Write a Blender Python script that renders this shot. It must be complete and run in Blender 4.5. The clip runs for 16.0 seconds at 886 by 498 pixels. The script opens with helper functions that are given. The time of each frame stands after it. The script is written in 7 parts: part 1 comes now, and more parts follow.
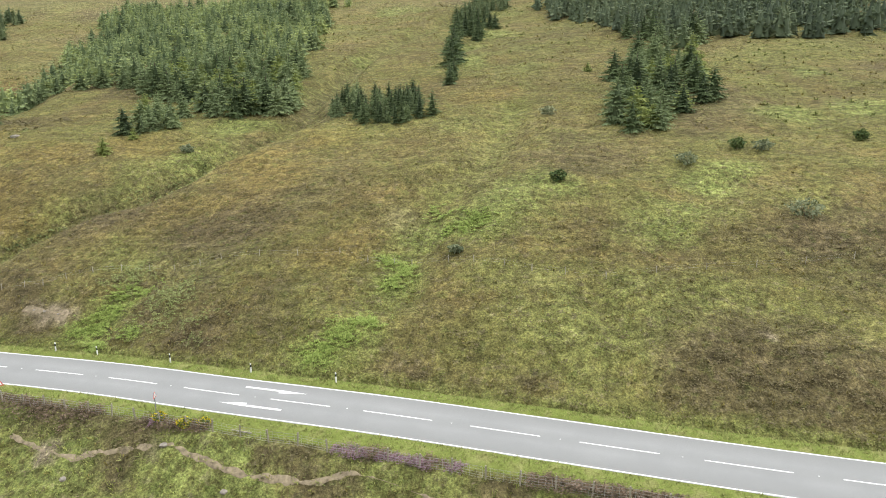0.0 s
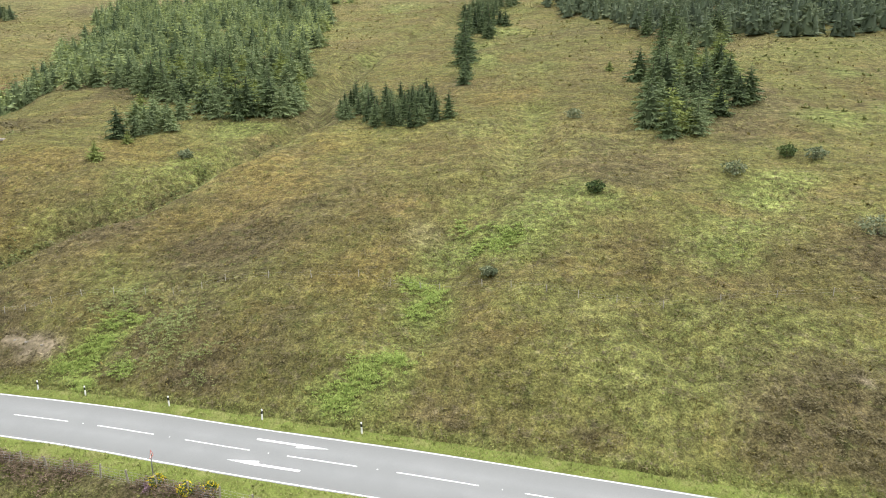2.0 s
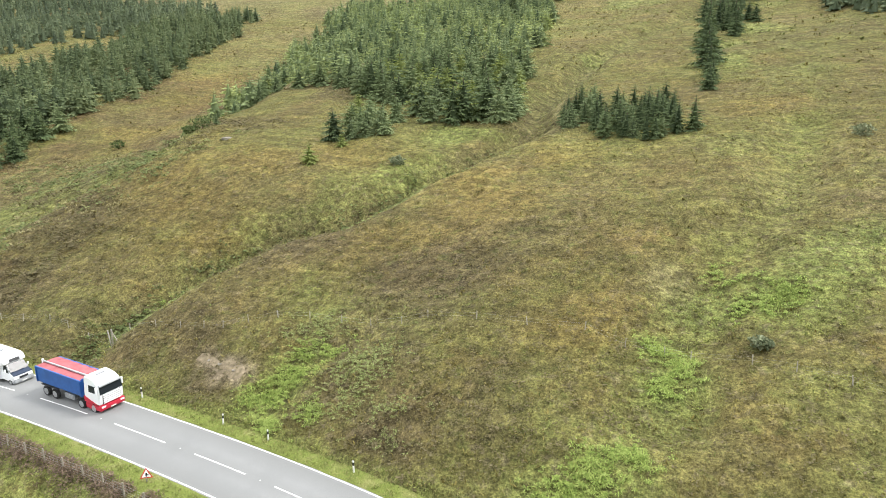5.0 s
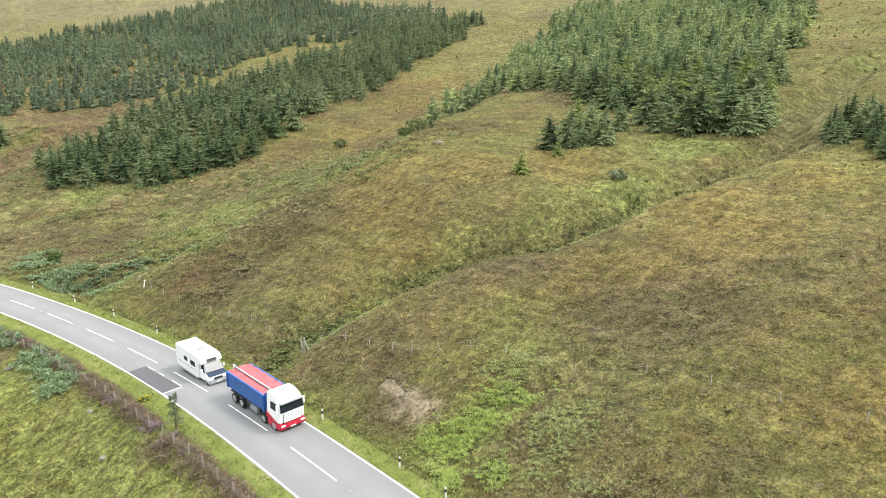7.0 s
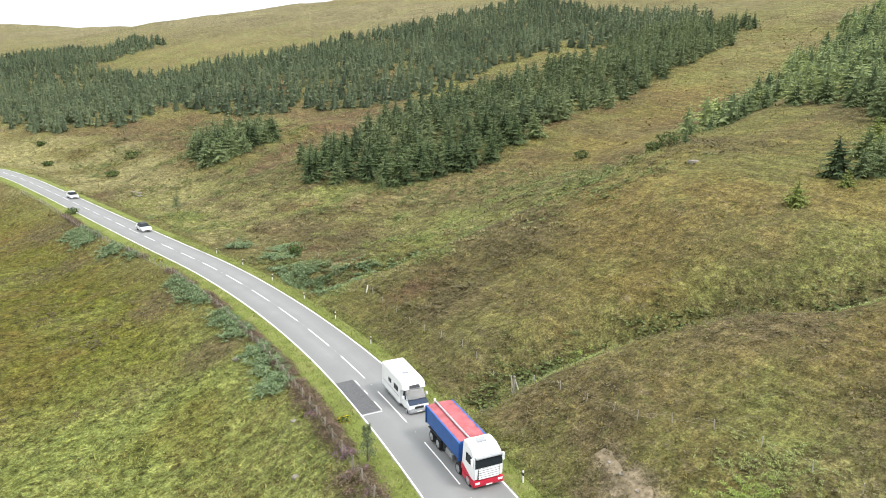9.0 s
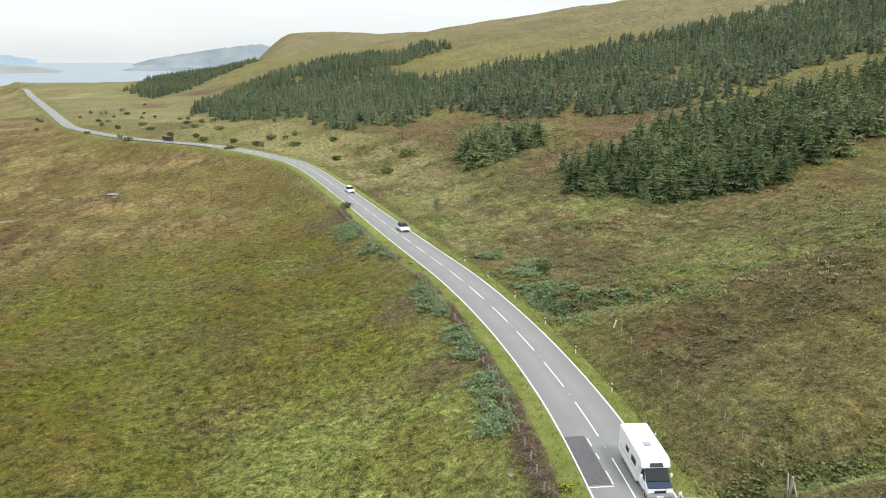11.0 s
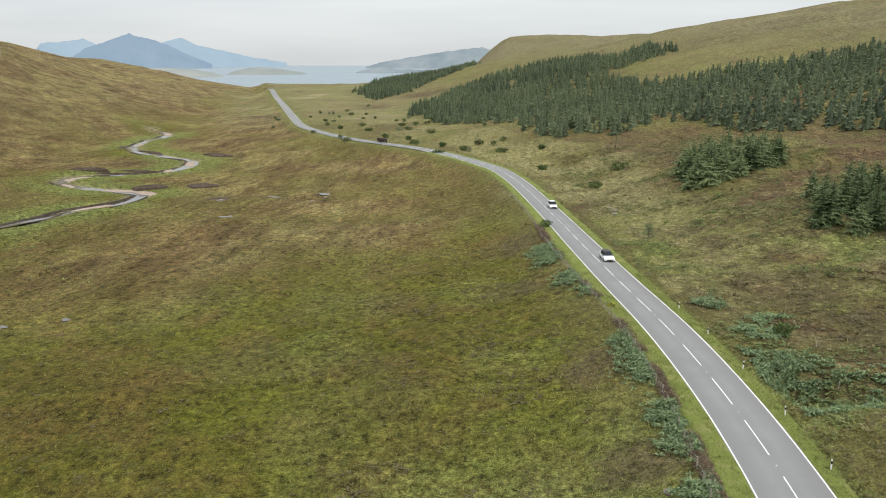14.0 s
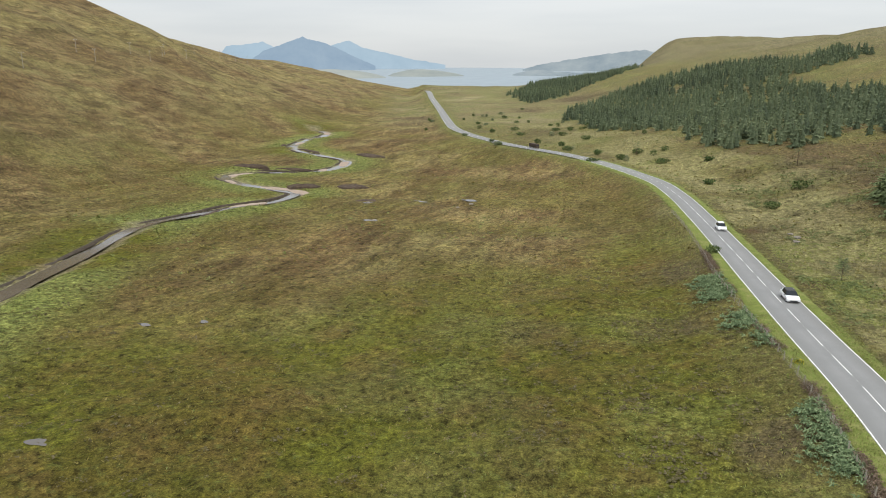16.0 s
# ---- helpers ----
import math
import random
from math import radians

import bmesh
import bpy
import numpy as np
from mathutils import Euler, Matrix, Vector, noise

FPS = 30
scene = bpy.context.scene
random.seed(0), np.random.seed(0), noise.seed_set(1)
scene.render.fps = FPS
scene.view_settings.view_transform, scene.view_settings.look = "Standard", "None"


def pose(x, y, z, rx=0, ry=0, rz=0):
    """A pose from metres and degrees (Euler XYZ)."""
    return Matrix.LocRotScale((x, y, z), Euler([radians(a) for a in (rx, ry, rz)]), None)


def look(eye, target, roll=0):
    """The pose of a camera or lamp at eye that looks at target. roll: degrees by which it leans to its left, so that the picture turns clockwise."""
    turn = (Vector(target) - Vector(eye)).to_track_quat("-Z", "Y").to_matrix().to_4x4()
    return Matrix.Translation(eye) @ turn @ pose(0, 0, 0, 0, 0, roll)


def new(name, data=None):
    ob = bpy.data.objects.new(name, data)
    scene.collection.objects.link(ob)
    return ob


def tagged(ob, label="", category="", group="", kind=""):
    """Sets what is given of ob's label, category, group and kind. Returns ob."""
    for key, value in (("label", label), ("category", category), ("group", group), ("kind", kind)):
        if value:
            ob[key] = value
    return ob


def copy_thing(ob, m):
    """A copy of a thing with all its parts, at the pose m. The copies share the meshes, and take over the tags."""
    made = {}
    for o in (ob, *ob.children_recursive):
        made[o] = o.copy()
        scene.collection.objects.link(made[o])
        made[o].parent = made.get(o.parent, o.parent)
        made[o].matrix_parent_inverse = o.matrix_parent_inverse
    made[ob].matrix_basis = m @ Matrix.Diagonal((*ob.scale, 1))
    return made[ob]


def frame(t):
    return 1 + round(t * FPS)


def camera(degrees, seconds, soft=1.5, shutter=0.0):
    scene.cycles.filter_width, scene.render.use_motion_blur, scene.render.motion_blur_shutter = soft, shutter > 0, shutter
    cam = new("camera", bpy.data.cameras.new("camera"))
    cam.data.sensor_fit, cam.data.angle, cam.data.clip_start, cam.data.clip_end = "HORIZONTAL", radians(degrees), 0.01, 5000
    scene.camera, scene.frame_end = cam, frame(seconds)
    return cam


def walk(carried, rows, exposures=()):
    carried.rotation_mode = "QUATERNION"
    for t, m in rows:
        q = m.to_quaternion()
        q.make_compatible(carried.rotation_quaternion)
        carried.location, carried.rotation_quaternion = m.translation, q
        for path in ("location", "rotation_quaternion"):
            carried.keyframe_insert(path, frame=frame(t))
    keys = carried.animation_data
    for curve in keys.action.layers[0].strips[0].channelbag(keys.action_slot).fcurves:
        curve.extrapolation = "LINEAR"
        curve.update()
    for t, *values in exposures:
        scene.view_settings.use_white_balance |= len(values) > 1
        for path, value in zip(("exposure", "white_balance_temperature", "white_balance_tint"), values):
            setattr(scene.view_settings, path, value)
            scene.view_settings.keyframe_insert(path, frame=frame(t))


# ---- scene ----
cam = camera(64.6, 16.0, 0.95)
ROWS = [
    (0.0, 0.0, 0.0, 27.449, 74.268, -88.009, -0.066),
    (0.5, 2.09, 1.049, 27.425, 74.239, -88.14, 0.047),
    (1.0, 4.258, 2.084, 27.415, 74.207, -88.248, 0.091),
    (1.5, 6.422, 3.002, 27.438, 74.162, -88.304, 0.094),
    (2.0, 8.551, 3.791, 27.494, 74.11, -88.334, 0.101),
    (2.5, 10.647, 4.529, 27.617, 74.032, -88.335, 0.129),
    (3.0, 12.781, 5.345, 27.714, 73.935, -87.864, 0.139),
    (3.5, 14.897, 6.226, 27.783, 73.854, -87.15, 0.148),
    (4.0, 16.905, 7.064, 27.781, 73.89, -81.458, 0.047),
    (4.5, 19.13, 7.799, 27.685, 73.953, -76.135, 0.074),
    (5.0, 21.301, 8.542, 27.558, 74.029, -71.708, -0.012),
    (5.2, 22.129, 8.85, 27.506, 74.057, -69.557, -0.068),
    (7.3, 30.65, 13.625, 27.062, 74.458, -52.058, -0.055),
    (7.5, 31.325, 14.15, 27.031, 74.552, -50.452, 0.028),
    (8.0, 33.023, 15.533, 26.975, 74.662, -45.124, 0.072),
    (8.5, 34.644, 16.958, 26.993, 74.72, -39.901, 0.173),
    (9.0, 36.18, 18.388, 27.11, 74.758, -34.642, 0.205),
    (9.5, 37.531, 19.939, 27.253, 74.751, -29.478, 0.175),
    (10.0, 38.755, 21.727, 27.321, 74.805, -24.308, 0.286),
    (10.2, 39.199, 22.514, 27.35, 74.819, -22.281, 0.225),
    (12.3, 43.393, 31.5, 27.561, 75.013, -3.058, -0.082),
    (12.5, 43.52, 32.437, 27.611, 75.017, -3.07, -0.083),
    (13.0, 43.75, 34.786, 27.741, 75.036, -2.909, -0.157),
    (13.5, 43.757, 37.278, 27.86, 75.065, 0.666, -0.087),
    (14.0, 43.801, 39.903, 27.914, 75.109, 4.325, -0.032),
    (14.5, 43.691, 42.565, 27.942, 75.14, 7.871, 0.076),
    (15.0, 43.477, 45.129, 27.975, 75.192, 11.272, 0.157),
    (15.5, 42.921, 47.8, 28.027, 75.236, 13.469, 0.186),
    (16.0, 42.447, 50.392, 28.093, 75.272, 16.639, 0.235),
]
walk(cam, [(t, pose(x, y, z, rx, 0, rz) @ pose(0, 0, 0, 0, 0, roll)) for t, x, y, z, rx, rz, roll in ROWS],
     [(0, 0.84), (4, 1.02), (5, 1.05), (7.5, 1.09), (8.5, 1.0), (10, 0.78), (12.5, 0.34), (16, 0.25)])

# ---- light: bright overcast day ----
world = bpy.data.worlds.new("overcast_sky")
scene.world = world
world.use_nodes = True
wn, wl = world.node_tree.nodes, world.node_tree.links
wn.clear()
w_out = wn.new("ShaderNodeOutputWorld")
w_mix = wn.new("ShaderNodeMixShader")
w_sky = wn.new("ShaderNodeTexSky")
w_sky.sky_type, w_sky.sun_disc = "NISHITA", False
w_sky.sun_elevation, w_sky.sun_rotation = radians(48), radians(200)
w_bg = wn.new("ShaderNodeBackground")
w_bg.inputs["Strength"].default_value = 0.12
w_cloud = wn.new("ShaderNodeBackground")
w_cloud.inputs["Strength"].default_value = 1.0
w_co = wn.new("ShaderNodeTexCoord")
w_map = wn.new("ShaderNodeMapping")
w_map.inputs["Scale"].default_value = (1.6, 1.6, 14.0)
w_noise = wn.new("ShaderNodeTexNoise")
w_noise.inputs["Scale"].default_value, w_noise.inputs["Detail"].default_value = 1.3, 6.0
w_ramp = wn.new("ShaderNodeValToRGB")
w_ramp.color_ramp.elements[0].position, w_ramp.color_ramp.elements[0].color = 0.32, (0.80, 0.84, 0.87, 1)
w_ramp.color_ramp.elements[1].position, w_ramp.color_ramp.elements[1].color = 0.62, (0.93, 0.955, 0.965, 1)
wl.new(w_co.outputs["Generated"], w_map.inputs["Vector"])
wl.new(w_map.outputs["Vector"], w_noise.inputs["Vector"])
wl.new(w_noise.outputs["Fac"], w_ramp.inputs["Fac"])
wl.new(w_ramp.outputs["Color"], w_cloud.inputs["Color"])
w_sep = wn.new("ShaderNodeSeparateXYZ")
wl.new(w_co.outputs["Generated"], w_sep.inputs["Vector"])
w_up = wn.new("ShaderNodeMapRange")       # an overcast dome is brightest overhead
w_up.inputs["From Min"].default_value, w_up.inputs["From Max"].default_value = 0.0, 1.0
w_up.inputs["To Min"].default_value, w_up.inputs["To Max"].default_value = 0.65, 1.72
wl.new(w_sep.outputs["Z"], w_up.inputs["Value"])
wl.new(w_up.outputs["Result"], w_cloud.inputs["Strength"])
wl.new(w_sky.outputs["Color"], w_bg.inputs["Color"])
w_mix.inputs["Fac"].default_value = 0.92
wl.new(w_bg.outputs["Background"], w_mix.inputs[1])
wl.new(w_cloud.outputs["Background"], w_mix.inputs[2])
wl.new(w_mix.outputs["Shader"], w_out.inputs["Surface"])

sun_data = bpy.data.lights.new("sun", "SUN")
sun_data.energy, sun_data.angle, sun_data.color = 1.5, radians(14), (1.0, 0.97, 0.92)
sun = new("sun", sun_data)
sun.matrix_world = look((0, 0, 0), (-0.35, 0.55, -0.85))


# ---- materials ----
def material(name, rough=0.8, metal=0.0, spec=0.3):
    m = bpy.data.materials.new(name)
    m.use_nodes = True
    b = m.node_tree.nodes["Principled BSDF"]
    b.inputs["Roughness"].default_value, b.inputs["Metallic"].default_value = rough, metal
    b.inputs["Specular IOR Level"].default_value = spec
    return m, m.node_tree.nodes, m.node_tree.links, b


def noise_node(n, l, coord, scale, detail=4.0, rough=0.55, stretch=None):
    t = n.new("ShaderNodeTexNoise")
    t.inputs["Scale"].default_value, t.inputs["Detail"].default_value, t.inputs["Roughness"].default_value = scale, detail, rough
    if stretch:
        mp = n.new("ShaderNodeMapping")
        mp.inputs["Scale"].default_value = stretch
        l.new(coord, mp.inputs["Vector"])
        coord = mp.outputs["Vector"]
    l.new(coord, t.inputs["Vector"])
    return t.outputs["Fac"]


def ramp_node(n, l, fac, stops):
    r = n.new("ShaderNodeValToRGB")
    e = r.color_ramp.elements
    while len(e) < len(stops):
        e.new(0.5)
    for k, (p, c) in zip(e, stops):
        k.position, k.color = p, (*c, 1) if len(c) == 3 else c
    l.new(fac, r.inputs["Fac"])
    return r.outputs["Color"]


def mix_node(n, l, fac, a, b, kind="MIX"):
    m = n.new("ShaderNodeMix")
    m.data_type, m.blend_type = "RGBA", kind
    for key, v in ((0, fac), (6, a), (7, b)):
        if hasattr(v, "is_linked"):
            l.new(v, m.inputs[key])
        elif isinstance(v, tuple):
            m.inputs[key].default_value = (*v, 1)
        else:
            m.inputs[key].default_value = v
    return m.outputs[2]


def math_node(n, l, op, a, b=0.0, clamp=False):
    m = n.new("ShaderNodeMath")
    m.operation, m.use_clamp = op, clamp
    for key, v in ((0, a), (1, b)):
        if hasattr(v, "is_linked"):
            l.new(v, m.inputs[key])
        else:
            m.inputs[key].default_value = v
    return m.outputs[0]


def bump_node(n, l, bsdf, height, strength, distance):
    b = n.new("ShaderNodeBump")
    b.inputs["Strength"].default_value, b.inputs["Distance"].default_value = strength, distance
    l.new(height, b.inputs["Height"])
    l.new(b.outputs["Normal"], bsdf.inputs["Normal"])


def plain(name, colour, rough=0.7, metal=0.0, vary=0.12, scale=6.0, bump=0.0, spec=0.3):
    """One paint or stuff with slight mottling and grime."""
    m, n, l, b = material(name, rough, metal, spec)
    co = n.new("ShaderNodeTexCoord").outputs["Object"]
    f = noise_node(n, l, co, scale, 5.0, 0.6)
    lo = tuple(c * (1 - vary) for c in colour)
    hi = tuple(min(1.0, c * (1 + vary)) for c in colour)
    l.new(ramp_node(n, l, f, [(0.3, lo), (0.7, hi)]), b.inputs["Base Color"])
    if bump:
        bump_node(n, l, b, noise_node(n, l, co, scale * 4, 4.0), bump, 0.02)
    return m


def ground_material():
    m, n, l, b = material("moor_ground", 0.95, 0.0, 0.1)
    co = n.new("ShaderNodeTexCoord").outputs["Object"]

    def zone(name):
        a = n.new("ShaderNodeAttribute")
        a.attribute_name = name
        return a.outputs["Fac"]
    patch = noise_node(n, l, co, 0.05, 6.0, 0.62)
    clump = noise_node(n, l, co, 0.6, 5.0, 0.68)
    tussock = noise_node(n, l, co, 1.5, 4.0, 0.7)
    fine = noise_node(n, l, co, 5.0, 4.0, 0.75)
    hue = noise_node(n, l, co, 0.13, 5.0, 0.65)
    terrace = noise_node(n, l, co, 0.55, 5.0, 0.66, (1.0, 0.22, 1.4))
    spot_a = noise_node(n, l, co, 1.1, 3.0, 0.6)
    spot_b = noise_node(n, l, co, 0.83, 3.0, 0.6, (1.0, 1.0, 1.3))

    def some(fac, lo, hi, k):
        return math_node(n, l, "MULTIPLY", ramp_node(n, l, fac, [(lo, (0, 0, 0)), (hi, (1, 1, 1))]), k)
    moor = ramp_node(n, l, patch, [(0.30, (0.128, 0.106, 0.048)), (0.45, (0.150, 0.128, 0.049)), (0.56, (0.144, 0.138, 0.046)), (0.70, (0.176, 0.164, 0.061))])
    c = mix_node(n, l, some(hue, 0.52, 0.68, 0.5), moor, (0.195, 0.138, 0.055))
    tawny = ramp_node(n, l, clump, [(0.3, (0.160, 0.120, 0.040)), (0.7, (0.235, 0.176, 0.058))])
    c = mix_node(n, l, zone("tawny"), c, tawny)
    bog = ramp_node(n, l, patch, [(0.30, (0.112, 0.086, 0.021)), (0.46, (0.104, 0.095, 0.017)), (0.56, (0.107, 0.109, 0.016)), (0.68, (0.126, 0.125, 0.020))])
    bog = mix_node(n, l, some(hue, 0.48, 0.64, 0.6), bog, (0.142, 0.096, 0.032))
    c = mix_node(n, l, zone("bog"), c, bog)
    green = ramp_node(n, l, clump, [(0.3, (0.125, 0.155, 0.044)), (0.7, (0.230, 0.255, 0.082))])
    tufted = ramp_node(n, l, tussock, [(0.36, (0.25, 0.25, 0.25)), (0.56, (1, 1, 1))])
    c = mix_node(n, l, math_node(n, l, "MULTIPLY", zone("green"), tufted), c, green)
    heath = ramp_node(n, l, clump, [(0.3, (0.086, 0.068, 0.036)), (0.7, (0.150, 0.116, 0.064))])
    c = mix_node(n, l, zone("heath"), c, heath)
    russet = ramp_node(n, l, clump, [(0.3, (0.090, 0.052, 0.034)), (0.7, (0.165, 0.098, 0.058))])
    c = mix_node(n, l, zone("russet"), c, russet)
    straw = ramp_node(n, l, clump, [(0.3, (0.19, 0.165, 0.075)), (0.7, (0.31, 0.28, 0.13))])
    c = mix_node(n, l, zone("straw"), c, straw)
    # far ridge grass, with distance haze mixed in as a paler, bluer colour
    pale = ramp_node(n, l, clump, [(0.3, (0.150, 0.126, 0.072)), (0.7, (0.212, 0.182, 0.112))])
    c = mix_node(n, l, zone("pale"), c, pale)
    brown = ramp_node(n, l, noise_node(n, l, co, 0.14, 6.0, 0.7, (1.0, 0.3, 1.0)), [(0.38, (0.108, 0.075, 0.040)), (0.5, (0.196, 0.144, 0.072)), (0.62, (0.255, 0.202, 0.100))])
    c = mix_node(n, l, zone("brown"), c, brown)
    c = mix_node(n, l, math_node(n, l, "MULTIPLY", some(spot_a, 0.56, 0.68, 0.42), math_node(n, l, "SUBTRACT", 1.0, zone("bog"))), c, (0.205, 0.165, 0.112))
    c = mix_node(n, l, zone("brown"), c, mix_node(n, l, 1.0, c, ramp_node(n, l, noise_node(n, l, co, 0.026, 7.0, 0.7, (1.0, 0.35, 1.0)), [(0.38, (0.74, 0.62, 0.60)), (0.48, (1.02, 0.96, 0.94)), (0.55, (0.98, 1.04, 0.92)), (0.64, (1.2, 1.22, 1.05))]), "MULTIPLY"))
    c = mix_node(n, l, some(spot_b, 0.55, 0.66, 0.42), c, (0.106, 0.126, 0.036))
    fields = noise_node(n, l, co, 0.012, 8.0, 0.72, (0.8, 1.0, 1.0))
    c = mix_node(n, l, zone("field"), c, ramp_node(n, l, fields, [(0.36, (0.105, 0.076, 0.046)), (0.45, (0.190, 0.158, 0.080)), (0.54, (0.170, 0.168, 0.066)), (0.62, (0.250, 0.212, 0.118))]))
    wide = math_node(n, l, "ADD", zone("brown"), zone("pale"), True)
    far_clump = noise_node(n, l, co, 0.34, 8.0, 0.80, (1.0, 0.3, 1.0))
    c = mix_node(n, l, wide, c, mix_node(n, l, 0.9, c, ramp_node(n, l, far_clump, [(0.37, (0.34, 0.31, 0.31)), (0.46, (0.90, 0.89, 0.87)), (0.55, (1.12, 1.12, 1.08)), (0.65, (1.6, 1.6, 1.5))]), "MULTIPLY"))
    flecks = noise_node(n, l, co, 0.85, 5.0, 0.75, (1.0, 0.8, 1.0))
    c = mix_node(n, l, zone("bog"), c, mix_node(n, l, 0.85, c, ramp_node(n, l, flecks, [(0.36, (0.25, 0.24, 0.23)), (0.44, (0.90, 0.90, 0.88)), (0.56, (1.10, 1.10, 1.05)), (0.67, (1.55, 1.5, 1.35))]), "MULTIPLY"))
    soil = ramp_node(n, l, clump, [(0.3, (0.19, 0.145, 0.095)), (0.7, (0.36, 0.30, 0.225))])
    c = mix_node(n, l, zone("soil"), c, soil)
    for fac, k, lo, hi in ((noise_node(n, l, co, 0.028, 8.0, 0.72), 0.5, 0.66, 1.28), (clump, 0.7, 0.60, 1.25), (terrace, math_node(n, l, "MULTIPLY", zone("hill"), 0.7), 0.66, 1.3), (tussock, 0.75, 0.50, 1.45), (fine, 0.8, 0.42, 1.6)):
        c = mix_node(n, l, k, c, ramp_node(n, l, fac, [(0.35, (lo, lo, lo)), (0.5, (0.97, 0.97, 0.97)), (0.65, (hi, hi, hi * 0.97))]), "MULTIPLY")
    l.new(c, b.inputs["Base Color"])
    h = math_node(n, l, "ADD", math_node(n, l, "ADD", clump, math_node(n, l, "MULTIPLY", tussock, 0.8)), math_node(n, l, "MULTIPLY", fine, 0.5))
    bump_node(n, l, b, h, 0.95, 0.55)
    return m


def asphalt_material():
    m, n, l, b = material("asphalt", 0.85, 0.0, 0.3)
    co = n.new("ShaderNodeTexCoord").outputs["Object"]
    big = noise_node(n, l, co, 0.25, 5.0, 0.6)
    fine = noise_node(n, l, co, 30.0, 3.0, 0.7)
    at = n.new("ShaderNodeAttribute")
    at.attribute_name = "track"
    c = ramp_node(n, l, big, [(0.3, (0.192, 0.193, 0.191)), (0.7, (0.232, 0.232, 0.229))])
    c = mix_node(n, l, at.outputs["Fac"], c, (0.178, 0.178, 0.174))
    c = mix_node(n, l, 0.5, c, ramp_node(n, l, fine, [(0.3, (0.8, 0.8, 0.8)), (0.7, (1.2, 1.2, 1.2))]), "MULTIPLY")
    l.new(c, b.inputs["Base Color"])
    bump_node(n, l, b, fine, 0.4, 0.01)
    return m


M_GROUND = ground_material()
M_ASPHALT = asphalt_material()
M_LINE = plain("road_paint", (0.72, 0.72, 0.70), 0.6, vary=0.12, scale=3.0)
M_WHITE = plain("white_plastic", (0.75, 0.75, 0.73), 0.5, vary=0.08)
M_BLACK = plain("black_plastic", (0.02, 0.02, 0.022), 0.5, vary=0.2)
M_RED = plain("red_reflector", (0.45, 0.03, 0.02), 0.4)


# ---- mesh helpers ----
def mesh_of(name, verts, faces, mat=None, smooth=False):
    me = bpy.data.meshes.new(name)
    me.from_pydata([tuple(map(float, v)) for v in verts], [], [tuple(map(int, q)) for q in faces])
    if mat:
        me.materials.append(mat)
    if smooth:
        me.polygons.foreach_set("use_smooth", [True] * len(me.polygons))
    me.update()
    return me


def quick_mesh(name, verts, faces, mat=None, smooth=False):
    """A mesh from numpy arrays whose faces all have the same number of corners."""
    verts, faces = np.asarray(verts, dtype=np.float32), np.asarray(faces, dtype=np.int32)
    me = bpy.data.meshes.new(name)
    k = faces.shape[1]
    me.vertices.add(len(verts))
    me.vertices.foreach_set("co", verts.ravel())
    me.loops.add(faces.size)
    me.loops.foreach_set("vertex_index", faces.ravel())
    me.polygons.add(len(faces))
    me.polygons.foreach_set("loop_start", np.arange(0, faces.size, k, dtype=np.int32))
    if smooth:
        me.polygons.foreach_set("use_smooth", np.ones(len(faces), dtype=bool))
    if mat:
        me.materials.append(mat)
    me.update(calc_edges=True)
    return me


def part(name, bm, mat, parent=None, label=""):
    me = bpy.data.meshes.new(name)
    bm.to_mesh(me)
    bm.free()
    if mat:
        me.materials.append(mat)
    ob = new(name, me)
    if parent:
        ob.parent = parent
    if label:
        ob["label"] = label
    return ob


def box(bm, x0, x1, y0, y1, z0, z1, bevel=0.0):
    g = bmesh.ops.create_cube(bm, size=1.0)
    for v in g["verts"]:
        v.co = Vector(((x0 + x1) / 2 + v.co.x * (x1 - x0), (y0 + y1) / 2 + v.co.y * (y1 - y0), (z0 + z1) / 2 + v.co.z * (z1 - z0)))
    if bevel:
        bmesh.ops.bevel(bm, geom=list({e for v in g["verts"] for e in v.link_edges}), offset=bevel, segments=2, affect="EDGES")
    return g["verts"]


def smoothstep(a, b, x):
    t = np.clip((x - a) / (b - a), 0, 1)
    return t * t * (3 - 2 * t)


def gauss_noise(x, y, scale, seed, octaves=4):
    """Smooth value noise on arrays, about -1 to 1."""
    total, amp, norm = 0.0, 1.0, 0.0
    for o in range(octaves):
        u, v = np.asarray(x) / scale + seed * 17.3 + o * 5.1, np.asarray(y) / scale + seed * 9.7 + o * 3.3
        iu, iv = np.floor(u).astype(np.int64), np.floor(v).astype(np.int64)
        fu, fv = u - iu, v - iv
        fu, fv = fu * fu * (3 - 2 * fu), fv * fv * (3 - 2 * fv)

        def h(a, b):
            k = (a * 374761393 + b * 668265263 + (seed + o) * 974711) & 0x7FFFFFFF
            k = ((k ^ (k >> 13)) * 1274126177) & 0x7FFFFFFF
            return ((k ^ (k >> 16)) & 0xFFFF) / 32767.5 - 1
        total = total + amp * ((h(iu, iv) * (1 - fu) + h(iu + 1, iv) * fu) * (1 - fv) + (h(iu, iv + 1) * (1 - fu) + h(iu + 1, iv + 1) * fu) * fv)
        norm += amp
        amp, scale = amp * 0.5, scale * 0.5
    return total / norm


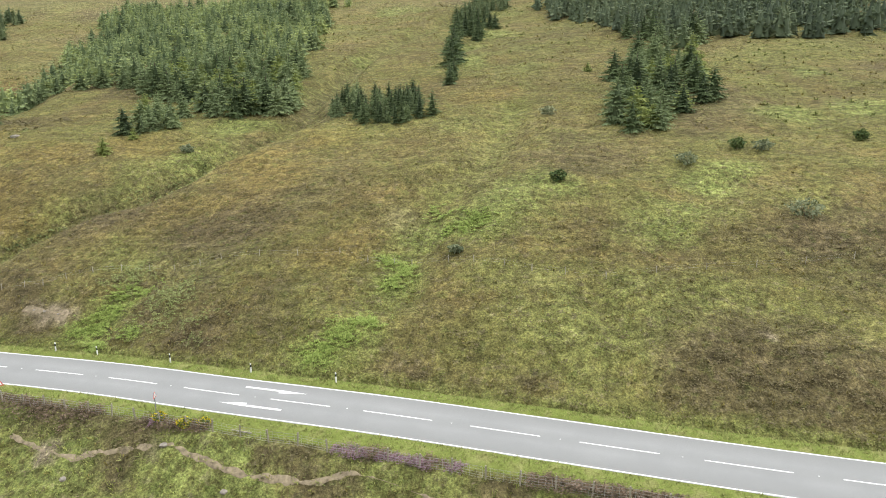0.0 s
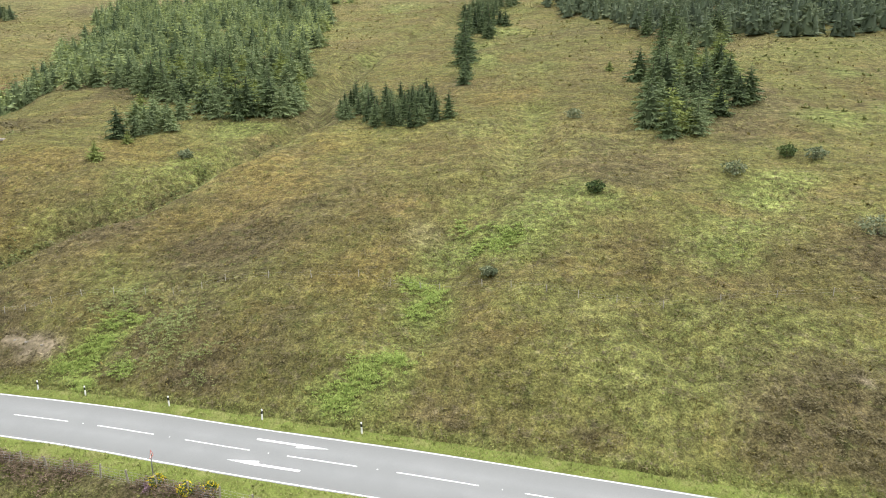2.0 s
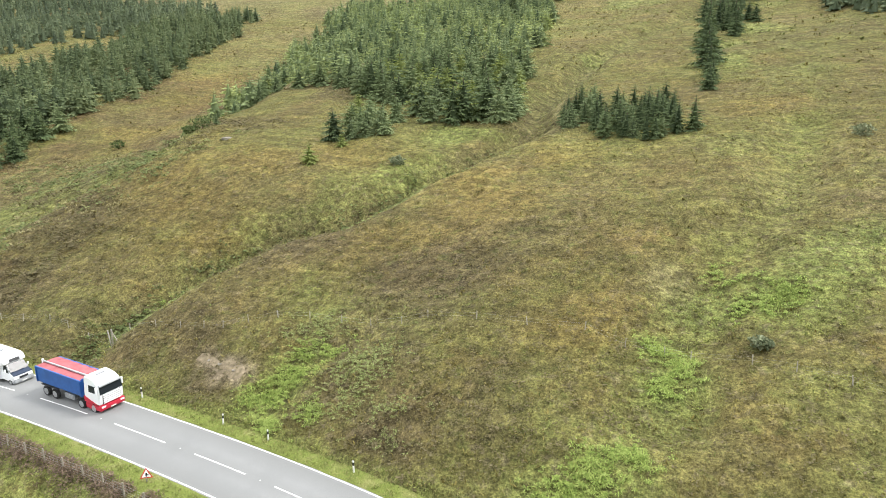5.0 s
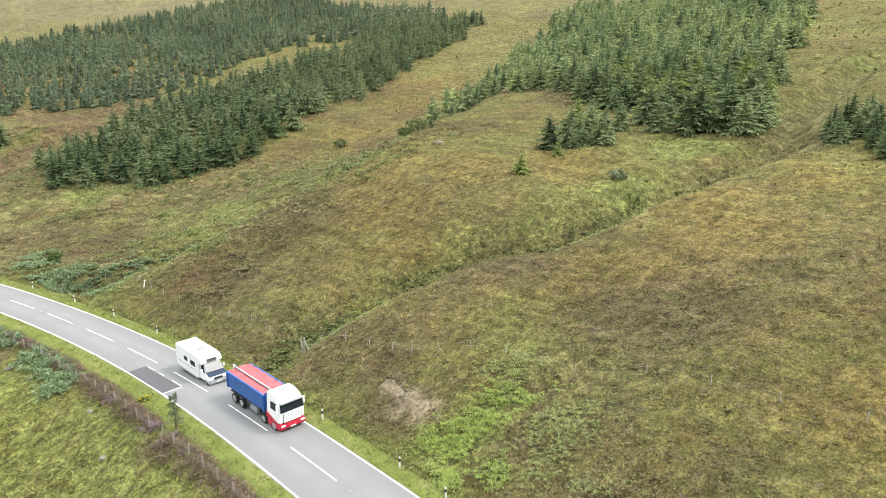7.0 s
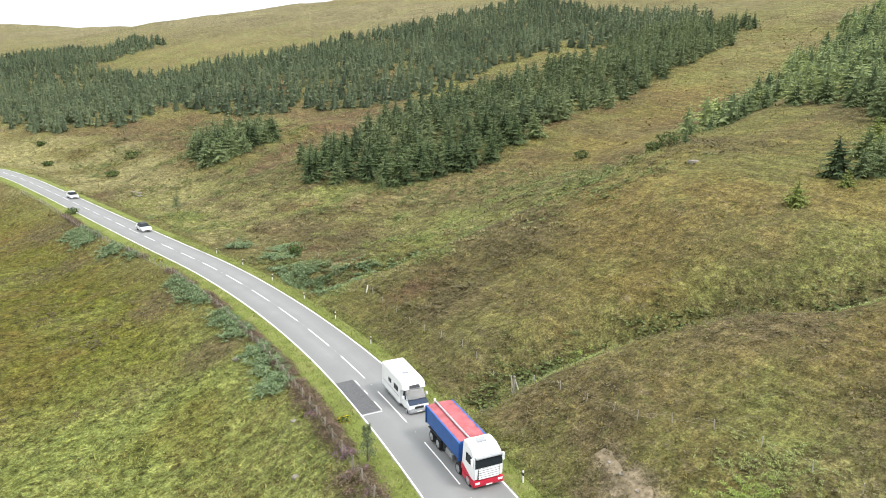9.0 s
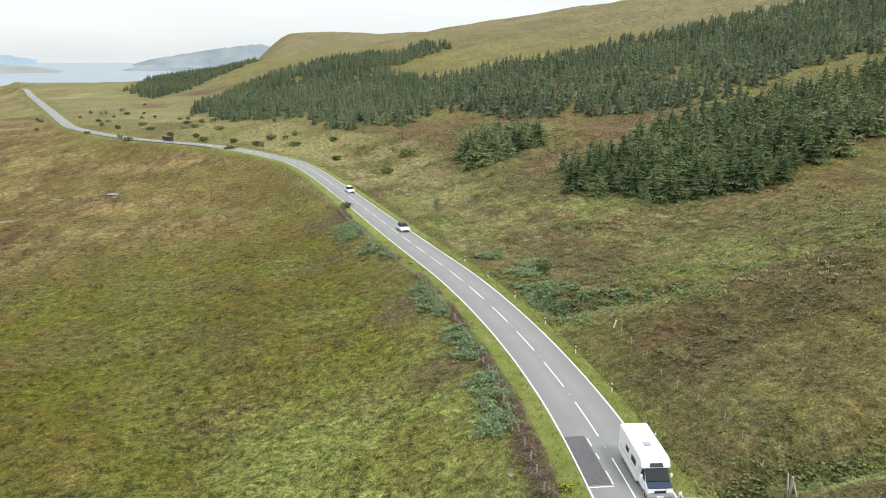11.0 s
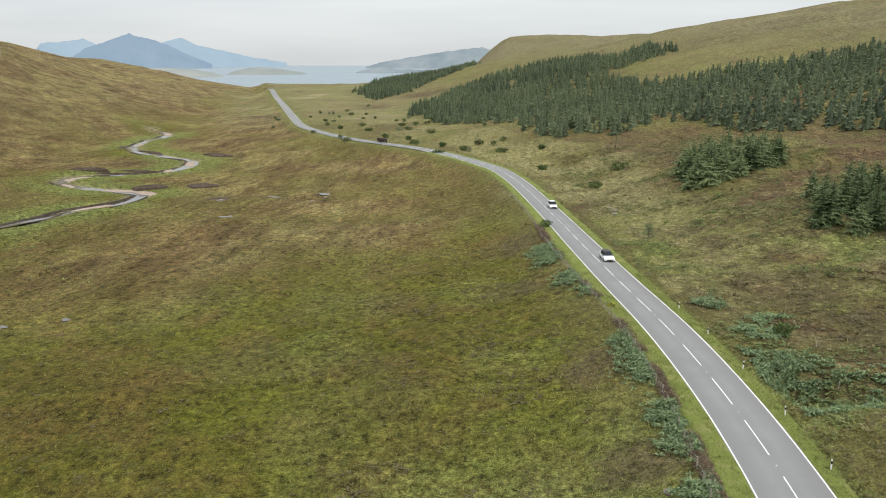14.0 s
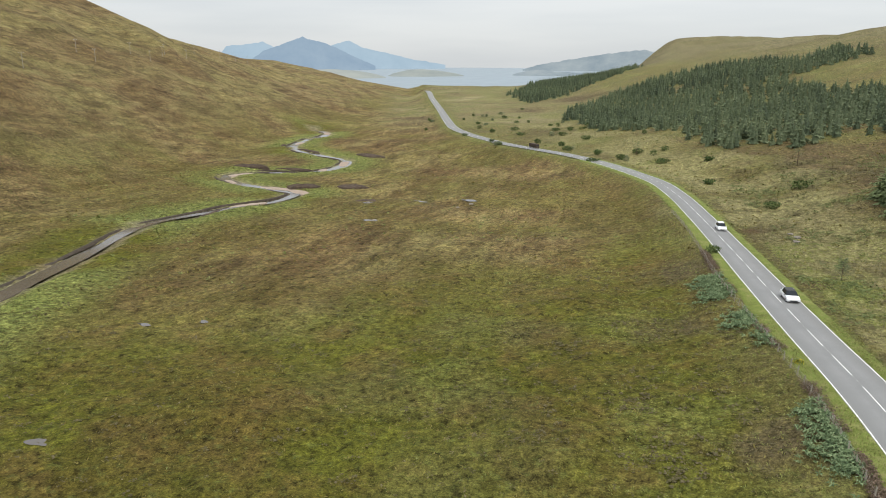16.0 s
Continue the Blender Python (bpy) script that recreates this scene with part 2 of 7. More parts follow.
# ---- the lie of the land ----
ROAD_PTS = [(-60, -330, 3), (-8, -200, 2), (19, -110, 1), (34.6, -55, 0.2), (41.7, -25.5, -0.2), (45.9, -8.4, -0.2), (50.0, 8.1, -0.16), (52.5, 18.6, -0.36),
            (56.75, 32.2, -0.93), (58.9, 40.4, -1.38), (61.0, 49.6, -1.68), (62.8, 59.3, -1.9), (64.7, 70, -2.6), (66.25, 80.6, -3.35), (66.9, 90.4, -3.7),
            (67.05, 99.8, -3.9), (66.66, 108.7, -3.9), (65.95, 117.7, -3.9), (65.15, 126.7, -4.1), (63.2, 143.2, -4.6), (60.5, 170.7, -5.6), (58.6, 193.1, -6.6),
            (54.5, 230.2, -7.6), (49.2, 265.5, -8.1), (40.7, 296.6, -8.6), (12.5, 351.9, -9.6), (-37.3, 417.6, -11.5), (-79, 487, -12.0), (-105.4, 555.7, -12.0),
            (-146.8, 672, -11.0), (-200.7, 819, -9.0), (-266.8, 1000, -7.0), (-420, 1380, -24.0)]


def catmull(pts, step):
    pts = np.array(pts, float)
    out = []
    for i in range(1, len(pts) - 2):
        a, b, c, d = pts[i - 1:i + 3]
        k = max(2, int(np.linalg.norm(c - b) / step))
        t = np.linspace(0, 1, k, endpoint=False)[:, None]
        out.append(0.5 * ((2 * b) + (c - a) * t + (2 * a - 5 * b + 4 * c - d) * t ** 2 + (3 * b - a - 3 * c + d) * t ** 3))
    return np.concatenate(out + [pts[-2:-1]])


ROAD = catmull(ROAD_PTS, 2.0)
ker = np.ones(7) / 7
for k in range(3):
    ROAD[3:-3, k] = np.convolve(ROAD[:, k], ker, "valid")
RTAN = np.gradient(ROAD[:, :2], axis=0)
RTAN /= np.linalg.norm(RTAN, axis=1)[:, None]
RNOR = np.stack([RTAN[:, 1], -RTAN[:, 0]], 1)      # towards the hill side
RLEN = np.concatenate([[0], np.cumsum(np.linalg.norm(np.diff(ROAD[:, :2], axis=0), axis=1))])
HALF = 3.2


def road_frame(x, y):
    """Signed distance from the road's middle (positive on the hill side), the road's height there and its length."""
    x, y = np.atleast_1d(np.asarray(x, float)), np.atleast_1d(np.asarray(y, float))
    d, z, s = np.empty_like(x), np.empty_like(x), np.empty_like(x)
    for i in range(0, len(x), 20000):
        px, py = x[i:i + 20000, None], y[i:i + 20000, None]
        j = np.argmin((px - ROAD[None, :, 0]) ** 2 + (py - ROAD[None, :, 1]) ** 2, axis=1)
        ox, oy = px[:, 0] - ROAD[j, 0], py[:, 0] - ROAD[j, 1]
        across = ox * RNOR[j, 0] + oy * RNOR[j, 1]
        along = ox * RTAN[j, 0] + oy * RTAN[j, 1]
        s[i:i + 20000] = RLEN[j] + along
        z[i:i + 20000] = np.interp(RLEN[j] + along, RLEN, ROAD[:, 2])
        far = np.hypot(ox, oy)
        d[i:i + 20000] = np.where(np.abs(along) > 3, np.sign(across) * far, across)
    return d, z, s


def profile(d, xs, zs):
    g = np.linspace(0, 900, 1801)
    t = np.interp(g, xs, zs)
    k = np.exp(-np.linspace(-2, 2, 21) ** 2)
    ts = np.convolve(np.pad(t, 10, mode="edge"), k / k.sum(), "valid")
    return np.interp(d, g, ts)


RIVER = [(-40, 60), (-52, 105), (-64.6, 139.5), (-74.7, 164.6), (-85.8, 203.0), (-82, 229), (-75.5, 245), (-74.5, 257), (-76.6, 268), (-86, 271.6), (-96.6, 275), (-106, 279), (-121, 292), (-125.5, 302), (-119, 312), (-104, 318.5),
         (-95, 328), (-94, 345), (-99.5, 362), (-111, 372), (-126.7, 382), (-141, 390), (-155, 412), (-161.5, 440), (-167, 477), (-172, 491), (-188, 506), (-200, 522)]
GULLIES = [
    ([(69, 64), (74.5, 62.8), (83.5, 59), (90, 55), (97.6, 47.8), (105, 44), (114, 40.6), (127, 33.5), (140, 30), (152, 33), (170, 31.3), (198, 27.7), (223, 20.4), (273, 1.3)], 3.0, 3.4),
    ([(66, 8), (74, 7), (86, 4), (100, -3), (130, -8)], 1.5, 4.0),
    ([(72, 108), (84, 102), (94, 100), (105, 99.6), (113, 95.6), (124, 97), (140, 107), (160, 105), (183, 112), (215, 122)], 3.2, 4.2),
    ([(58, -14), (63, -12), (72, -14)], 0.8, 1.6),
    ([(62, 36), (66, 38.5), (70, 37.5), (74, 34)], 0.9, 2.2),
]


def line_distance(x, y, line):
    best = np.full(len(x), 1e9)
    for (ax, ay), (bx, by) in zip(line[:-1], line[1:]):
        t = np.clip(((x - ax) * (bx - ax) + (y - ay) * (by - ay)) / ((bx - ax) ** 2 + (by - ay) ** 2), 0, 1)
        best = np.minimum(best, np.hypot(x - ax - t * (bx - ax), y - ay - t * (by - ay)))
    return best


def land(x, y, rough=True):
    """The height of the ground, before the small relief of the mesh."""
    x, y = np.atleast_1d(np.asarray(x, float)), np.atleast_1d(np.asarray(y, float))
    d, zr, s = road_frame(x, y)
    # hill side, in three stretches of the valley
    a = profile(d, [4, 5, 12, 22, 31, 43, 52, 70, 107, 160, 230, 330, 480, 700], [0, 0, 3.7, 6.6, 8.8, 11.9, 13.8, 16.6, 22.5, 32, 46, 68, 92, 110])
    b = profile(d, [4, 14, 24, 36, 50, 70, 107, 160, 230, 330, 480, 700], [0, 0.3, 1.2, 2.8, 5, 9, 16, 26, 40, 62, 92, 104])
    b = b + 2.6 * smoothstep(18, 40, d) * smoothstep(140, 200, y)
    c = profile(d, [4, 80, 120, 200, 300, 400, 500, 650, 800], [0, 2, 8, 26, 48, 70, 86, 94, 98])
    c = c * (1 - (1 - smoothstep(-50, 72, x)) * smoothstep(900, 1250, y)) * (1.12 - 0.29 * smoothstep(680, 1080, y))
    wb, wc = smoothstep(88, 132, y), smoothstep(350, 560, y)
    hill = zr + (a * (1 - wb) + b * wb) * (1 - wc) + c * wc
    hill = hill + 2.6 * np.exp(-((x - 116) ** 2 + (y - 78) ** 2) / 500)
    knoll = 11 * np.exp(-(((x - 120) / 150) ** 2 + ((y - 1440) / 160) ** 2))
    hill = hill + knoll
    for line, depth, width in GULLIES:
        g = line_distance(x, y, line)
        hill = hill - depth * np.exp(-(g / width) ** 2) * smoothstep(4.5, 8, d)
    # the far bank of the two long gullies lies lower than the near lip
    for (line, _, _), lift, reach, end in ((GULLIES[0], 2.1, 20.0, 165), (GULLIES[2], 2.2, 18.0, 220)):
        over = np.interp(x, [q[0] for q in line], [q[1] for q in line]) - y
        hill = hill - lift * smoothstep(2.6, -2.0, over) * np.exp(-np.maximum(-over, 0) / reach) * smoothstep(line[0][0] + 2, line[0][0] + 16, x) * smoothstep(end, end - 40, x)
    # bog plain beside the river
    plain_z = np.interp(y, [-100, 60, 110, 160, 240, 400, 600, 1000, 1300], [-9, -9, -9.5, -12, -15, -16.5, -16, -17, -21])
    w = 1 - np.exp(-np.maximum(-d - 6.0, 0) / 12)
    low = zr * (1 - w) + plain_z * w
    base_x = np.interp(y, [0, 150, 300, 500, 1000, 1300], [-100, -105, -150, -195, -290, -330])
    crest = np.interp(y, [0, 480, 540, 640, 840, 1050, 1300], [150, 112, 98, 72, 50, 38, -3])
    k = np.clip((base_x - x) / 260, 0, 1.6)
    low = low + (crest - plain_z) * (1 - np.exp(-(k * 1.55) ** 1.35)) * 1.1
    low = low + (gauss_noise(x, y, 55, 9, 4) * 5.0 - 3.0 * np.abs(gauss_noise(x, y, 42, 15, 3))) * smoothstep(0.08, 0.45, k)
    low = low - 1.1 * np.exp(-(line_distance(x, y, RIVER) / 3.6) ** 4)
    hill = hill + (gauss_noise(x, y, 20, 19, 3) * 1.3 - 1.2 * np.abs(gauss_noise(x, y, 30, 25, 2))) * smoothstep(88, 130, y) * smoothstep(9, 24, d) * smoothstep(420, 300, y)
    z = np.where(d > 0, hill, low)
    # shore
    sea = smoothstep(-60, 90, y - (1290 + 0.9 * np.maximum(x + 200, 0)))
    z = z * (1 - sea) - 32 * sea
    far = smoothstep(6, 30, np.abs(d))
    if rough:
        z = z + far * (gauss_noise(x, y, 34, 3, 3) * 1.5 + gauss_noise(x, y, 11, 7, 3) * 0.6 + gauss_noise(x, y, 160, 5, 2) * 2.5 * smoothstep(60, 220, np.abs(d)))
    # bed under the road and its verges
    bed = smoothstep(np.where(d > 0, 5.2, 5.6), np.where(d > 0, 4.2, 4.6), np.abs(d))
    z = z * (1 - bed) + np.minimum(z, zr - 0.3) * bed
    return z


def ground_at(x, y):
    return float(land([x], [y])[0])


def axis_lines(lo, hi, step, end_lo, end_hi, grow=1.06):
    core = list(np.arange(lo, hi + 1e-6, step))
    st, v = step, lo
    before = []
    while v > end_lo:
        st *= grow if lo - v < 420 else 1.10
        v -= st
        before.append(v)
    st, v = step, hi
    after = []
    while v < end_hi:
        st *= grow if v - hi < 420 else 1.06
        v += st
        after.append(v)
    return np.array(before[::-1] + core + after)


gx = axis_lines(-15, 125, 0.95, -4700, 4700, 1.022)
gy = axis_lines(-42, 165, 0.95, -1500, 4700, 1.018)
GX, GY = np.meshgrid(gx, gy)
fx, fy = GX.ravel(), GY.ravel()
fz = land(fx, fy)
fd, fzr, fs = road_frame(fx, fy)
near = smoothstep(5.0, 9.0, np.abs(fd))
fz = fz + near * (gauss_noise(fx, fy, 3.4, 11, 3) * 0.34 * smoothstep(260, 130, np.hypot(fx - 60, fy - 80)) + gauss_noise(fx, fy, 1.5, 13, 2) * 0.12 * smoothstep(250, 150, np.hypot(fx - 60, fy - 80)))
nx_, ny_ = len(gx), len(gy)
ii = np.arange(nx_ * ny_).reshape(ny_, nx_)
quads = np.stack([ii[:-1, :-1], ii[:-1, 1:], ii[1:, 1:], ii[1:, :-1]], -1).reshape(-1, 4)
ground_me = quick_mesh("ground", np.stack([fx, fy, fz], 1), quads, M_GROUND, True)
zones = {}


def spots(pts, grow=1.0):
    """How much each ground point belongs to the patches (x, y, radius), with ragged edges."""
    w = np.zeros(len(fx))
    nz = 1 + 0.75 * gauss_noise(fx, fy, 5.5, 41, 4)
    for x, y, r in pts:
        m = (np.abs(fx - x) < 3 * r * grow) & (np.abs(fy - y) < 3 * r * grow)
        q = np.hypot(fx[m] - x, fy[m] - y) / (r * grow)
        w[m] = np.maximum(w[m], smoothstep(1.35, 0.35, q / np.maximum(nz[m], 0.2)))
    return w


GREEN_HILL = [(65.8, 39.2, 3), (67.7, 37.7, 3), (70.7, 36.5, 3), (58.1, 13.5, 4), (60.3, 11.3, 4), (61.9, 9.9, 3), (70.3, 7.5, 4), (74.8, 8.5, 3), (80.6, 4.4, 5), (81.2, -0.3, 6), (86.6, -5.2, 6), (89.8, -11.2, 5), (77.1, -22.4, 6), (80.6, -25.9, 5), (87.6, -30.2, 6), (91.3, -33.9, 5), (178.5, -0.2, 8), (197.5, 1.3, 8), (216.8, -6.9, 8), (286.2, 28.3, 10), (197.4, 29.0, 6), (146.5, -67.8, 6), (118.3, -52.9, 6), (120.0, -65.5, 7), (132.5, 43.4, 6), (113.1, 45.8, 6)]
RUSSET = [(104, 197, 7), (90, 184, 6), (136, 240, 9), (135, 222, 8), (103, 249, 5), (93, 154, 6), (84, 157, 6), (83, 141, 5), (81, 122, 5), (82, 110, 4), (79, 87, 4), (69, 168, 3.5), (65, 213, 3), (120, 215, 7), (110, 205, 6)]
GREEN_LOW = [(97, 141, 6), (103, 131, 6), (112, 135, 6), (91, 115, 5), (96, 111, 5), (89, 132, 4), (123.6, 92.8, 6), (117.0, 94.5, 6), (111.1, 99.1, 6), (103.8, 102.0, 5), (86.8, 93.7, 3), (102.1, 130.3, 6), (100.0, 139.1, 7), (98.9, 153.5, 7), (126.6, 131.5, 6), (232.3, 353.1, 9), (18.3, 148.4, 10), (-10.1, 146.9, 12), (19.8, 127.5, 8), (40.7, 151.3, 8), (45.8, 120.8, 7)]
HEATH = [(54.1, -23.6, 7), (52.9, -27.6, 7), (53.7, -19.9, 5), (50.7, -30.7, 6), (53.2, -5.5, 3), (54.9, 6.0, 2.5), (62.7, 27.3, 3), (68.0, 45.8, 3), (70.9, 49.4, 3), (84.8, 30.3, 8), (91.7, 50.0, 8), (73.3, -37.5, 6), (48.5, 92.4, 5), (55.9, 94.2, 4), (54.9, 115.7, 5), (46.4, 150.1, 6), (100.4, 191.8, 6), (89.5, 140.3, 7), (32.0, 112.0, 6), (79.7, 80.6, 5), (27.4, 120.7, 7), (25.5, 105.3, 6), (10.3, 123.2, 8), (27.9, 147.2, 7), (46.7, 179.6, 8)]
STRAW = [(52.5, 240.5, 9), (65.7, 228.9, 9), (80.6, 246.5, 10), (67.5, 281.7, 10), (52.7, 301.7, 12), (71.4, 178.2, 8), (70.2, 144.3, 6), (33.4, 378.1, 20), (7.7, 420.6, 25), (-21.7, 497.8, 25), (62.1, 320.3, 14), (78.7, 280.8, 10), (81.3, 205.5, 9), (75.6, 223.1, 9), (58.5, 318.1, 14), (98.3, 46.8, 1.4), (101.4, 45.4, 1.4), (107.1, 43.3, 1.6), (112.4, 41.2, 1.8), (115.7, 39.5, 1.8), (122.7, 35.4, 2), (84.2, 8, 2.2), (-90, 640, 26), (-112, 720, 30), (-140, 800, 34)]
TAWNY = [(90.7, 32.4, 6), (90.8, 38, 5), (85.5, 34.9, 5), (98.5, 46, 3), (104, 42, 3), (117, 52, 6), (119, 58, 5), (124, 87.7, 6), (117, 24, 6), (98.5, 70.5, 6), (93, 62, 6), (76, 14, 5), (106, 78, 7), (112, 68, 6), (100, 30, 6), (108, 34, 5), (160, 128, 9), (185, 135, 10), (205, 142, 10), (150, 118, 7), (128, 10, 5), (140, -2, 6)]
SOIL = [(69.6, 46.7, 1.3), (68.9, 44.4, 1.5), (68.4, 42.6, 1.1), (52.9, -26.3, 0.8), (55.9, -25.9, 0.8), (47.2, 32.6, 0.9), (46.2, 23.4, 0.6)]
PATHS = [[(49.4, 36.8), (48.3, 34.3), (47.4, 32.6), (46.4, 30.0), (46.5, 28.3), (46.4, 25.5), (46.2, 22.4), (45.3, 20.1), (43.9, 17.2), (43.1, 14.1), (42.3, 10.7), (42.6, 7.6), (40.5, 2.0)]]
gully_w = np.zeros(len(fx))
for (g_line, _, g_width), g_k in zip(GULLIES[:3], (1.0, 0.5, 1.0)):
    gully_w = np.maximum(gully_w, g_k * np.exp(-(line_distance(fx, fy, g_line) / (g_width * 0.9)) ** 2))
river_d = line_distance(fx, fy, RIVER)
soil = spots(SOIL)
n_green, n_heath, n_far = gauss_noise(fx, fy, 22, 21, 4), gauss_noise(fx, fy, 26, 31, 4), gauss_noise(fx, fy, 70, 51, 4)
wild = np.abs(fd) > 6
zones["hill"] = smoothstep(2, 8, fd) * smoothstep(420, 300, fy)
zones["tawny"] = 0.55 * spots(TAWNY, 1.2)
zones["russet"] = np.maximum(0.8 * spots(RUSSET), 0.5 * smoothstep(-0.15, 0.3, gauss_noise(fx, fy, 19, 68, 4)) * smoothstep(20, 42, fd) * smoothstep(190, 140, fd) * smoothstep(98, 135, fy) * smoothstep(430, 340, fy))
zones["bog"] = smoothstep(-4, -16, fd) * smoothstep(20, 80, fy + 0.7 * np.maximum(20 - fx, 0)) * smoothstep(-30, 40, fx - np.interp(fy, [0, 150, 300, 500, 1000, 1300], [-130, -135, -180, -225, -320, -360]))
zones["green"] = np.maximum.reduce([0.9 * spots(GREEN_HILL, 0.9), 0.85 * spots(GREEN_LOW), 0.75 * gully_w, 0.42 * smoothstep(0.2, 0.6, n_green) * (fd > 6), 0.95 * smoothstep(-0.35, 0.15, gauss_noise(fx, fy, 13, 23, 4)) * smoothstep(-4.5, -6, fd) * smoothstep(-60, -25, fd) * smoothstep(122, 85, fy), 0.72 * smoothstep(-0.3, 0.15, n_green) * smoothstep(5, 9, fd) * smoothstep(75, 50, fd) * smoothstep(85, 105, fy) * smoothstep(230, 190, fy),
                                    smoothstep(6.2, 4.8, np.abs(fd)) * 0.6, 0.9 * smoothstep(24, 9, river_d) * smoothstep(-0.3, 0.0, n_far)])
zones["heath"] = np.maximum.reduce([0.8 * spots(HEATH), smoothstep(0.1, 0.5, n_heath) * np.where(fd > 0, 0.6, 0.15), 0.5 * smoothstep(0.0, 0.4, gauss_noise(fx, fy, 9, 33, 3)) * smoothstep(32, 14, fd) * (fd > 5) * smoothstep(40, 75, fy) * smoothstep(260, 150, fy)]) * wild
g_first = np.exp(-(line_distance(fx, fy, GULLIES[0][0]) / 3.0) ** 2)
zones["heath"] = np.maximum(zones["heath"], 0.55 * g_first * wild)
zones["straw"] = np.maximum(0.7 * spots(STRAW), 0.2 * smoothstep(0.2, 0.6, n_far) * (fd > 120)) * wild
for g_line, reach, end in ((GULLIES[0][0], 14, 150), (GULLIES[2][0], 12, 190)):
    far_bank = fy - np.interp(fx, [q[0] for q in g_line], [q[1] for q in g_line])
    span = smoothstep(g_line[0][0] + 1, g_line[0][0] + 9, fx) * smoothstep(end + 25, end, fx)
    zones["green"] = np.maximum(zones["green"], 0.5 * span * smoothstep(0, 3, far_bank) * smoothstep(reach + 6, reach * 0.3, far_bank) * smoothstep(-0.2, 0.3, gauss_noise(fx, fy, 8, 27, 4)))
    zones["heath"] = np.maximum(zones["heath"], 0.65 * span * np.exp(-((far_bank - 1.5) / 2.0) ** 2) * smoothstep(-0.4, 0.1, gauss_noise(fx, fy, 7, 28, 3)))
    zones["straw"] = np.maximum(zones["straw"], 0.75 * span * np.exp(-((far_bank + 3.4 + 0.6 * gauss_noise(fx, fy, 6, 29, 2)) / 0.9) ** 2))
spur = smoothstep(5, 9, fd) * smoothstep(40, 22, fd) * smoothstep(12, 24, fy) * smoothstep(80, 62, fy)
zones["heath"] = np.maximum(zones["heath"], 0.5 * spur * smoothstep(-0.1, 0.25, gauss_noise(fx, fy, 10, 37, 4)))
bank = smoothstep(6, 10, fd) * smoothstep(75, 40, fd) * smoothstep(85, 105, fy) * smoothstep(240, 200, fy)
side = smoothstep(6, 11, fd) * smoothstep(40, 22, fd) * smoothstep(125, 165, fy) * smoothstep(430, 330, fy)
zones["straw"] = np.maximum(zones["straw"], 0.85 * side * smoothstep(-0.25, 0.15, gauss_noise(fx, fy, 14, 66, 4)))
zones["heath"] = np.maximum(zones["heath"], 0.75 * bank * smoothstep(0.02, 0.26, gauss_noise(fx, fy, 9, 43, 4)))
zones["straw"] = np.maximum(zones["straw"], 0.55 * bank * smoothstep(0.15, 0.4, gauss_noise(fx, fy, 8, 63, 4)))
zones["heath"] = zones["heath"] * (1 - 0.75 * spots(GREEN_HILL))
lush = smoothstep(-4.5, -6, fd) * smoothstep(-75, -35, fd) * smoothstep(100, 62, fy)
lumps = smoothstep(0.22, 0.42, gauss_noise(fx, fy, 5.5, 59, 3))
zones["green"] = np.maximum(zones["green"], lush * (0.8 + 0.3 * gauss_noise(fx, fy, 9, 60, 3)) * (1 - 0.6 * lumps))
zones["green"] = zones["green"] * (1 - 0.6 * smoothstep(-9, -18, fd) * smoothstep(85, 110, fy) * smoothstep(20, 32, river_d))
zones["heath"] = zones["heath"] * (1 - 0.85 * lush) + 0.75 * lush * lumps
zones["heath"] = np.maximum(zones["heath"], 0.7 * spots([(50.6, 35, 1.7), (50.2, 32, 1.8), (49.7, 29, 1.8), (49.0, 26, 1.5)]))
zones["heath"] = zones["heath"] * (1 - 0.65 * zones["bog"] * (fd < -14))
zones["field"] = 0.85 * smoothstep(470, 600, fy) * smoothstep(4, 14, np.abs(fd)) * smoothstep(190, 110, fd) * smoothstep(-70, -30, fd)
zones["pale"] = 0.7 * smoothstep(210, 360, fd) * (0.6 + 0.4 * smoothstep(-0.3, 0.3, n_far))
left_side = smoothstep(30, -60, fx - np.interp(fy, [0, 150, 300, 500, 1000, 1300], [-100, -105, -150, -195, -290, -330]))
zones["brown"] = np.maximum(0.8 * left_side * (fd < 0), (0.45 + 0.4 * smoothstep(-0.15, 0.3, gauss_noise(fx, fy, 45, 55, 3))) * (fd < -10) * smoothstep(60, 20, fx) * smoothstep(130, 220, fy + 0.6 * (20 - fx)))
zones["brown"] = zones["brown"] * smoothstep(8, 24, river_d)
zones["soil"] = np.maximum(soil, smoothstep(4.4, 2.8, river_d) * 0.55)
zones = {k: np.clip(v, 0, 1).astype(np.float32) for k, v in zones.items()}
for k, v in zones.items():
    at = ground_me.attributes.new(k, "FLOAT", "POINT")
    at.data.foreach_set("value", v)
ground = tagged(new("ground", ground_me), "rough moorland of heather, bog grass and bracken", "ground", kind="structure")


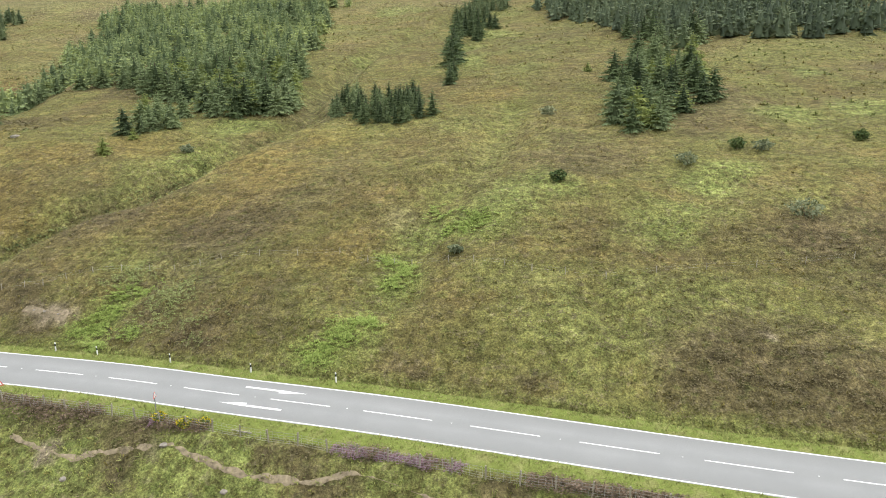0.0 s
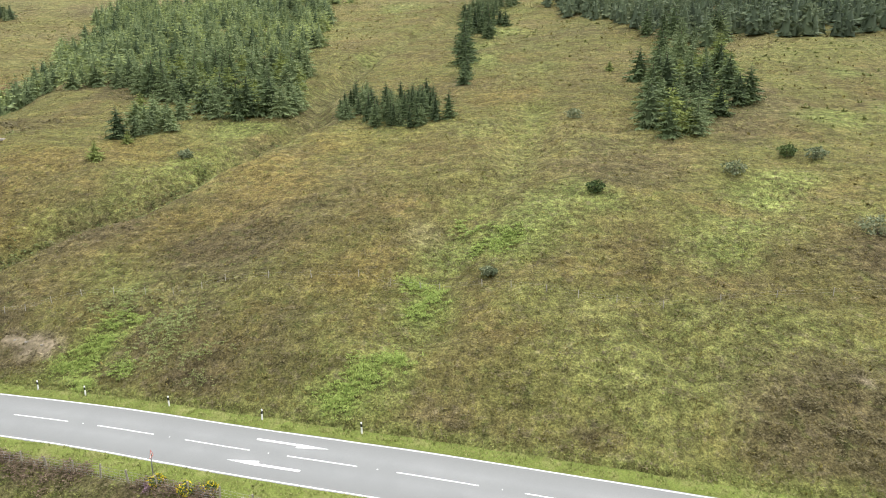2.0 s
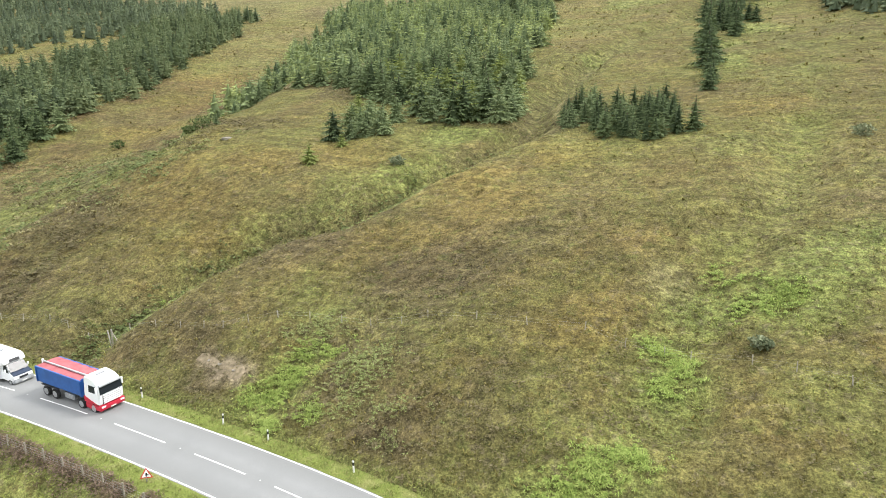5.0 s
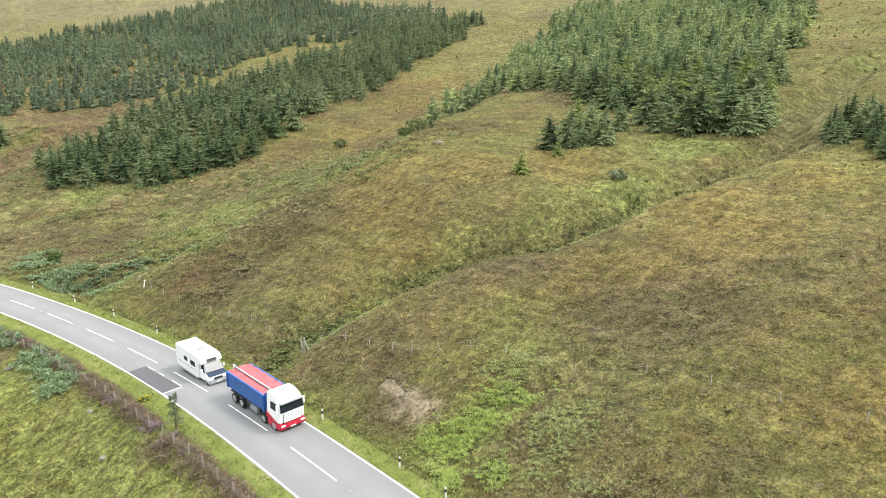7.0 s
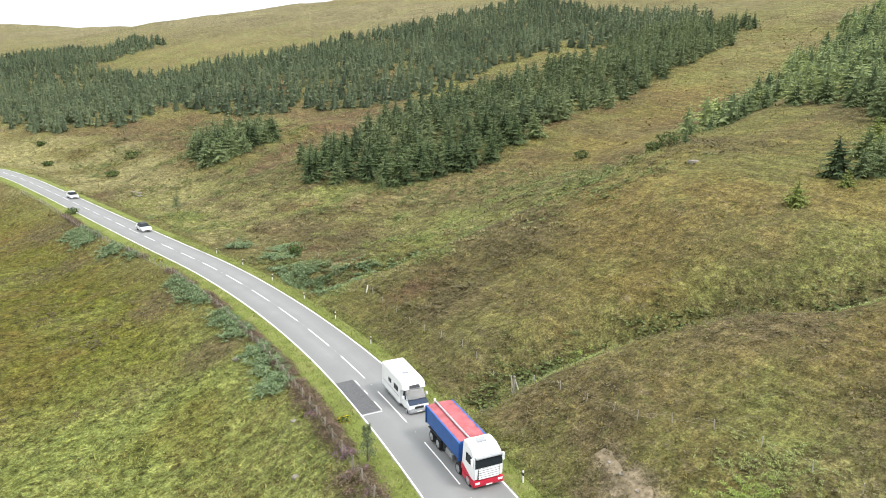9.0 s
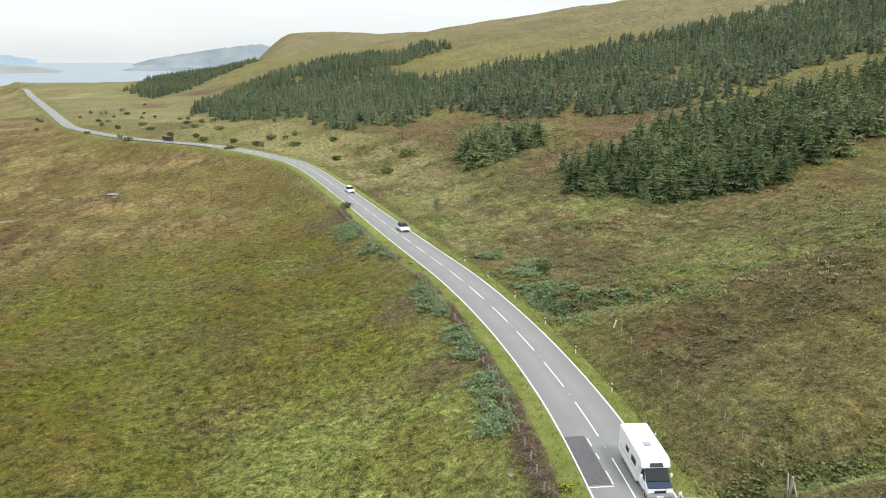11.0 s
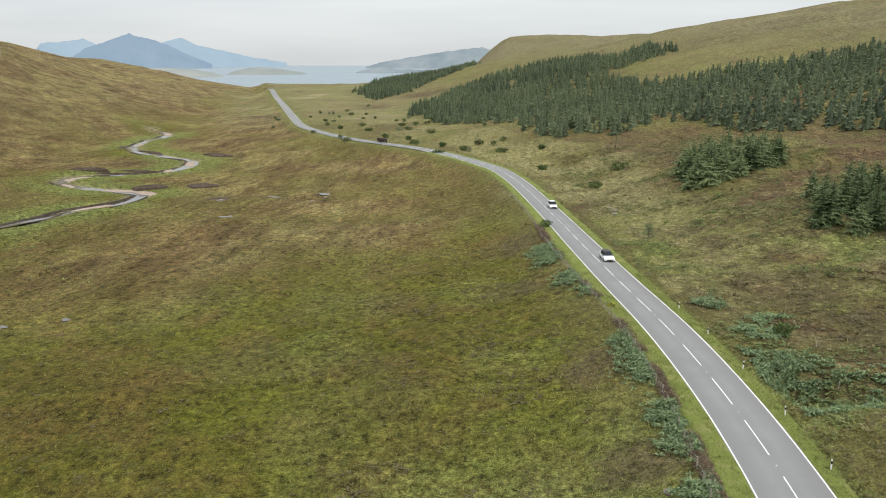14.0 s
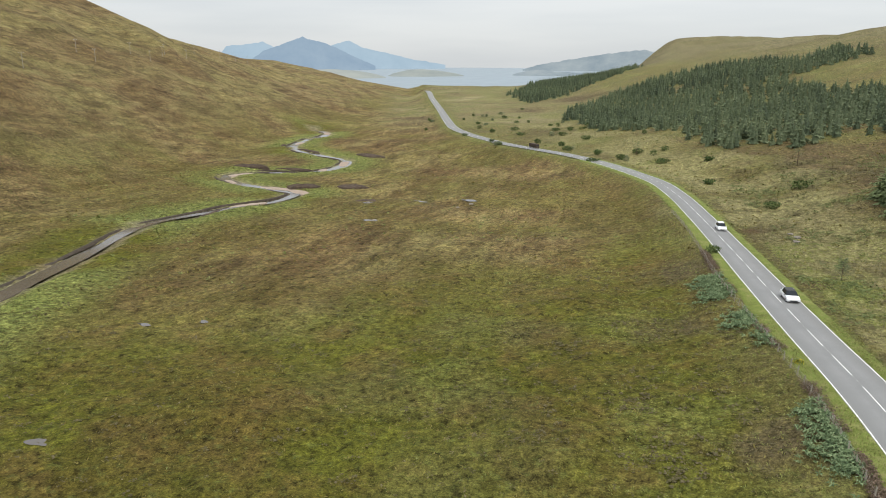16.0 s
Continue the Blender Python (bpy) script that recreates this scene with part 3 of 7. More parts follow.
# ---- road ----
def ribbon(name, offs, s0, s1, lift, mat, step=1.0, thick=0.0):
    """A strip along the road between two lengths, from offset to offset."""
    s = np.linspace(s0, s1, max(2, int((s1 - s0) / step) + 1))
    cx, cy, cz = (np.interp(s, RLEN, ROAD[:, k]) for k in range(3))
    nx, ny = np.interp(s, RLEN, RNOR[:, 0]), np.interp(s, RLEN, RNOR[:, 1])
    verts = []
    for o in offs:
        crown = lift - 0.022 * abs(o)
        verts.append(np.stack([cx + nx * o, cy + ny * o, cz + crown], 1))
    v = np.concatenate(verts)
    m = len(s)
    faces = []
    for k in range(len(offs) - 1):
        a = np.arange(m - 1) + k * m
        faces.append(np.stack([a, a + m, a + m + 1, a + 1], 1))
    return quick_mesh(name, v, np.concatenate(faces)[:, ::-1], mat)


S_END = float(np.interp(1150, ROAD[:, 1], RLEN))
road_me = ribbon("road", [-HALF, -2.6, -1.0, -0.3, 0.3, 1.0, 2.6, HALF], 0, S_END, 0.10, M_ASPHALT)
track = np.repeat(np.array([0, 1, 0.15, 0.5, 0.5, 0.15, 1, 0], dtype=np.float32), len(road_me.vertices) // 8)
road_me.attributes.new("track", "FLOAT", "POINT").data.foreach_set("value", track)
road = tagged(new("road", road_me), "grey two-lane asphalt road with white lines", "road", kind="structure")


def marking(name, offs, s0, s1, lift, label, group="", step=1.5, mat=None):
    return tagged(new(name, ribbon(name, offs, s0, s1, lift, mat or M_LINE, step)), label, "road marking", group, "structure")


for sgn in (-1, 1):
    marking("edge_line", sorted([sgn * (HALF - 0.33), sgn * (HALF - 0.215)]), 0, S_END, 0.108, "solid white edge line along the road")
DASH_Y = [-59.5, -51, -42.5, -34, -25.3, -16.8, -8.4, -0.4, 8.1, 16.1, 24.3, 32.2, 40.3, 49.6, 59.4, 70.1, 80.6, 90.5, 99.9, 108.8, 117.8, 126.7, 135.5]
DASH_S = [float(np.interp(y, ROAD[:, 1], RLEN)) for y in DASH_Y]
while DASH_S[-1] < S_END - 12:
    DASH_S.append(DASH_S[-1] + 9.0)
for prev, a in zip(DASH_S[:-1], DASH_S[1:]):
    marking("centre_dash", [-0.055, 0.055], a - (a - prev) * 0.65, a, 0.106, "white dash of the road's centre line", "centre line dashes")


def s_at(y):
    return float(np.interp(y, ROAD[:, 1], RLEN))


def road_point(s, off, lift=0.0):
    """Place on the road at a length and offset, with the heading of growing length."""
    p = [float(np.interp(s, RLEN, ROAD[:, k])) for k in range(3)]
    n = [float(np.interp(s, RLEN, RNOR[:, k])) for k in range(2)]
    return Vector((p[0] + n[0] * off, p[1] + n[1] * off, p[2] + 0.10 - 0.022 * abs(off) + lift)), math.degrees(math.atan2(n[1], n[0]))


def lane_arrow(s_tail, s_tip, off):
    d = 1 if s_tip > s_tail else -1
    L = abs(s_tip - s_tail)
    shape = [(-0.12, 0), (0.12, 0), (0.12, L * 0.58), (0.42, L * 0.58), (0.0, L), (-0.15, L * 0.58), (-0.12, L * 0.58)]
    vs = [tuple(road_point(s_tail + d * v, off + u * d, 0.007)[0]) for u, v in shape]
    me = mesh_of("lane_arrow", vs, [(0, 1, 2, 6), (6, 2, 3, 4, 5)], M_LINE)
    tagged(new("lane_arrow", me), "white lane arrow painted on the asphalt", "road marking", "lane arrows", "structure")


lane_arrow(s_at(19.3), s_at(13.6), 1.55)
lane_arrow(s_at(14.4), s_at(19.9), -1.45)

M_STUD = plain("road_stud", (0.55, 0.55, 0.53), 0.4)
stud_me = None
for a_0, a_1 in zip(DASH_S[:24], DASH_S[1:25]):
    a = a_0 + (a_1 - a_0) * 0.17
    if stud_me is None:
        bm = bmesh.new()
        box(bm, -0.045, 0.045, -0.05, 0.05, 0, 0.02, 0.008)
        stud_me = bpy.data.meshes.new("road_stud")
        bm.to_mesh(stud_me)
        bm.free()
        stud_me.materials.append(M_STUD)
    p, h = road_point(a, 0.0)
    ob = new("road_stud", stud_me)
    ob.matrix_basis = Matrix.Translation(p) @ pose(0, 0, 0, 0, 0, h)
    tagged(ob, "white reflecting stud in the road's centre line", "road stud", "road studs", "structure")

M_PATCH = plain("fresh_asphalt", (0.095, 0.095, 0.098), 0.9, vary=0.25, scale=5.0, bump=0.3)
marking("asphalt_patch", [-HALF + 0.02, -2.2, -1.15], s_at(66.3), s_at(74.0), 0.106, "dark square patch of newer asphalt by the edge", mat=M_PATCH)
for off, y0, y1 in ((-1.02, 66.3, 68.2), (-1.02, 70.0, 71.0), (-1.02, 72.2, 73.6)):
    marking("patch_line", [off - 0.04, off + 0.04], s_at(y0), s_at(y1), 0.107, "thin broken white mark beside the asphalt patch")
marking("patch_line", [-2.9, -1.05], s_at(66.0), s_at(66.1), 0.107, "thin white mark across the lane", step=0.1)


def grass_material():
    m, n, l, b = material("verge_grass", 0.95, 0.0, 0.1)
    co = n.new("ShaderNodeTexCoord").outputs["Object"]
    big, fine = noise_node(n, l, co, 0.5, 5.0, 0.65), noise_node(n, l, co, 9.0, 3.0, 0.7)
    c = ramp_node(n, l, big, [(0.28, (0.120, 0.128, 0.038)), (0.5, (0.150, 0.182, 0.042)), (0.72, (0.225, 0.215, 0.085))])
    c = mix_node(n, l, 0.8, c, ramp_node(n, l, fine, [(0.3, (0.6, 0.6, 0.6)), (0.7, (1.3, 1.3, 1.3))]), "MULTIPLY")
    l.new(c, b.inputs["Base Color"])
    bump_node(n, l, b, fine, 0.8, 0.12)
    return m


M_GRASS = grass_material()


def verge(name, rows, s0, s1, label):
    s = np.arange(s0, s1, 0.6)
    cx, cy, cz = (np.interp(s, RLEN, ROAD[:, k]) for k in range(3))
    nx, ny = np.interp(s, RLEN, RNOR[:, 0]), np.interp(s, RLEN, RNOR[:, 1])
    v = []
    for i, (o, dz) in enumerate(rows):
        wob = gauss_noise(s, s * 0 + o * 7, 1.7, 61, 3) * (0.10 if i < 2 else 0.22)
        oo = o + wob * (1 if i else 0.7)
        v.append(np.stack([cx + nx * oo, cy + ny * oo, cz + dz + (gauss_noise(s, s * 0 + o * 3, 1.2, 67, 2) * 0.06 if i > 1 else 0)], 1))
    m, f_ = len(s), []
    for k in range(len(rows) - 1):
        a = np.arange(m - 1) + k * m
        q = np.stack([a, a + m, a + m + 1, a + 1], 1)
        f_.append(q[:, ::-1] if rows[1][0] > 0 else q)
    return tagged(new(name, quick_mesh(name, np.concatenate(v), np.concatenate(f_), M_GRASS, True)), label, "grass verge", kind="structure")


verge("verge", [(3.04, 0.02), (3.12, 0.07), (3.6, 0.12), (4.2, 0.08), (4.6, 0.02), (5.0, -0.2), (5.4, -0.5)], 5, s_at(345), "mown green grass verge at the foot of the hill")
verge("verge", [(-3.04, 0.02), (-3.12, 0.07), (-3.6, 0.12), (-4.4, 0.07), (-5.0, 0.0), (-5.5, -0.35), (-6.0, -0.9)], 5, s_at(345), "mown green grass verge beside the wire fence")


# ---- trees ----
def see_through(n, l, b, colour, share):
    """Leaves let part of the light pass."""
    tr, mx = n.new("ShaderNodeBsdfTranslucent"), n.new("ShaderNodeMixShader")
    mx.inputs["Fac"].default_value = share
    l.new(colour, tr.inputs["Color"])
    l.new(b.outputs["BSDF"], mx.inputs[1])
    l.new(tr.outputs["BSDF"], mx.inputs[2])
    l.new(mx.outputs["Shader"], n["Material Output"].inputs["Surface"])


def foliage_material(name, dark, mid, light, tone=1.4):
    m, n, l, b = material(name, 0.85, 0.0, 0.15)
    co = n.new("ShaderNodeTexCoord").outputs["Object"]
    info = n.new("ShaderNodeObjectInfo")
    geo = n.new("ShaderNodeNewGeometry")
    f = noise_node(n, l, co, tone, 4.0, 0.65)
    isl = math_node(n, l, "MULTIPLY", geo.outputs["Random Per Island"], 0.55)
    rnd = math_node(n, l, "MULTIPLY", info.outputs["Random"], 0.22)
    t = math_node(n, l, "ADD", math_node(n, l, "ADD", math_node(n, l, "MULTIPLY", f, 0.55), isl), rnd)
    c = ramp_node(n, l, t, [(0.34, dark), (0.62, mid), (0.90, light)])
    l.new(c, b.inputs["Base Color"])
    see_through(n, l, b, c, 0.14)
    return m


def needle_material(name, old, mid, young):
    """Needles: inner boughs painted dark as crown shade, pale young growth at the tips, each tree with its own tone."""
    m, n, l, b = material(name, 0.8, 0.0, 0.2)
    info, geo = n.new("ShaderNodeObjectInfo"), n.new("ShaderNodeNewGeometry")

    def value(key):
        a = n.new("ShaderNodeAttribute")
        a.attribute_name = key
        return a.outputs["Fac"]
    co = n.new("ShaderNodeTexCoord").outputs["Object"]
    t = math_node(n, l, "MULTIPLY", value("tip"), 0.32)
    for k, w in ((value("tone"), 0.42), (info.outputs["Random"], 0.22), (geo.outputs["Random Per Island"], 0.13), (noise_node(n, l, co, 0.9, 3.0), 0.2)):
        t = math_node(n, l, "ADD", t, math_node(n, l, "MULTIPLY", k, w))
    # old holds the painted inner shade, young the paler tips
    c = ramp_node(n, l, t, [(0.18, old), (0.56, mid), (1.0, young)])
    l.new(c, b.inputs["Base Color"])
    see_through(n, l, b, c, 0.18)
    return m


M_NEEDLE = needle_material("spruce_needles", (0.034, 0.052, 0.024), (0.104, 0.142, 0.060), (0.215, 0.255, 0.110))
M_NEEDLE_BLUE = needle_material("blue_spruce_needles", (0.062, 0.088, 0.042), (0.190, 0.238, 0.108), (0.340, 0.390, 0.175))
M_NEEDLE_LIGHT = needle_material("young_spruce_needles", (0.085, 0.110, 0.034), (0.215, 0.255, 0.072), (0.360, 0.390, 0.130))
M_BARK = plain("bark", (0.10, 0.075, 0.055), 0.95, vary=0.35, scale=8.0)
rng = np.random.default_rng(7)


def conifer_arrays(h, spread, whorls, per, g, sprays=3, broad=1.0, bare=0.03):
    """A spruce crown of four-cornered sprays: whorls of boughs, each a blade with side sprays that droop, round a thin core."""
    P, A, E, L, W, T0, T1 = [], [], [], [], [], [], []

    def spray(p, a, e, ln, wd, t0, t1):
        P.append(p), A.append(a), E.append(e), L.append(ln), W.append(wd), T0.append(t0), T1.append(t1)
    for w in range(whorls):
        u = min(max((w + g.uniform(-0.3, 0.3)) / (whorls - 1), 0.0), 1.0)
        z = h * (bare + (0.95 - bare) * u)
        r = spread * (1 - u) ** 0.78 * (1 if u > 0.12 else 0.88) + 0.10
        k = max(4, int(per * (0.5 + 0.5 * (1 - u))))
        a0 = g.uniform(0, 6.28)
        for b in range(k):
            a = a0 + b * 6.283 / k + g.normal(0, 0.22)
            rr = r * g.uniform(0.72, 1.16)
            e = 0.55 * u - 0.22 + g.normal(0, 0.10)
            c, s = math.cos(a), math.sin(a)
            z1 = z + g.normal(0, 0.25 * h / whorls)
            spray((0, 0, z1), a, e, rr, (0.085 * rr + 0.05) * broad, 0.0, 0.9)
            for q_i in range(sprays):
                q = 0.30 + 0.55 * q_i / max(1, sprays - 1)
                for side in (-1, 1):
                    ln = rr * (0.52 - 0.28 * q) * g.uniform(0.8, 1.25)
                    spray((c * rr * q * math.cos(e), s * rr * q * math.cos(e), z1 + rr * q * math.sin(e)), a + side * g.uniform(0.5, 0.95), e - g.uniform(0.05, 0.5), ln, (0.17 * ln + 0.035) * broad, q * 0.8, 1.0)
    for k in range(3):
        spray((0, 0, h * 0.90), k * 2.1, 1.45, h * 0.10, 0.05 * broad, 0.6, 1.0)
    P, A, E, L, W, T0, T1 = (np.array(v) for v in (P, A, E, L, W, T0, T1))
    along = np.stack([np.cos(A) * np.cos(E), np.sin(A) * np.cos(E), np.sin(E)], 1) * L[:, None]
    roll = g.normal(0, 0.7, len(A))
    wide = np.stack([-np.sin(A) * np.cos(roll), np.cos(A) * np.cos(roll), np.sin(roll)], 1) * W[:, None]
    mid = P + along * 0.45
    v = np.stack([P, mid + wide, P + along - np.array([0, 0, 0.06]) * L[:, None], mid - wide], 1).reshape(-1, 3)
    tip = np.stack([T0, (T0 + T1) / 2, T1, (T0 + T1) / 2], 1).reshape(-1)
    f_ = np.arange(len(v)).reshape(-1, 4)
    ring = np.linspace(0, 6.283, 6)[:-1]
    # core gets tip 0, so it takes the painted shade colour throughout
    core = np.array([(math.cos(a) * k * spread, math.sin(a) * k * spread, h * q) for q, k in ((bare + 0.02, 0.40), (0.42, 0.25), (0.80, 0.03)) for a in ring])
    n0 = len(v)
    cf = np.array([(n0 + t * 5 + b, n0 + t * 5 + (b + 1) % 5, n0 + (t + 1) * 5 + (b + 1) % 5, n0 + (t + 1) * 5 + b) for t in range(2) for b in range(5)])
    return np.concatenate([v, core]), np.concatenate([f_, cf]), np.concatenate([tip, np.zeros(len(core))])


def put_values(me, key, v):
    me.attributes.new(key, "FLOAT", "POINT").data.foreach_set("value", np.asarray(v, dtype=np.float32))


def make_conifer(h, spread, whorls, per, mat, label):
    v, f_, tip = conifer_arrays(h, spread, whorls, per, rng, 3, 0.9)
    tree = new("conifer")
    crown = new("crown", quick_mesh("crown", v, f_, mat))
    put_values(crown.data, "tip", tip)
    crown.parent = tree
    bm = bmesh.new()
    bmesh.ops.create_cone(bm, cap_ends=True, segments=7, radius1=0.028 * h, radius2=0.006 * h, depth=h * 0.9, matrix=Matrix.Translation((0, 0, h * 0.43)))
    part("trunk", bm, M_BARK, tree)
    return tagged(tree, label, "tree", "spruce trees")


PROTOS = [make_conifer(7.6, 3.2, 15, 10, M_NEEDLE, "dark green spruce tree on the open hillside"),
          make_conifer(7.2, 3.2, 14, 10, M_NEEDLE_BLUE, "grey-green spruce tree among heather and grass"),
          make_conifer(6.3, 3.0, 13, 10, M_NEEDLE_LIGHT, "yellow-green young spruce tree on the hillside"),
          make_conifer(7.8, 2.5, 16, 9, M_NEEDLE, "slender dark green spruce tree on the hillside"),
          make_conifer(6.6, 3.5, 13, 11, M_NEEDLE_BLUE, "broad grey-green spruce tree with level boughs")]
used_proto = [False] * len(PROTOS)


def plant(i, x, y, size):
    m = pose(x, y, ground_at(x, y) - 0.15, rng.uniform(-2, 2), rng.uniform(-2, 2), rng.uniform(0, 360))
    if used_proto[i]:
        t = copy_thing(PROTOS[i], m)
    else:
        used_proto[i], t = True, PROTOS[i]
        t.matrix_basis = m
    t.scale = (size * rng.uniform(0.9, 1.15), size * rng.uniform(0.9, 1.15), size)
    return t


def inside(px, py, poly):
    r = np.zeros(len(px), dtype=bool)
    for (a, b), (c, d) in zip(poly, poly[1:] + poly[:1]):
        r ^= ((b > py) != (d > py)) & (px < (c - a) * (py - b) / (d - b + 1e-9) + a)
    return r


def fill(poly, gap, seed, thin=0.0):
    """Jittered planting places inside an outline."""
    g = np.random.default_rng(seed)
    xs, ys = [p[0] for p in poly], [p[1] for p in poly]
    X, Y = np.meshgrid(np.arange(min(xs), max(xs), gap), np.arange(min(ys), max(ys), gap))
    X = X.ravel() + g.uniform(-0.45, 0.45, X.size) * gap
    Y = Y.ravel() + g.uniform(-0.45, 0.45, Y.size) * gap
    wx, wy = gauss_noise(X, Y, 16, 151, 3) * 9, gauss_noise(X, Y, 16, 153, 3) * 9
    small = max(xs) - min(xs) < 60
    keep = inside(X + wx * (0.3 if small else 1), Y + wy * (0.3 if small else 1), poly) & (g.uniform(0, 1, X.size) > thin) & (gauss_noise(X, Y, 30, 71, 3) > -0.55)
    return X[keep], Y[keep]


WOOD_LEFT = [(184, 117), (163, 112), (170, 94), (166, 82), (150, 67), (135, 50), (136, 39), (154, 38), (194, 43), (253, 50), (310, 54), (360, 165), (300, 152), (246, 138)]
CLUMP_MID = [(138, 28.5), (124, 19), (120, 12), (126, 6), (134, 7), (143, 15), (147, 27)]
ROW_MID = [(156, 7), (155, 3), (200, -2.5), (250, -9), (283, -12), (290, 2), (246, 3), (195, 6)]
WOOD_RIGHT = [(122, -23), (112, -25), (112, -31), (124, -41), (161, -53), (190, -56), (166, -32)]
WOOD_TOP = [(257, -20), (225, -29), (203, -36), (190, -41), (186, -50), (187, -61), (180, -71), (181, -85), (184, -103), (230, -125), (270, -100), (290, -30)]
WEDGE = [(101, 172), (110, 152), (119, 145), (132, 145), (150, 149), (176, 155), (204, 157), (234, 165), (315, 190), (300, 225), (200, 205), (165, 210), (140, 200), (118, 196)]
CLUMP_FAR = [(89.5, 221), (93, 213), (106, 218), (116, 226), (122, 245), (116, 262), (104, 258), (96, 240)]
WOOD_MAIN = [(-27, 600), (12, 452), (55, 389), (67, 333), (82, 329), (99, 331), (118, 335), (126, 300), (140, 270), (158, 240), (185, 232), (222, 246), (242, 238), (262, 220), (330, 224), (405, 437), (290, 450), (225, 450), (178, 461), (143, 475), (116, 553),
             (175, 590), (169, 654), (140, 634), (114, 722), (68, 710), (33, 718)]
WOOD_COAST = [(-121, 857), (-70, 720), (-40, 760), (20, 1000), (-30, 1200), (-110, 1150)]

rest = []
for poly, gap, seed, front, kinds, lo, hi in ((CLUMP_MID, 2.5, 2, 70, (0, 3, 3, 1), 0.40, 0.70), (ROW_MID, 5.0, 3, 25, (0, 3, 0), 0.6, 1.1), (WOOD_RIGHT, 4.6, 4, 42, (0, 1, 1, 2, 0), 0.65, 1.1),
                                              (WOOD_LEFT, 4.4, 5, 84, (1, 1, 1, 2, 2, 4, 4, 0), 0.65, 1.15), (WEDGE, 4.3, 6, 70, (0, 0, 0, 4, 3), 0.7, 1.15), (CLUMP_FAR, 4.0, 8, 26, (0, 1, 0, 4), 0.85, 1.3), (WOOD_TOP, 4.2, 7, 6, (0, 1, 3), 0.85, 1.2)):
    X, Y = fill(poly, gap, seed)
    o = np.argsort(np.hypot(X - 45, Y - 30))
    X, Y = X[o], Y[o]
    for x, y in zip(X[:front], Y[:front]):
        plant(kinds[int(rng.integers(len(kinds)))], float(x), float(y), rng.uniform(lo, hi))
    rest.append((X[front:], Y[front:], lo, hi))
for poly, gap, seed, lo, hi in ((WOOD_MAIN, 5.0, 9, 0.7, 1.15), (WOOD_COAST, 5.6, 10, 0.7, 1.15)):
    X, Y = fill(poly, gap, seed, 0.05)
    rest.append((X, Y, lo, hi))

# single trees by the big wood and on the slope: place, kind, size
for x, y, k, size in ((124, 61, 0, 0.75), (112, 59, 2, 0.5), (131, 59.5, 1, 0.62), (127, 57, 4, 0.5), (128.5, 54.5, 1, 0.75), (121.5, 58.5, 2, 0.38), (133, 62, 4, 0.7), (112, -30, 1, 0.7), (110.5, -25.5, 0, 0.75), (158, -26, 2, 0.4), (111.5, 151, 1, 0.4), (136, 92, 0, 0.3),
                      (126, 59, 1, 0.55), (129, 57.5, 4, 0.6), (131, 55.5, 0, 0.7), (134, 57, 2, 0.6), (136, 60, 4, 0.7), (138.5, 56, 1, 0.8), (141, 62, 1, 0.75), (144, 66, 2, 0.7), (163, 111, 1, 0.55), (168, 108, 0, 0.7), (172, 104, 4, 0.75), (176, 112, 1, 0.8), (181, 108, 2, 0.8), (170, 99, 1, 0.7), (166, 105, 4, 0.5)):
    plant(k, x, y, size)


def wood_stuff(name, places, mat, label, seed, whorls, per, sprays, broad):
    """Far trees joined into one wood."""
    g = np.random.default_rng(seed)
    temps = [conifer_arrays(7.3, 3.3 * g.uniform(0.88, 1.12), whorls, per, g, sprays, broad) for _ in range(6)]
    vs, fs_, tips, tones, base = [], [], [], [], 0
    for X, Y, lo, hi in places:
        Z = land(X, Y) - 0.15
        for k in range(6):
            idx = np.arange(len(X))[k::6]
            if not len(idx):
                continue
            tv, tf, tt = temps[k]
            sz = g.uniform(lo, hi, len(idx)) * (1 + 0.18 * gauss_noise(X[idx], Y[idx], 25, 77, 2))
            a = g.uniform(0, 6.28, len(idx))
            c, s_ = np.cos(a)[:, None], np.sin(a)[:, None]
            px = (tv[None, :, 0] * c - tv[None, :, 1] * s_) * sz[:, None] + X[idx][:, None]
            py = (tv[None, :, 0] * s_ + tv[None, :, 1] * c) * sz[:, None] + Y[idx][:, None]
            pz = tv[None, :, 2] * sz[:, None] + Z[idx][:, None]
            vs.append(np.stack([px, py, pz], -1).reshape(-1, 3))
            tone = np.clip(0.5 + 0.55 * gauss_noise(X[idx], Y[idx], 38, 79, 3) + g.normal(0, 0.22, len(idx)), 0, 1)
            tips.append(np.tile(tt, len(idx)))
            tones.append(np.repeat(tone, len(tv)))
            fs_.append((tf[None] + (np.arange(len(idx)) * len(tv))[:, None, None] + base).reshape(-1, 4))
            base += len(idx) * len(tv)
    me = quick_mesh(name, np.concatenate(vs), np.concatenate(fs_), mat)
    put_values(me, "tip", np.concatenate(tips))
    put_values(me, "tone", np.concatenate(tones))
    return tagged(new(name, me), label, "wood", kind="stuff")


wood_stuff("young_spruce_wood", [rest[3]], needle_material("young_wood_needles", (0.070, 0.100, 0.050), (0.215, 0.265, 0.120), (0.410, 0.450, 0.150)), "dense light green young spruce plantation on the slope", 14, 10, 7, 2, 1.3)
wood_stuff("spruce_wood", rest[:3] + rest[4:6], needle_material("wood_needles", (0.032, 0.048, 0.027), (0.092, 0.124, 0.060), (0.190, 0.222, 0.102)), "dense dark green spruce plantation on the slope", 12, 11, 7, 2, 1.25)
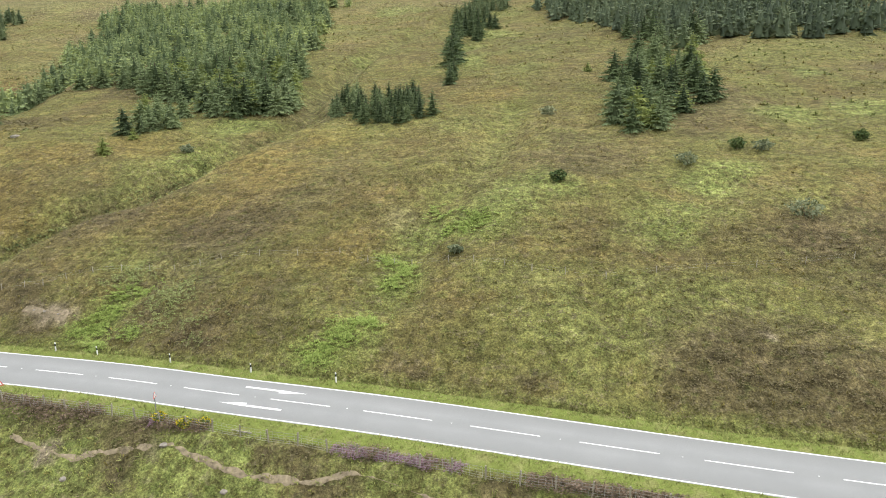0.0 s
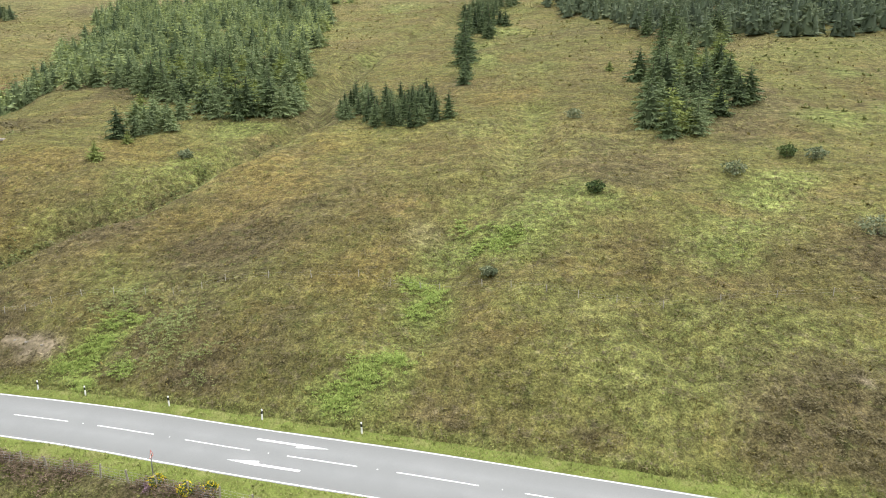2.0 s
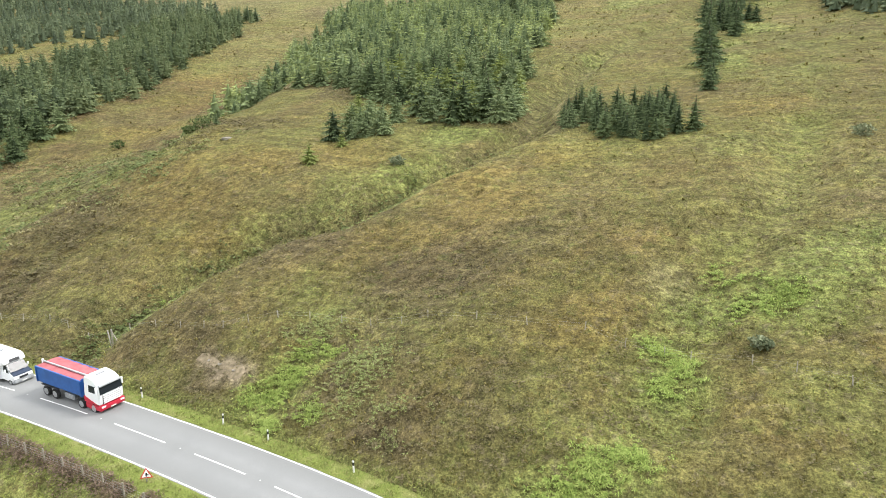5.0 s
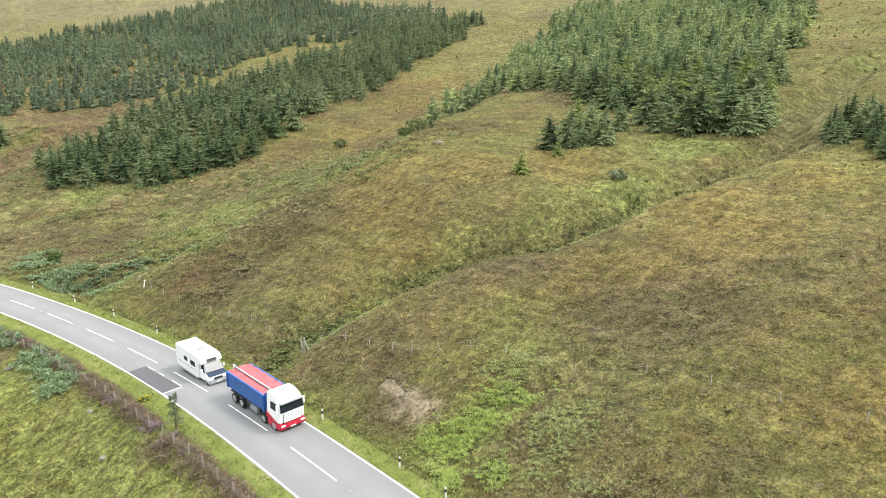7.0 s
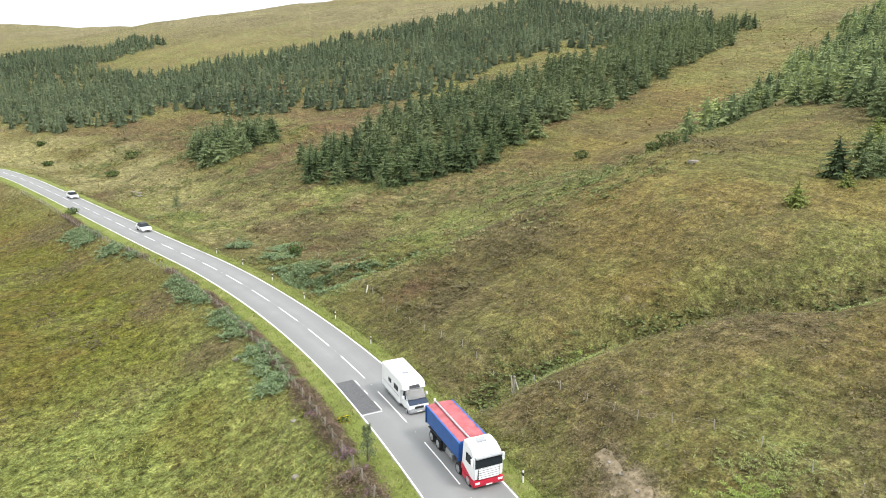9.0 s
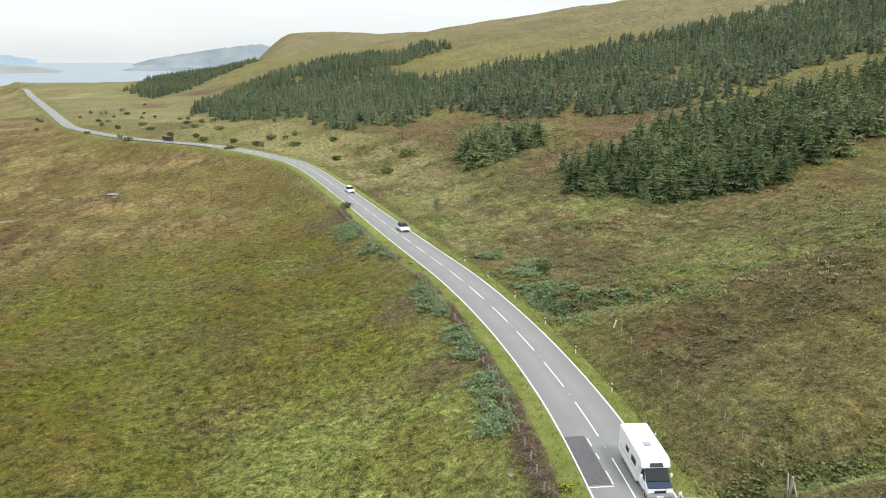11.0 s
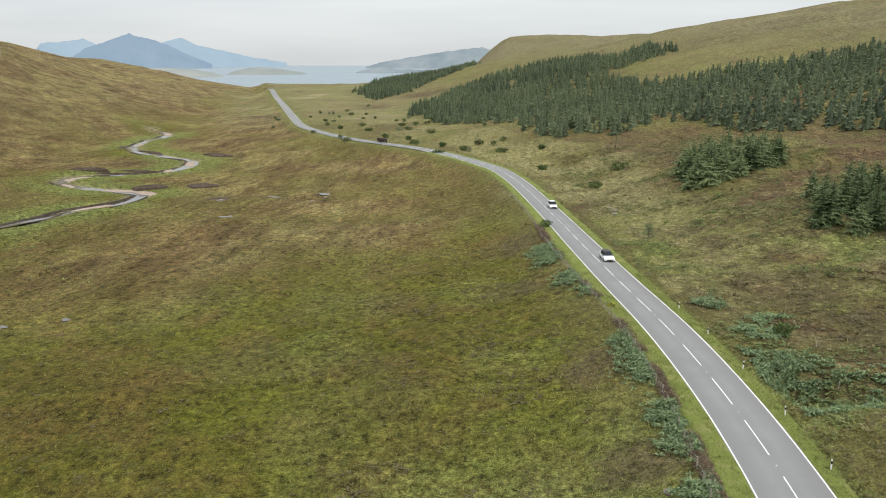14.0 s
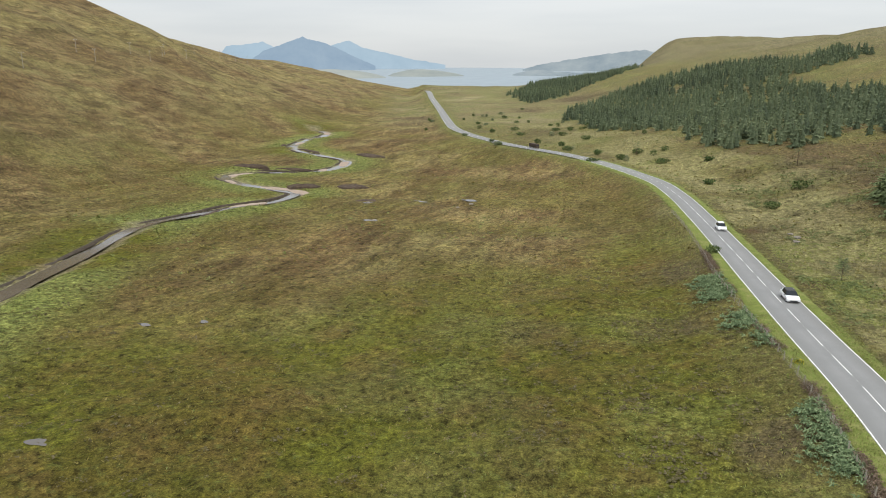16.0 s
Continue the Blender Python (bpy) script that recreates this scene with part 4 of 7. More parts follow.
# aerial haze put into the far needles: lighter and bluer than the nearer wood
wood_stuff("far_spruce_wood", rest[6:], needle_material("hazed_wood_needles", (0.046, 0.064, 0.042), (0.104, 0.134, 0.076), (0.190, 0.220, 0.116)), "far dark spruce forest under the ridge", 13, 6, 5, 1, 1.9)


# ---- shrubs, bracken and the cover of the moor ----
def leaf_cloud(rx, ry, rz, count, leaf, g, hollow=0.35):
    """Leaves as small tilted quads through a lumpy crown."""
    d = g.normal(size=(count, 3))
    d /= np.linalg.norm(d, axis=1)[:, None]
    lump = 1 + 0.28 * np.sin(d[:, 0] * 5 + 1) * np.cos(d[:, 1] * 4 + 2) + 0.2 * np.sin(d[:, 2] * 7)
    r = g.uniform(hollow, 1.0, count) ** 0.5 * lump
    c = d * r[:, None] * np.array([rx, ry, rz]) + np.array([0, 0, rz])
    c[:, 2] = np.maximum(c[:, 2], 0.05)
    a = g.normal(size=(count, 3))
    a /= np.linalg.norm(a, axis=1)[:, None]
    b = np.cross(a, g.normal(size=(count, 3)))
    b /= np.linalg.norm(b, axis=1)[:, None]
    sz = leaf * g.uniform(0.6, 1.4, count)[:, None]
    v = np.stack([c - a * sz, c - b * sz * 0.6, c + a * sz, c + b * sz * 0.6], 1).reshape(-1, 3)
    return v, np.arange(count * 4).reshape(-1, 4)


M_LEAF_DARK = foliage_material("shrub_leaves", (0.034, 0.056, 0.020), (0.068, 0.102, 0.034), (0.130, 0.165, 0.060))
M_LEAF_PALE = foliage_material("willow_leaves", (0.10, 0.125, 0.070), (0.17, 0.195, 0.11), (0.26, 0.28, 0.17))
M_LEAF_MID = foliage_material("sapling_leaves", (0.035, 0.060, 0.020), (0.070, 0.105, 0.035), (0.13, 0.17, 0.06))
M_YELLOW = foliage_material("gorse_flowers", (0.30, 0.24, 0.01), (0.55, 0.45, 0.02), (0.75, 0.62, 0.03))
M_BRACKEN = foliage_material("bracken_fronds", (0.060, 0.092, 0.042), (0.125, 0.175, 0.082), (0.225, 0.285, 0.145))
M_FERN = foliage_material("hill_bracken_fronds", (0.095, 0.120, 0.034), (0.160, 0.195, 0.058), (0.270, 0.300, 0.120))
M_HEATHER = foliage_material("heather_twigs", (0.092, 0.076, 0.036), (0.145, 0.122, 0.058), (0.235, 0.198, 0.120), 1.6)
M_PURPLE = foliage_material("heather_flowers", (0.12, 0.075, 0.080), (0.21, 0.135, 0.155), (0.34, 0.23, 0.27))
M_TUFT = foliage_material("moor_grass_blades", (0.098, 0.080, 0.022), (0.146, 0.122, 0.034), (0.225, 0.190, 0.062), 0.4)
M_TUFT_GREEN = foliage_material("green_grass_blades", (0.082, 0.100, 0.028), (0.125, 0.150, 0.042), (0.215, 0.235, 0.085), 0.4)


def shrub(x, y, rx, rz, mat, label, count=260, leaf=0.16, name="shrub"):
    ob = new(name)
    g = np.random.default_rng(int(abs(x * 31 + y * 17)) + 5)
    v, f_ = leaf_cloud(rx, rx * g.uniform(0.8, 1.1), rz, count, leaf, g)
    lv = new("leaves", quick_mesh("leaves", v, f_, mat))
    lv.parent = ob
    bm = bmesh.new()
    for _ in range(5):
        a, t = g.uniform(0, 6.28), g.uniform(0.2, 0.7)
        m = Matrix.Rotation(a, 4, "Z") @ Matrix.Rotation(t, 4, "Y") @ Matrix.Translation((0, 0, rz * 0.6))
        bmesh.ops.create_cone(bm, cap_ends=True, segments=5, radius1=0.04, radius2=0.012, depth=rz * 1.3, matrix=m)
    part("stems", bm, M_BARK, ob)
    ob.matrix_basis = pose(x, y, ground_at(x, y) - 0.05, 0, 0, 0)
    return tagged(ob, label, "shrub")


for x, y, r in ((90.3, -11.8, 1.1), (99.8, -37.8, 1.2), (103.8, -56.9, 1.2), (132.0, 92.2, 2.0), (130.5, 94, 1.4), (146.6, 125.8, 1.6)):
    shrub(x, y, r, r * 0.6, M_LEAF_DARK, "dark green juniper bush in the moor grass", 420, 0.17)
for x, y, r in ((98.1, -40.7, 1.5), (94.5, -29.4, 1.5), (77.5, -37.7, 2.0), (115.5, 46.7, 1.3), (121.8, -13.7, 1.5), (74.5, 1.1, 0.8)):
    shrub(x, y, r, r * 0.5, M_LEAF_PALE, "pale grey-green willow bush on the slope", 420, 0.16)
for x, y, r in ((54.8, 189.0, 1.3), (78.1, 120.4, 1.1)):
    shrub(x, y, r, r * 0.75, M_LEAF_MID, "rounded green roadside bush", 420, 0.17)
for k, (x, y) in enumerate(((-76, 531), (-68, 582), (-30, 446), (-1, 398), (-12, 457), (10, 407), (19, 367), (36, 356), (19, 338), (-15, 412), (-34, 404), (-38, 469), (62, 321), (4, 378), (46, 330), (-52, 470), (72.8, 245), (82, 262), (60, 285), (30, 345), (-5, 430))):
    shrub(x, y, 1.7 + 0.5 * (k % 3), 0.9 + 0.25 * (k % 2), M_LEAF_DARK if k % 3 else M_LEAF_MID, "dark bush on the valley floor by the road", 320, 0.26)
g = np.random.default_rng(181)
for k in range(34):
    s_k, off = float(g.uniform(s_at(300), s_at(640))), float(g.uniform(9, 75) ** 1.0)
    p_k, _ = road_point(s_k, off * (1 if k % 5 else -0.25))
    if abs(off) > 7:
        shrub(p_k.x, p_k.y, float(g.uniform(0.9, 2.0)), float(g.uniform(0.6, 1.3)), (M_LEAF_MID, M_LEAF_DARK, M_LEAF_PALE)[k % 3], "low bush in the rough grass of the valley floor", 170, 0.26)
for x, y in ((47.6, 21.6), (48.0, 20.2), (48.6, 24.0), (59.4, 66.5), (60.0, 132.0)):
    sh = shrub(x, y, 0.55, 0.4, M_LEAF_MID, "green bush with yellow flowers by the fence", 160, 0.1)
    g = np.random.default_rng(int(y * 10))
    v, f_ = leaf_cloud(0.6, 0.55, 0.45, 150, 0.07, g, 0.7)
    fl = new("flowers", quick_mesh("flowers", v, f_, M_YELLOW))
    fl.parent = sh


M_ROWAN = foliage_material("rowan_leaves", (0.055, 0.078, 0.038), (0.105, 0.135, 0.070), (0.180, 0.215, 0.125))


def broadleaf(x, y, h, spread, label):
    tree = new("young_tree")
    g = np.random.default_rng(int(x * 13 + y * 7))
    bm = bmesh.new()
    bmesh.ops.create_cone(bm, cap_ends=True, segments=7, radius1=0.02 * h + 0.02, radius2=0.012, depth=h * 0.8, matrix=Matrix.Translation((0, 0, h * 0.4)))
    part("trunk", bm, M_BARK, tree)
    vs, fs_, n0 = [], [], 0
    bm = bmesh.new()
    for k in range(11):
        a, u = k * 2.4, 0.12 + 0.075 * k
        ln = spread * (1.1 - u * 0.7)
        m = Matrix.Translation((0, 0, h * u)) @ Matrix.Rotation(a, 4, "Z") @ Matrix.Rotation(0.85, 4, "Y") @ Matrix.Translation((0, 0, ln / 2))
        bmesh.ops.create_cone(bm, cap_ends=True, segments=5, radius1=0.025, radius2=0.006, depth=ln, matrix=m)
        tip = m @ Vector((0, 0, ln * 0.3))
        v, f_ = leaf_cloud(ln * 0.62, ln * 0.62, ln * 0.8, 190, 0.045, g, 0.1)
        vs.append(v + np.array([tip.x, tip.y, tip.z - ln * 0.7]))
        fs_.append(f_ + n0)
        n0 += len(v)
    part("limbs", bm, M_BARK, tree)
    cr = new("crown", quick_mesh("crown", np.concatenate(vs), np.concatenate(fs_), M_ROWAN))
    cr.parent = tree
    tree.matrix_basis = pose(x, y, ground_at(x, y) - 0.05)
    return tagged(tree, label, "tree")


broadleaf(57.9, 59.6, 3.6, 0.62, "slender young rowan tree beside the fence")
broadleaf(73.2, 173, 3.8, 1.2, "small rounded birch tree on pale grass")
broadleaf(86.2, 294, 6.0, 2.0, "lone birch tree on the valley side")
broadleaf(35.8, 354, 5.0, 2.0, "dark lone tree near the road bend")


def scatter(name, X, Y, temps, lo, hi, mat, label, category, seed, sink=0.04):
    """Many small clumps joined into one cover."""
    g = np.random.default_rng(seed)
    Z = cover_height(X, Y) - sink
    vs, fs_, base = [], [], 0
    for k, (tv, tf) in enumerate(temps):
        i = np.arange(len(X))[k::len(temps)]
        if not len(i):
            continue
        s_ = g.uniform(lo, hi, len(i))[:, None]
        a = g.uniform(0, 6.28, len(i))[:, None]
        px = (tv[None, :, 0] * np.cos(a) - tv[None, :, 1] * np.sin(a)) * s_ + X[i][:, None]
        py = (tv[None, :, 0] * np.sin(a) + tv[None, :, 1] * np.cos(a)) * s_ + Y[i][:, None]
        pz = tv[None, :, 2] * s_ * g.uniform(0.7, 1.2, len(i))[:, None] + Z[i][:, None]
        vs.append(np.stack([px, py, pz], -1).reshape(-1, 3))
        fs_.append((tf[None] + (np.arange(len(i)) * len(tv))[:, None, None] + base).reshape(-1, tf.shape[1]))
        base += len(i) * len(tv)
    me = quick_mesh(name, np.concatenate(vs), np.concatenate(fs_), mat)
    return tagged(new(name, me), label, category, kind="stuff")


def cover_height(X, Y):
    """Height on the ground mesh itself, small relief included."""
    i, j = np.clip(np.searchsorted(gx, X) - 1, 0, nx_ - 2), np.clip(np.searchsorted(gy, Y) - 1, 0, ny_ - 2)
    u, v = (X - gx[i]) / (gx[i + 1] - gx[i]), (Y - gy[j]) / (gy[j + 1] - gy[j])
    Zg = fz.reshape(ny_, nx_)
    return (Zg[j, i] * (1 - u) + Zg[j, i + 1] * u) * (1 - v) + (Zg[j + 1, i] * (1 - u) + Zg[j + 1, i + 1] * u) * v


def zone_at(name, X, Y):
    i, j = np.clip(np.searchsorted(gx, X), 0, nx_ - 1), np.clip(np.searchsorted(gy, Y), 0, ny_ - 1)
    return zones[name].reshape(ny_, nx_)[j, i]


def tuft_temps(blades, h, spread, width, g, n=4):
    out = []
    for _ in range(n):
        vs = []
        for _ in range(blades):
            a, t = g.uniform(0, 6.28), g.uniform(0.2, 1.0)
            c, s_ = math.cos(a), math.sin(a)
            r = spread * t
            hh = h * g.uniform(0.35, 1.0) * (1.1 - 0.5 * t)
            w = width * g.uniform(0.7, 1.3)
            b = g.uniform(0, 0.4) * spread
            vs += [(c * b - s_ * w, s_ * b + c * w, 0), (c * b + s_ * w, s_ * b - c * w, 0), (c * r + s_ * w * 0.5, s_ * r - c * w * 0.5, hh), (c * r - s_ * w * 0.5, s_ * r + c * w * 0.5, hh * 0.92)]
        out.append((np.array(vs), np.arange(len(vs)).reshape(-1, 4)))
    return out


def clump_temps(r, h, count, leaf, g, n=4):
    """Low twiggy cushions: sprays that lie nearly flat, higher in the middle."""
    out = []
    for _ in range(n):
        q = r * np.sqrt(g.uniform(0, 1, count))
        a = g.uniform(0, 6.28, count)
        c = np.stack([q * np.cos(a), q * np.sin(a), h * (1.15 - (q / r) ** 2) * g.uniform(0.6, 1.2, count)], 1)
        b = g.uniform(0, 6.28, count)
        u = np.stack([np.cos(b), np.sin(b), g.normal(0, 0.28, count)], 1)
        w = np.stack([-np.sin(b), np.cos(b), g.normal(0, 0.28, count)], 1)
        sz = leaf * g.uniform(0.7, 1.4, count)[:, None]
        v = np.stack([c - u * sz, c - w * sz * 0.8, c + u * sz, c + w * sz * 0.8], 1).reshape(-1, 3)
        out.append((v, np.arange(count * 4).reshape(-1, 4)))
    return out


def frond_temps(g, n=6, broad=1.0):
    out = []
    for _ in range(n):
        vs = []
        for k in range(6):
            a = k * 1.05 + g.uniform(-0.3, 0.3)
            c, s_ = math.cos(a), math.sin(a)
            L, w = g.uniform(0.5, 0.85), g.uniform(0.09, 0.15) * broad
            h = g.uniform(0.45, 0.7)
            vs += [(0, 0, h * 0.4), (c * L * 0.5 - s_ * w, s_ * L * 0.5 + c * w, h), (c * L, s_ * L, h * 0.75), (c * L * 0.5 + s_ * w, s_ * L * 0.5 - c * w, h)]
        out.append((np.array(vs), np.arange(len(vs)).reshape(-1, 4)))
    return out


def cover_places(n, seed, x0=-30, x1=150, y0=-50, y1=230):
    g = np.random.default_rng(seed)
    X, Y = g.uniform(x0, x1, n), g.uniform(y0, y1, n)
    d, _, _ = road_frame(X, Y)
    return X, Y, d, g


def around(X, Y):
    return np.hypot(X - 55, Y - 65) + 25 * gauss_noise(X, Y, 40, 141, 2)


def strew(name, count, seed, weight, temps, lo, hi, mat, label, category, far=False):
    if far:
        X, Y, d, g = cover_places(count, seed, -170, 330, -130, 470)
        w = smoothstep(110, 165, around(X, Y))
    else:
        X, Y, d, g = cover_places(count, seed, -80, 185, -70, 230)
        w = smoothstep(165, 110, around(X, Y))
    keep = (g.uniform(0, 1, len(X)) < w * weight(X, Y, d)) & (np.abs(d) > np.where(d > 0, 4.75, 5.3)) & (line_distance(X, Y, RIVER) > 5)
    scatter(name, X[keep], Y[keep], temps, lo, hi, mat, label, category, seed + 1)


def w_heath(X, Y, d):
    bank = 0.9 * smoothstep(-0.05, 0.25, gauss_noise(X, Y, 6, 39, 3)) * (d > 5) * (d < 22) * (Y > 45) * (Y < 210)
    return (0.10 + 0.75 * np.maximum.reduce([zone_at("heath", X, Y), bank, 0.8 * smoothstep(0.12, 0.35, gauss_noise(X, Y, 7, 35, 3)) * (d < -5) * (d > -45) * (Y > 95)])) * (1 - zone_at("soil", X, Y)) * (1 - 0.45 * zone_at("green", X, Y)) * np.where(d < -8, 0.45, 1.0)


def w_grass(X, Y, d):
    return 0.6 * (1 - zone_at("soil", X, Y)) * (1 - 0.6 * zone_at("green", X, Y))


def w_green(X, Y, d):
    return np.clip(zone_at("green", X, Y) + 0.10, 0, 1) * 0.8


g = np.random.default_rng(100)
strew("heather", 72000, 101, w_heath, clump_temps(0.32, 0.11, 8, 0.07, g, 6), 0.6, 1.5, M_HEATHER, "low brown heather covering the moor", "heather")
strew("moor_grass", 66000, 103, w_grass, tuft_temps(4, 0.26, 0.40, 0.055, g, 6), 0.6, 1.4, M_TUFT, "yellow-brown moor grass tufts", "grass")
strew("green_grass", 120000, 105, w_green, tuft_temps(4, 0.24, 0.36, 0.036, g, 6), 0.6, 1.4, M_TUFT_GREEN, "fresh green grass tufts in wet ground", "grass")
strew("far_grass", 36000, 109, w_grass, tuft_temps(3, 0.45, 0.9, 0.15, g, 6), 0.6, 1.4, M_TUFT, "yellow-brown grass on the far moor", "grass", True)
strew("far_green", 70000, 110, w_green, tuft_temps(5, 0.45, 0.9, 0.13, g, 6), 0.6, 1.4, M_TUFT_GREEN, "green grass on the far moor", "grass", True)

# thicker cover on the banks that the road passes
M_DARK_HEATH = foliage_material("bank_heather_twigs", (0.066, 0.056, 0.026), (0.104, 0.091, 0.042), (0.158, 0.132, 0.074), 1.8)
g = np.random.default_rng(115)
s_n = g.uniform(s_at(-42), s_at(225), 70000)
d_n = np.where(g.uniform(0, 1, 70000) < 0.72, 4.9 + 30 * g.uniform(0, 1, 70000) ** 1.25, -5.6 - 20 * g.uniform(0, 1, 70000) ** 1.2)
X_n, Y_n = (np.interp(s_n, RLEN, ROAD[:, k]) + np.interp(s_n, RLEN, RNOR[:, k]) * d_n for k in range(2))
h_n = zone_at("heath", X_n, Y_n)
pick = g.uniform(0, 1, 70000)
tuft = gauss_noise(X_n, Y_n, 2.6, 47, 3)
is_h = (pick < np.where(d_n > 0, 0.22 + 0.6 * h_n, 0.02 + 0.9 * h_n)) & (tuft > -0.3)
bright = (d_n > 0) & (zone_at("green", X_n, Y_n) > 0.5)
is_h = is_h & ~(bright & (pick < 0.8))
is_g = (~is_h & bright & (pick > 0.15)) | ~is_h & (pick > 0.12 + 0.6 * smoothstep(75, 115, Y_n)) & (d_n < 0)
is_m = ~is_h & ~bright & (pick > 0.72) & (d_n > 0)
scatter("bank_heather", X_n[is_h], Y_n[is_h], clump_temps(0.30, 0.24, 8, 0.058, g, 8), 0.5, 1.6, M_DARK_HEATH, "dark brown heather clumps on the roadside banks", "heather", 116)
M_BANK_PALE = foliage_material("pale_tussock_blades", (0.150, 0.130, 0.060), (0.235, 0.205, 0.098), (0.350, 0.315, 0.170), 0.6)
M_VERGE_BLADE = foliage_material("verge_grass_blades", (0.110, 0.130, 0.036), (0.170, 0.195, 0.056), (0.300, 0.290, 0.120), 0.5)
M_BANK_GREEN = foliage_material("bank_grass_blades", (0.130, 0.150, 0.034), (0.205, 0.228, 0.055), (0.300, 0.310, 0.105), 0.6)
scatter("bank_grass", X_n[is_g], Y_n[is_g], tuft_temps(6, 0.22, 0.34, 0.027, g, 6), 0.6, 1.5, M_BANK_GREEN, "long yellow-green grass below the fence", "grass", 117)
scatter("bank_moor_grass", X_n[is_m], Y_n[is_m], tuft_temps(4, 0.24, 0.36, 0.03, g, 6), 0.6, 1.4, M_TUFT, "yellow-brown grass on the roadside bank", "grass", 118)

# scrub of heather, ferns and pale grass on the banks beyond the fork of the gullies
g = np.random.default_rng(161)
X_s, Y_s = g.uniform(66, 165, 26000), g.uniform(78, 300, 26000)
d_s, _, _ = road_frame(X_s, Y_s)
kind = gauss_noise(X_s, Y_s, 15, 163, 4)
thick = gauss_noise(X_s, Y_s, 5, 165, 3)
ok = (d_s > 5.5) & (d_s < 75) & (thick > -0.15 + 0.5 * zone_at("straw", X_s, Y_s)) & (g.uniform(0, 1, len(X_s)) < 0.75)
kind = kind + 0.3 * zone_at("green", X_s, Y_s) - 0.5 * zone_at("russet", X_s, Y_s)
dark_s, fern_s, pale_s = ok & (kind < -0.08), ok & (kind > 0.04), ok & (kind >= -0.08) & (kind <= 0.04)
scatter("bank_scrub", X_s[dark_s], Y_s[dark_s], clump_temps(0.55, 0.42, 13, 0.12, g, 6), 0.5, 1.5, M_DARK_HEATH, "dark heather mounds on the valley side", "heather", 167)
M_SCRUB = foliage_material("green_scrub_leaves", (0.052, 0.070, 0.023), (0.098, 0.122, 0.041), (0.178, 0.205, 0.080), 0.8)
# low heather in ragged patches on the bog below the road, thinning out over the plain
g = np.random.default_rng(171)
X_b, Y_b = g.uniform(-95, 56, 60000), g.uniform(92, 270, 60000)
d_b, _, _ = road_frame(X_b, Y_b)
close_b = smoothstep(-52, -22, d_b) * smoothstep(195, 150, Y_b)
ragged = smoothstep(0.0, 0.22, gauss_noise(X_b, Y_b, 11, 173, 4)) * smoothstep(-0.1, 0.15, gauss_noise(X_b, Y_b, 3.5, 175, 3))
w_b = np.maximum(0.55 * close_b * ragged, 0.10 * smoothstep(0.10, 0.35, gauss_noise(X_b, Y_b, 6, 177, 3)) + 0.012)
ok = (g.uniform(0, 1, len(X_b)) < w_b) & (d_b < -6.5) & (line_distance(X_b, Y_b, RIVER) > 9)
scatter("bog_heather", X_b[ok], Y_b[ok], clump_temps(0.50, 0.24, 10, 0.12, g, 6), 0.5, 1.4, M_DARK_HEATH, "low dark heather in patches on the bog", "heather", 179)
scatter("fern_scrub", X_s[fern_s], Y_s[fern_s], clump_temps(0.6, 0.45, 13, 0.13, g, 6), 0.4, 1.4, M_SCRUB, "low green fern and grass scrub on the valley side", "scrub", 168)
scatter("pale_tussocks", X_s[pale_s], Y_s[pale_s], tuft_temps(10, 0.5, 0.6, 0.05, g, 6), 0.5, 1.4, M_BANK_PALE, "pale straw-coloured grass tussocks", "grass", 169)

# ferns and dark scrub down in the gullies
g = np.random.default_rng(175)
for name, line, count, wide in (("gully_scrub", GULLIES[0][0], 950, 1.5), ("gully_scrub", GULLIES[2][0], 2900, 2.8)):
    q = catmull([(2 * line[0][0] - line[1][0], 2 * line[0][1] - line[1][1], 0)] + [(x, y, 0) for x, y in line[:9]], 0.5)
    k = g.integers(0, len(q), count)
    X_g, Y_g = q[k, 0] + g.normal(0, wide, count), q[k, 1] + 0.6 + g.normal(0, wide, count)
    d_g, _, _ = road_frame(X_g, Y_g)
    on = (d_g > 6.5) & (gauss_noise(X_g, Y_g, 6, 177, 3) > -0.25)
    scatter(name, X_g[on], Y_g[on], clump_temps(0.5, 0.45, 13, 0.11, g, 6), 0.5, 1.5, M_SCRUB, "green ferns and scrub filling a gully", "scrub", 178)

# bright green ferns and grass in the wet hollows of the bank
M_BRIGHT = foliage_material("bright_fern_fronds", (0.118, 0.165, 0.034), (0.188, 0.250, 0.054), (0.275, 0.335, 0.092), 0.7)
g = np.random.default_rng(191)
X_b, Y_b = [], []
for x, y, r in ((73, 36, 1.5), (71, 37.6, 1.7), (68.6, 38.4, 1.8), (66.6, 39.4, 1.8), (64.8, 34, 1.2), (63.6, 36.8, 1.3), (60.6, 11.5, 1.8), (62, 9.6, 1.6), (58.6, 13.4, 1.8), (72.4, 6.8, 1.6), (70.2, 7.6, 1.5), (74.6, 8.6, 1.4), (80, 1.2, 1.8), (86, 2.8, 1.8), (82, -1.2, 1.8),
                (86, 100.8, 1.0), (90, 100.3, 1.1), (94, 99.9, 1.0), (98, 99.8, 1.1), (102, 99.6, 1.0), (106, 99, 1.1), (110, 97, 1.0), (79.5, 61, 1.3), (81.5, 60.2, 1.5), (83, 59.6, 1.2), (98.5, 47.0, 0.9), (101, 46, 1.0), (103.5, 44.8, 0.9), (113, 41.2, 1.1)):
    k = int(r * r * 70)
    a, q = g.uniform(0, 6.28, k), r * np.sqrt(g.uniform(0, 1, k)) * (1 + 0.35 * g.normal(size=k))
    X_b.append(x + np.cos(a) * q)
    Y_b.append(y + np.sin(a) * q)
X_b, Y_b = np.concatenate(X_b), np.concatenate(Y_b)
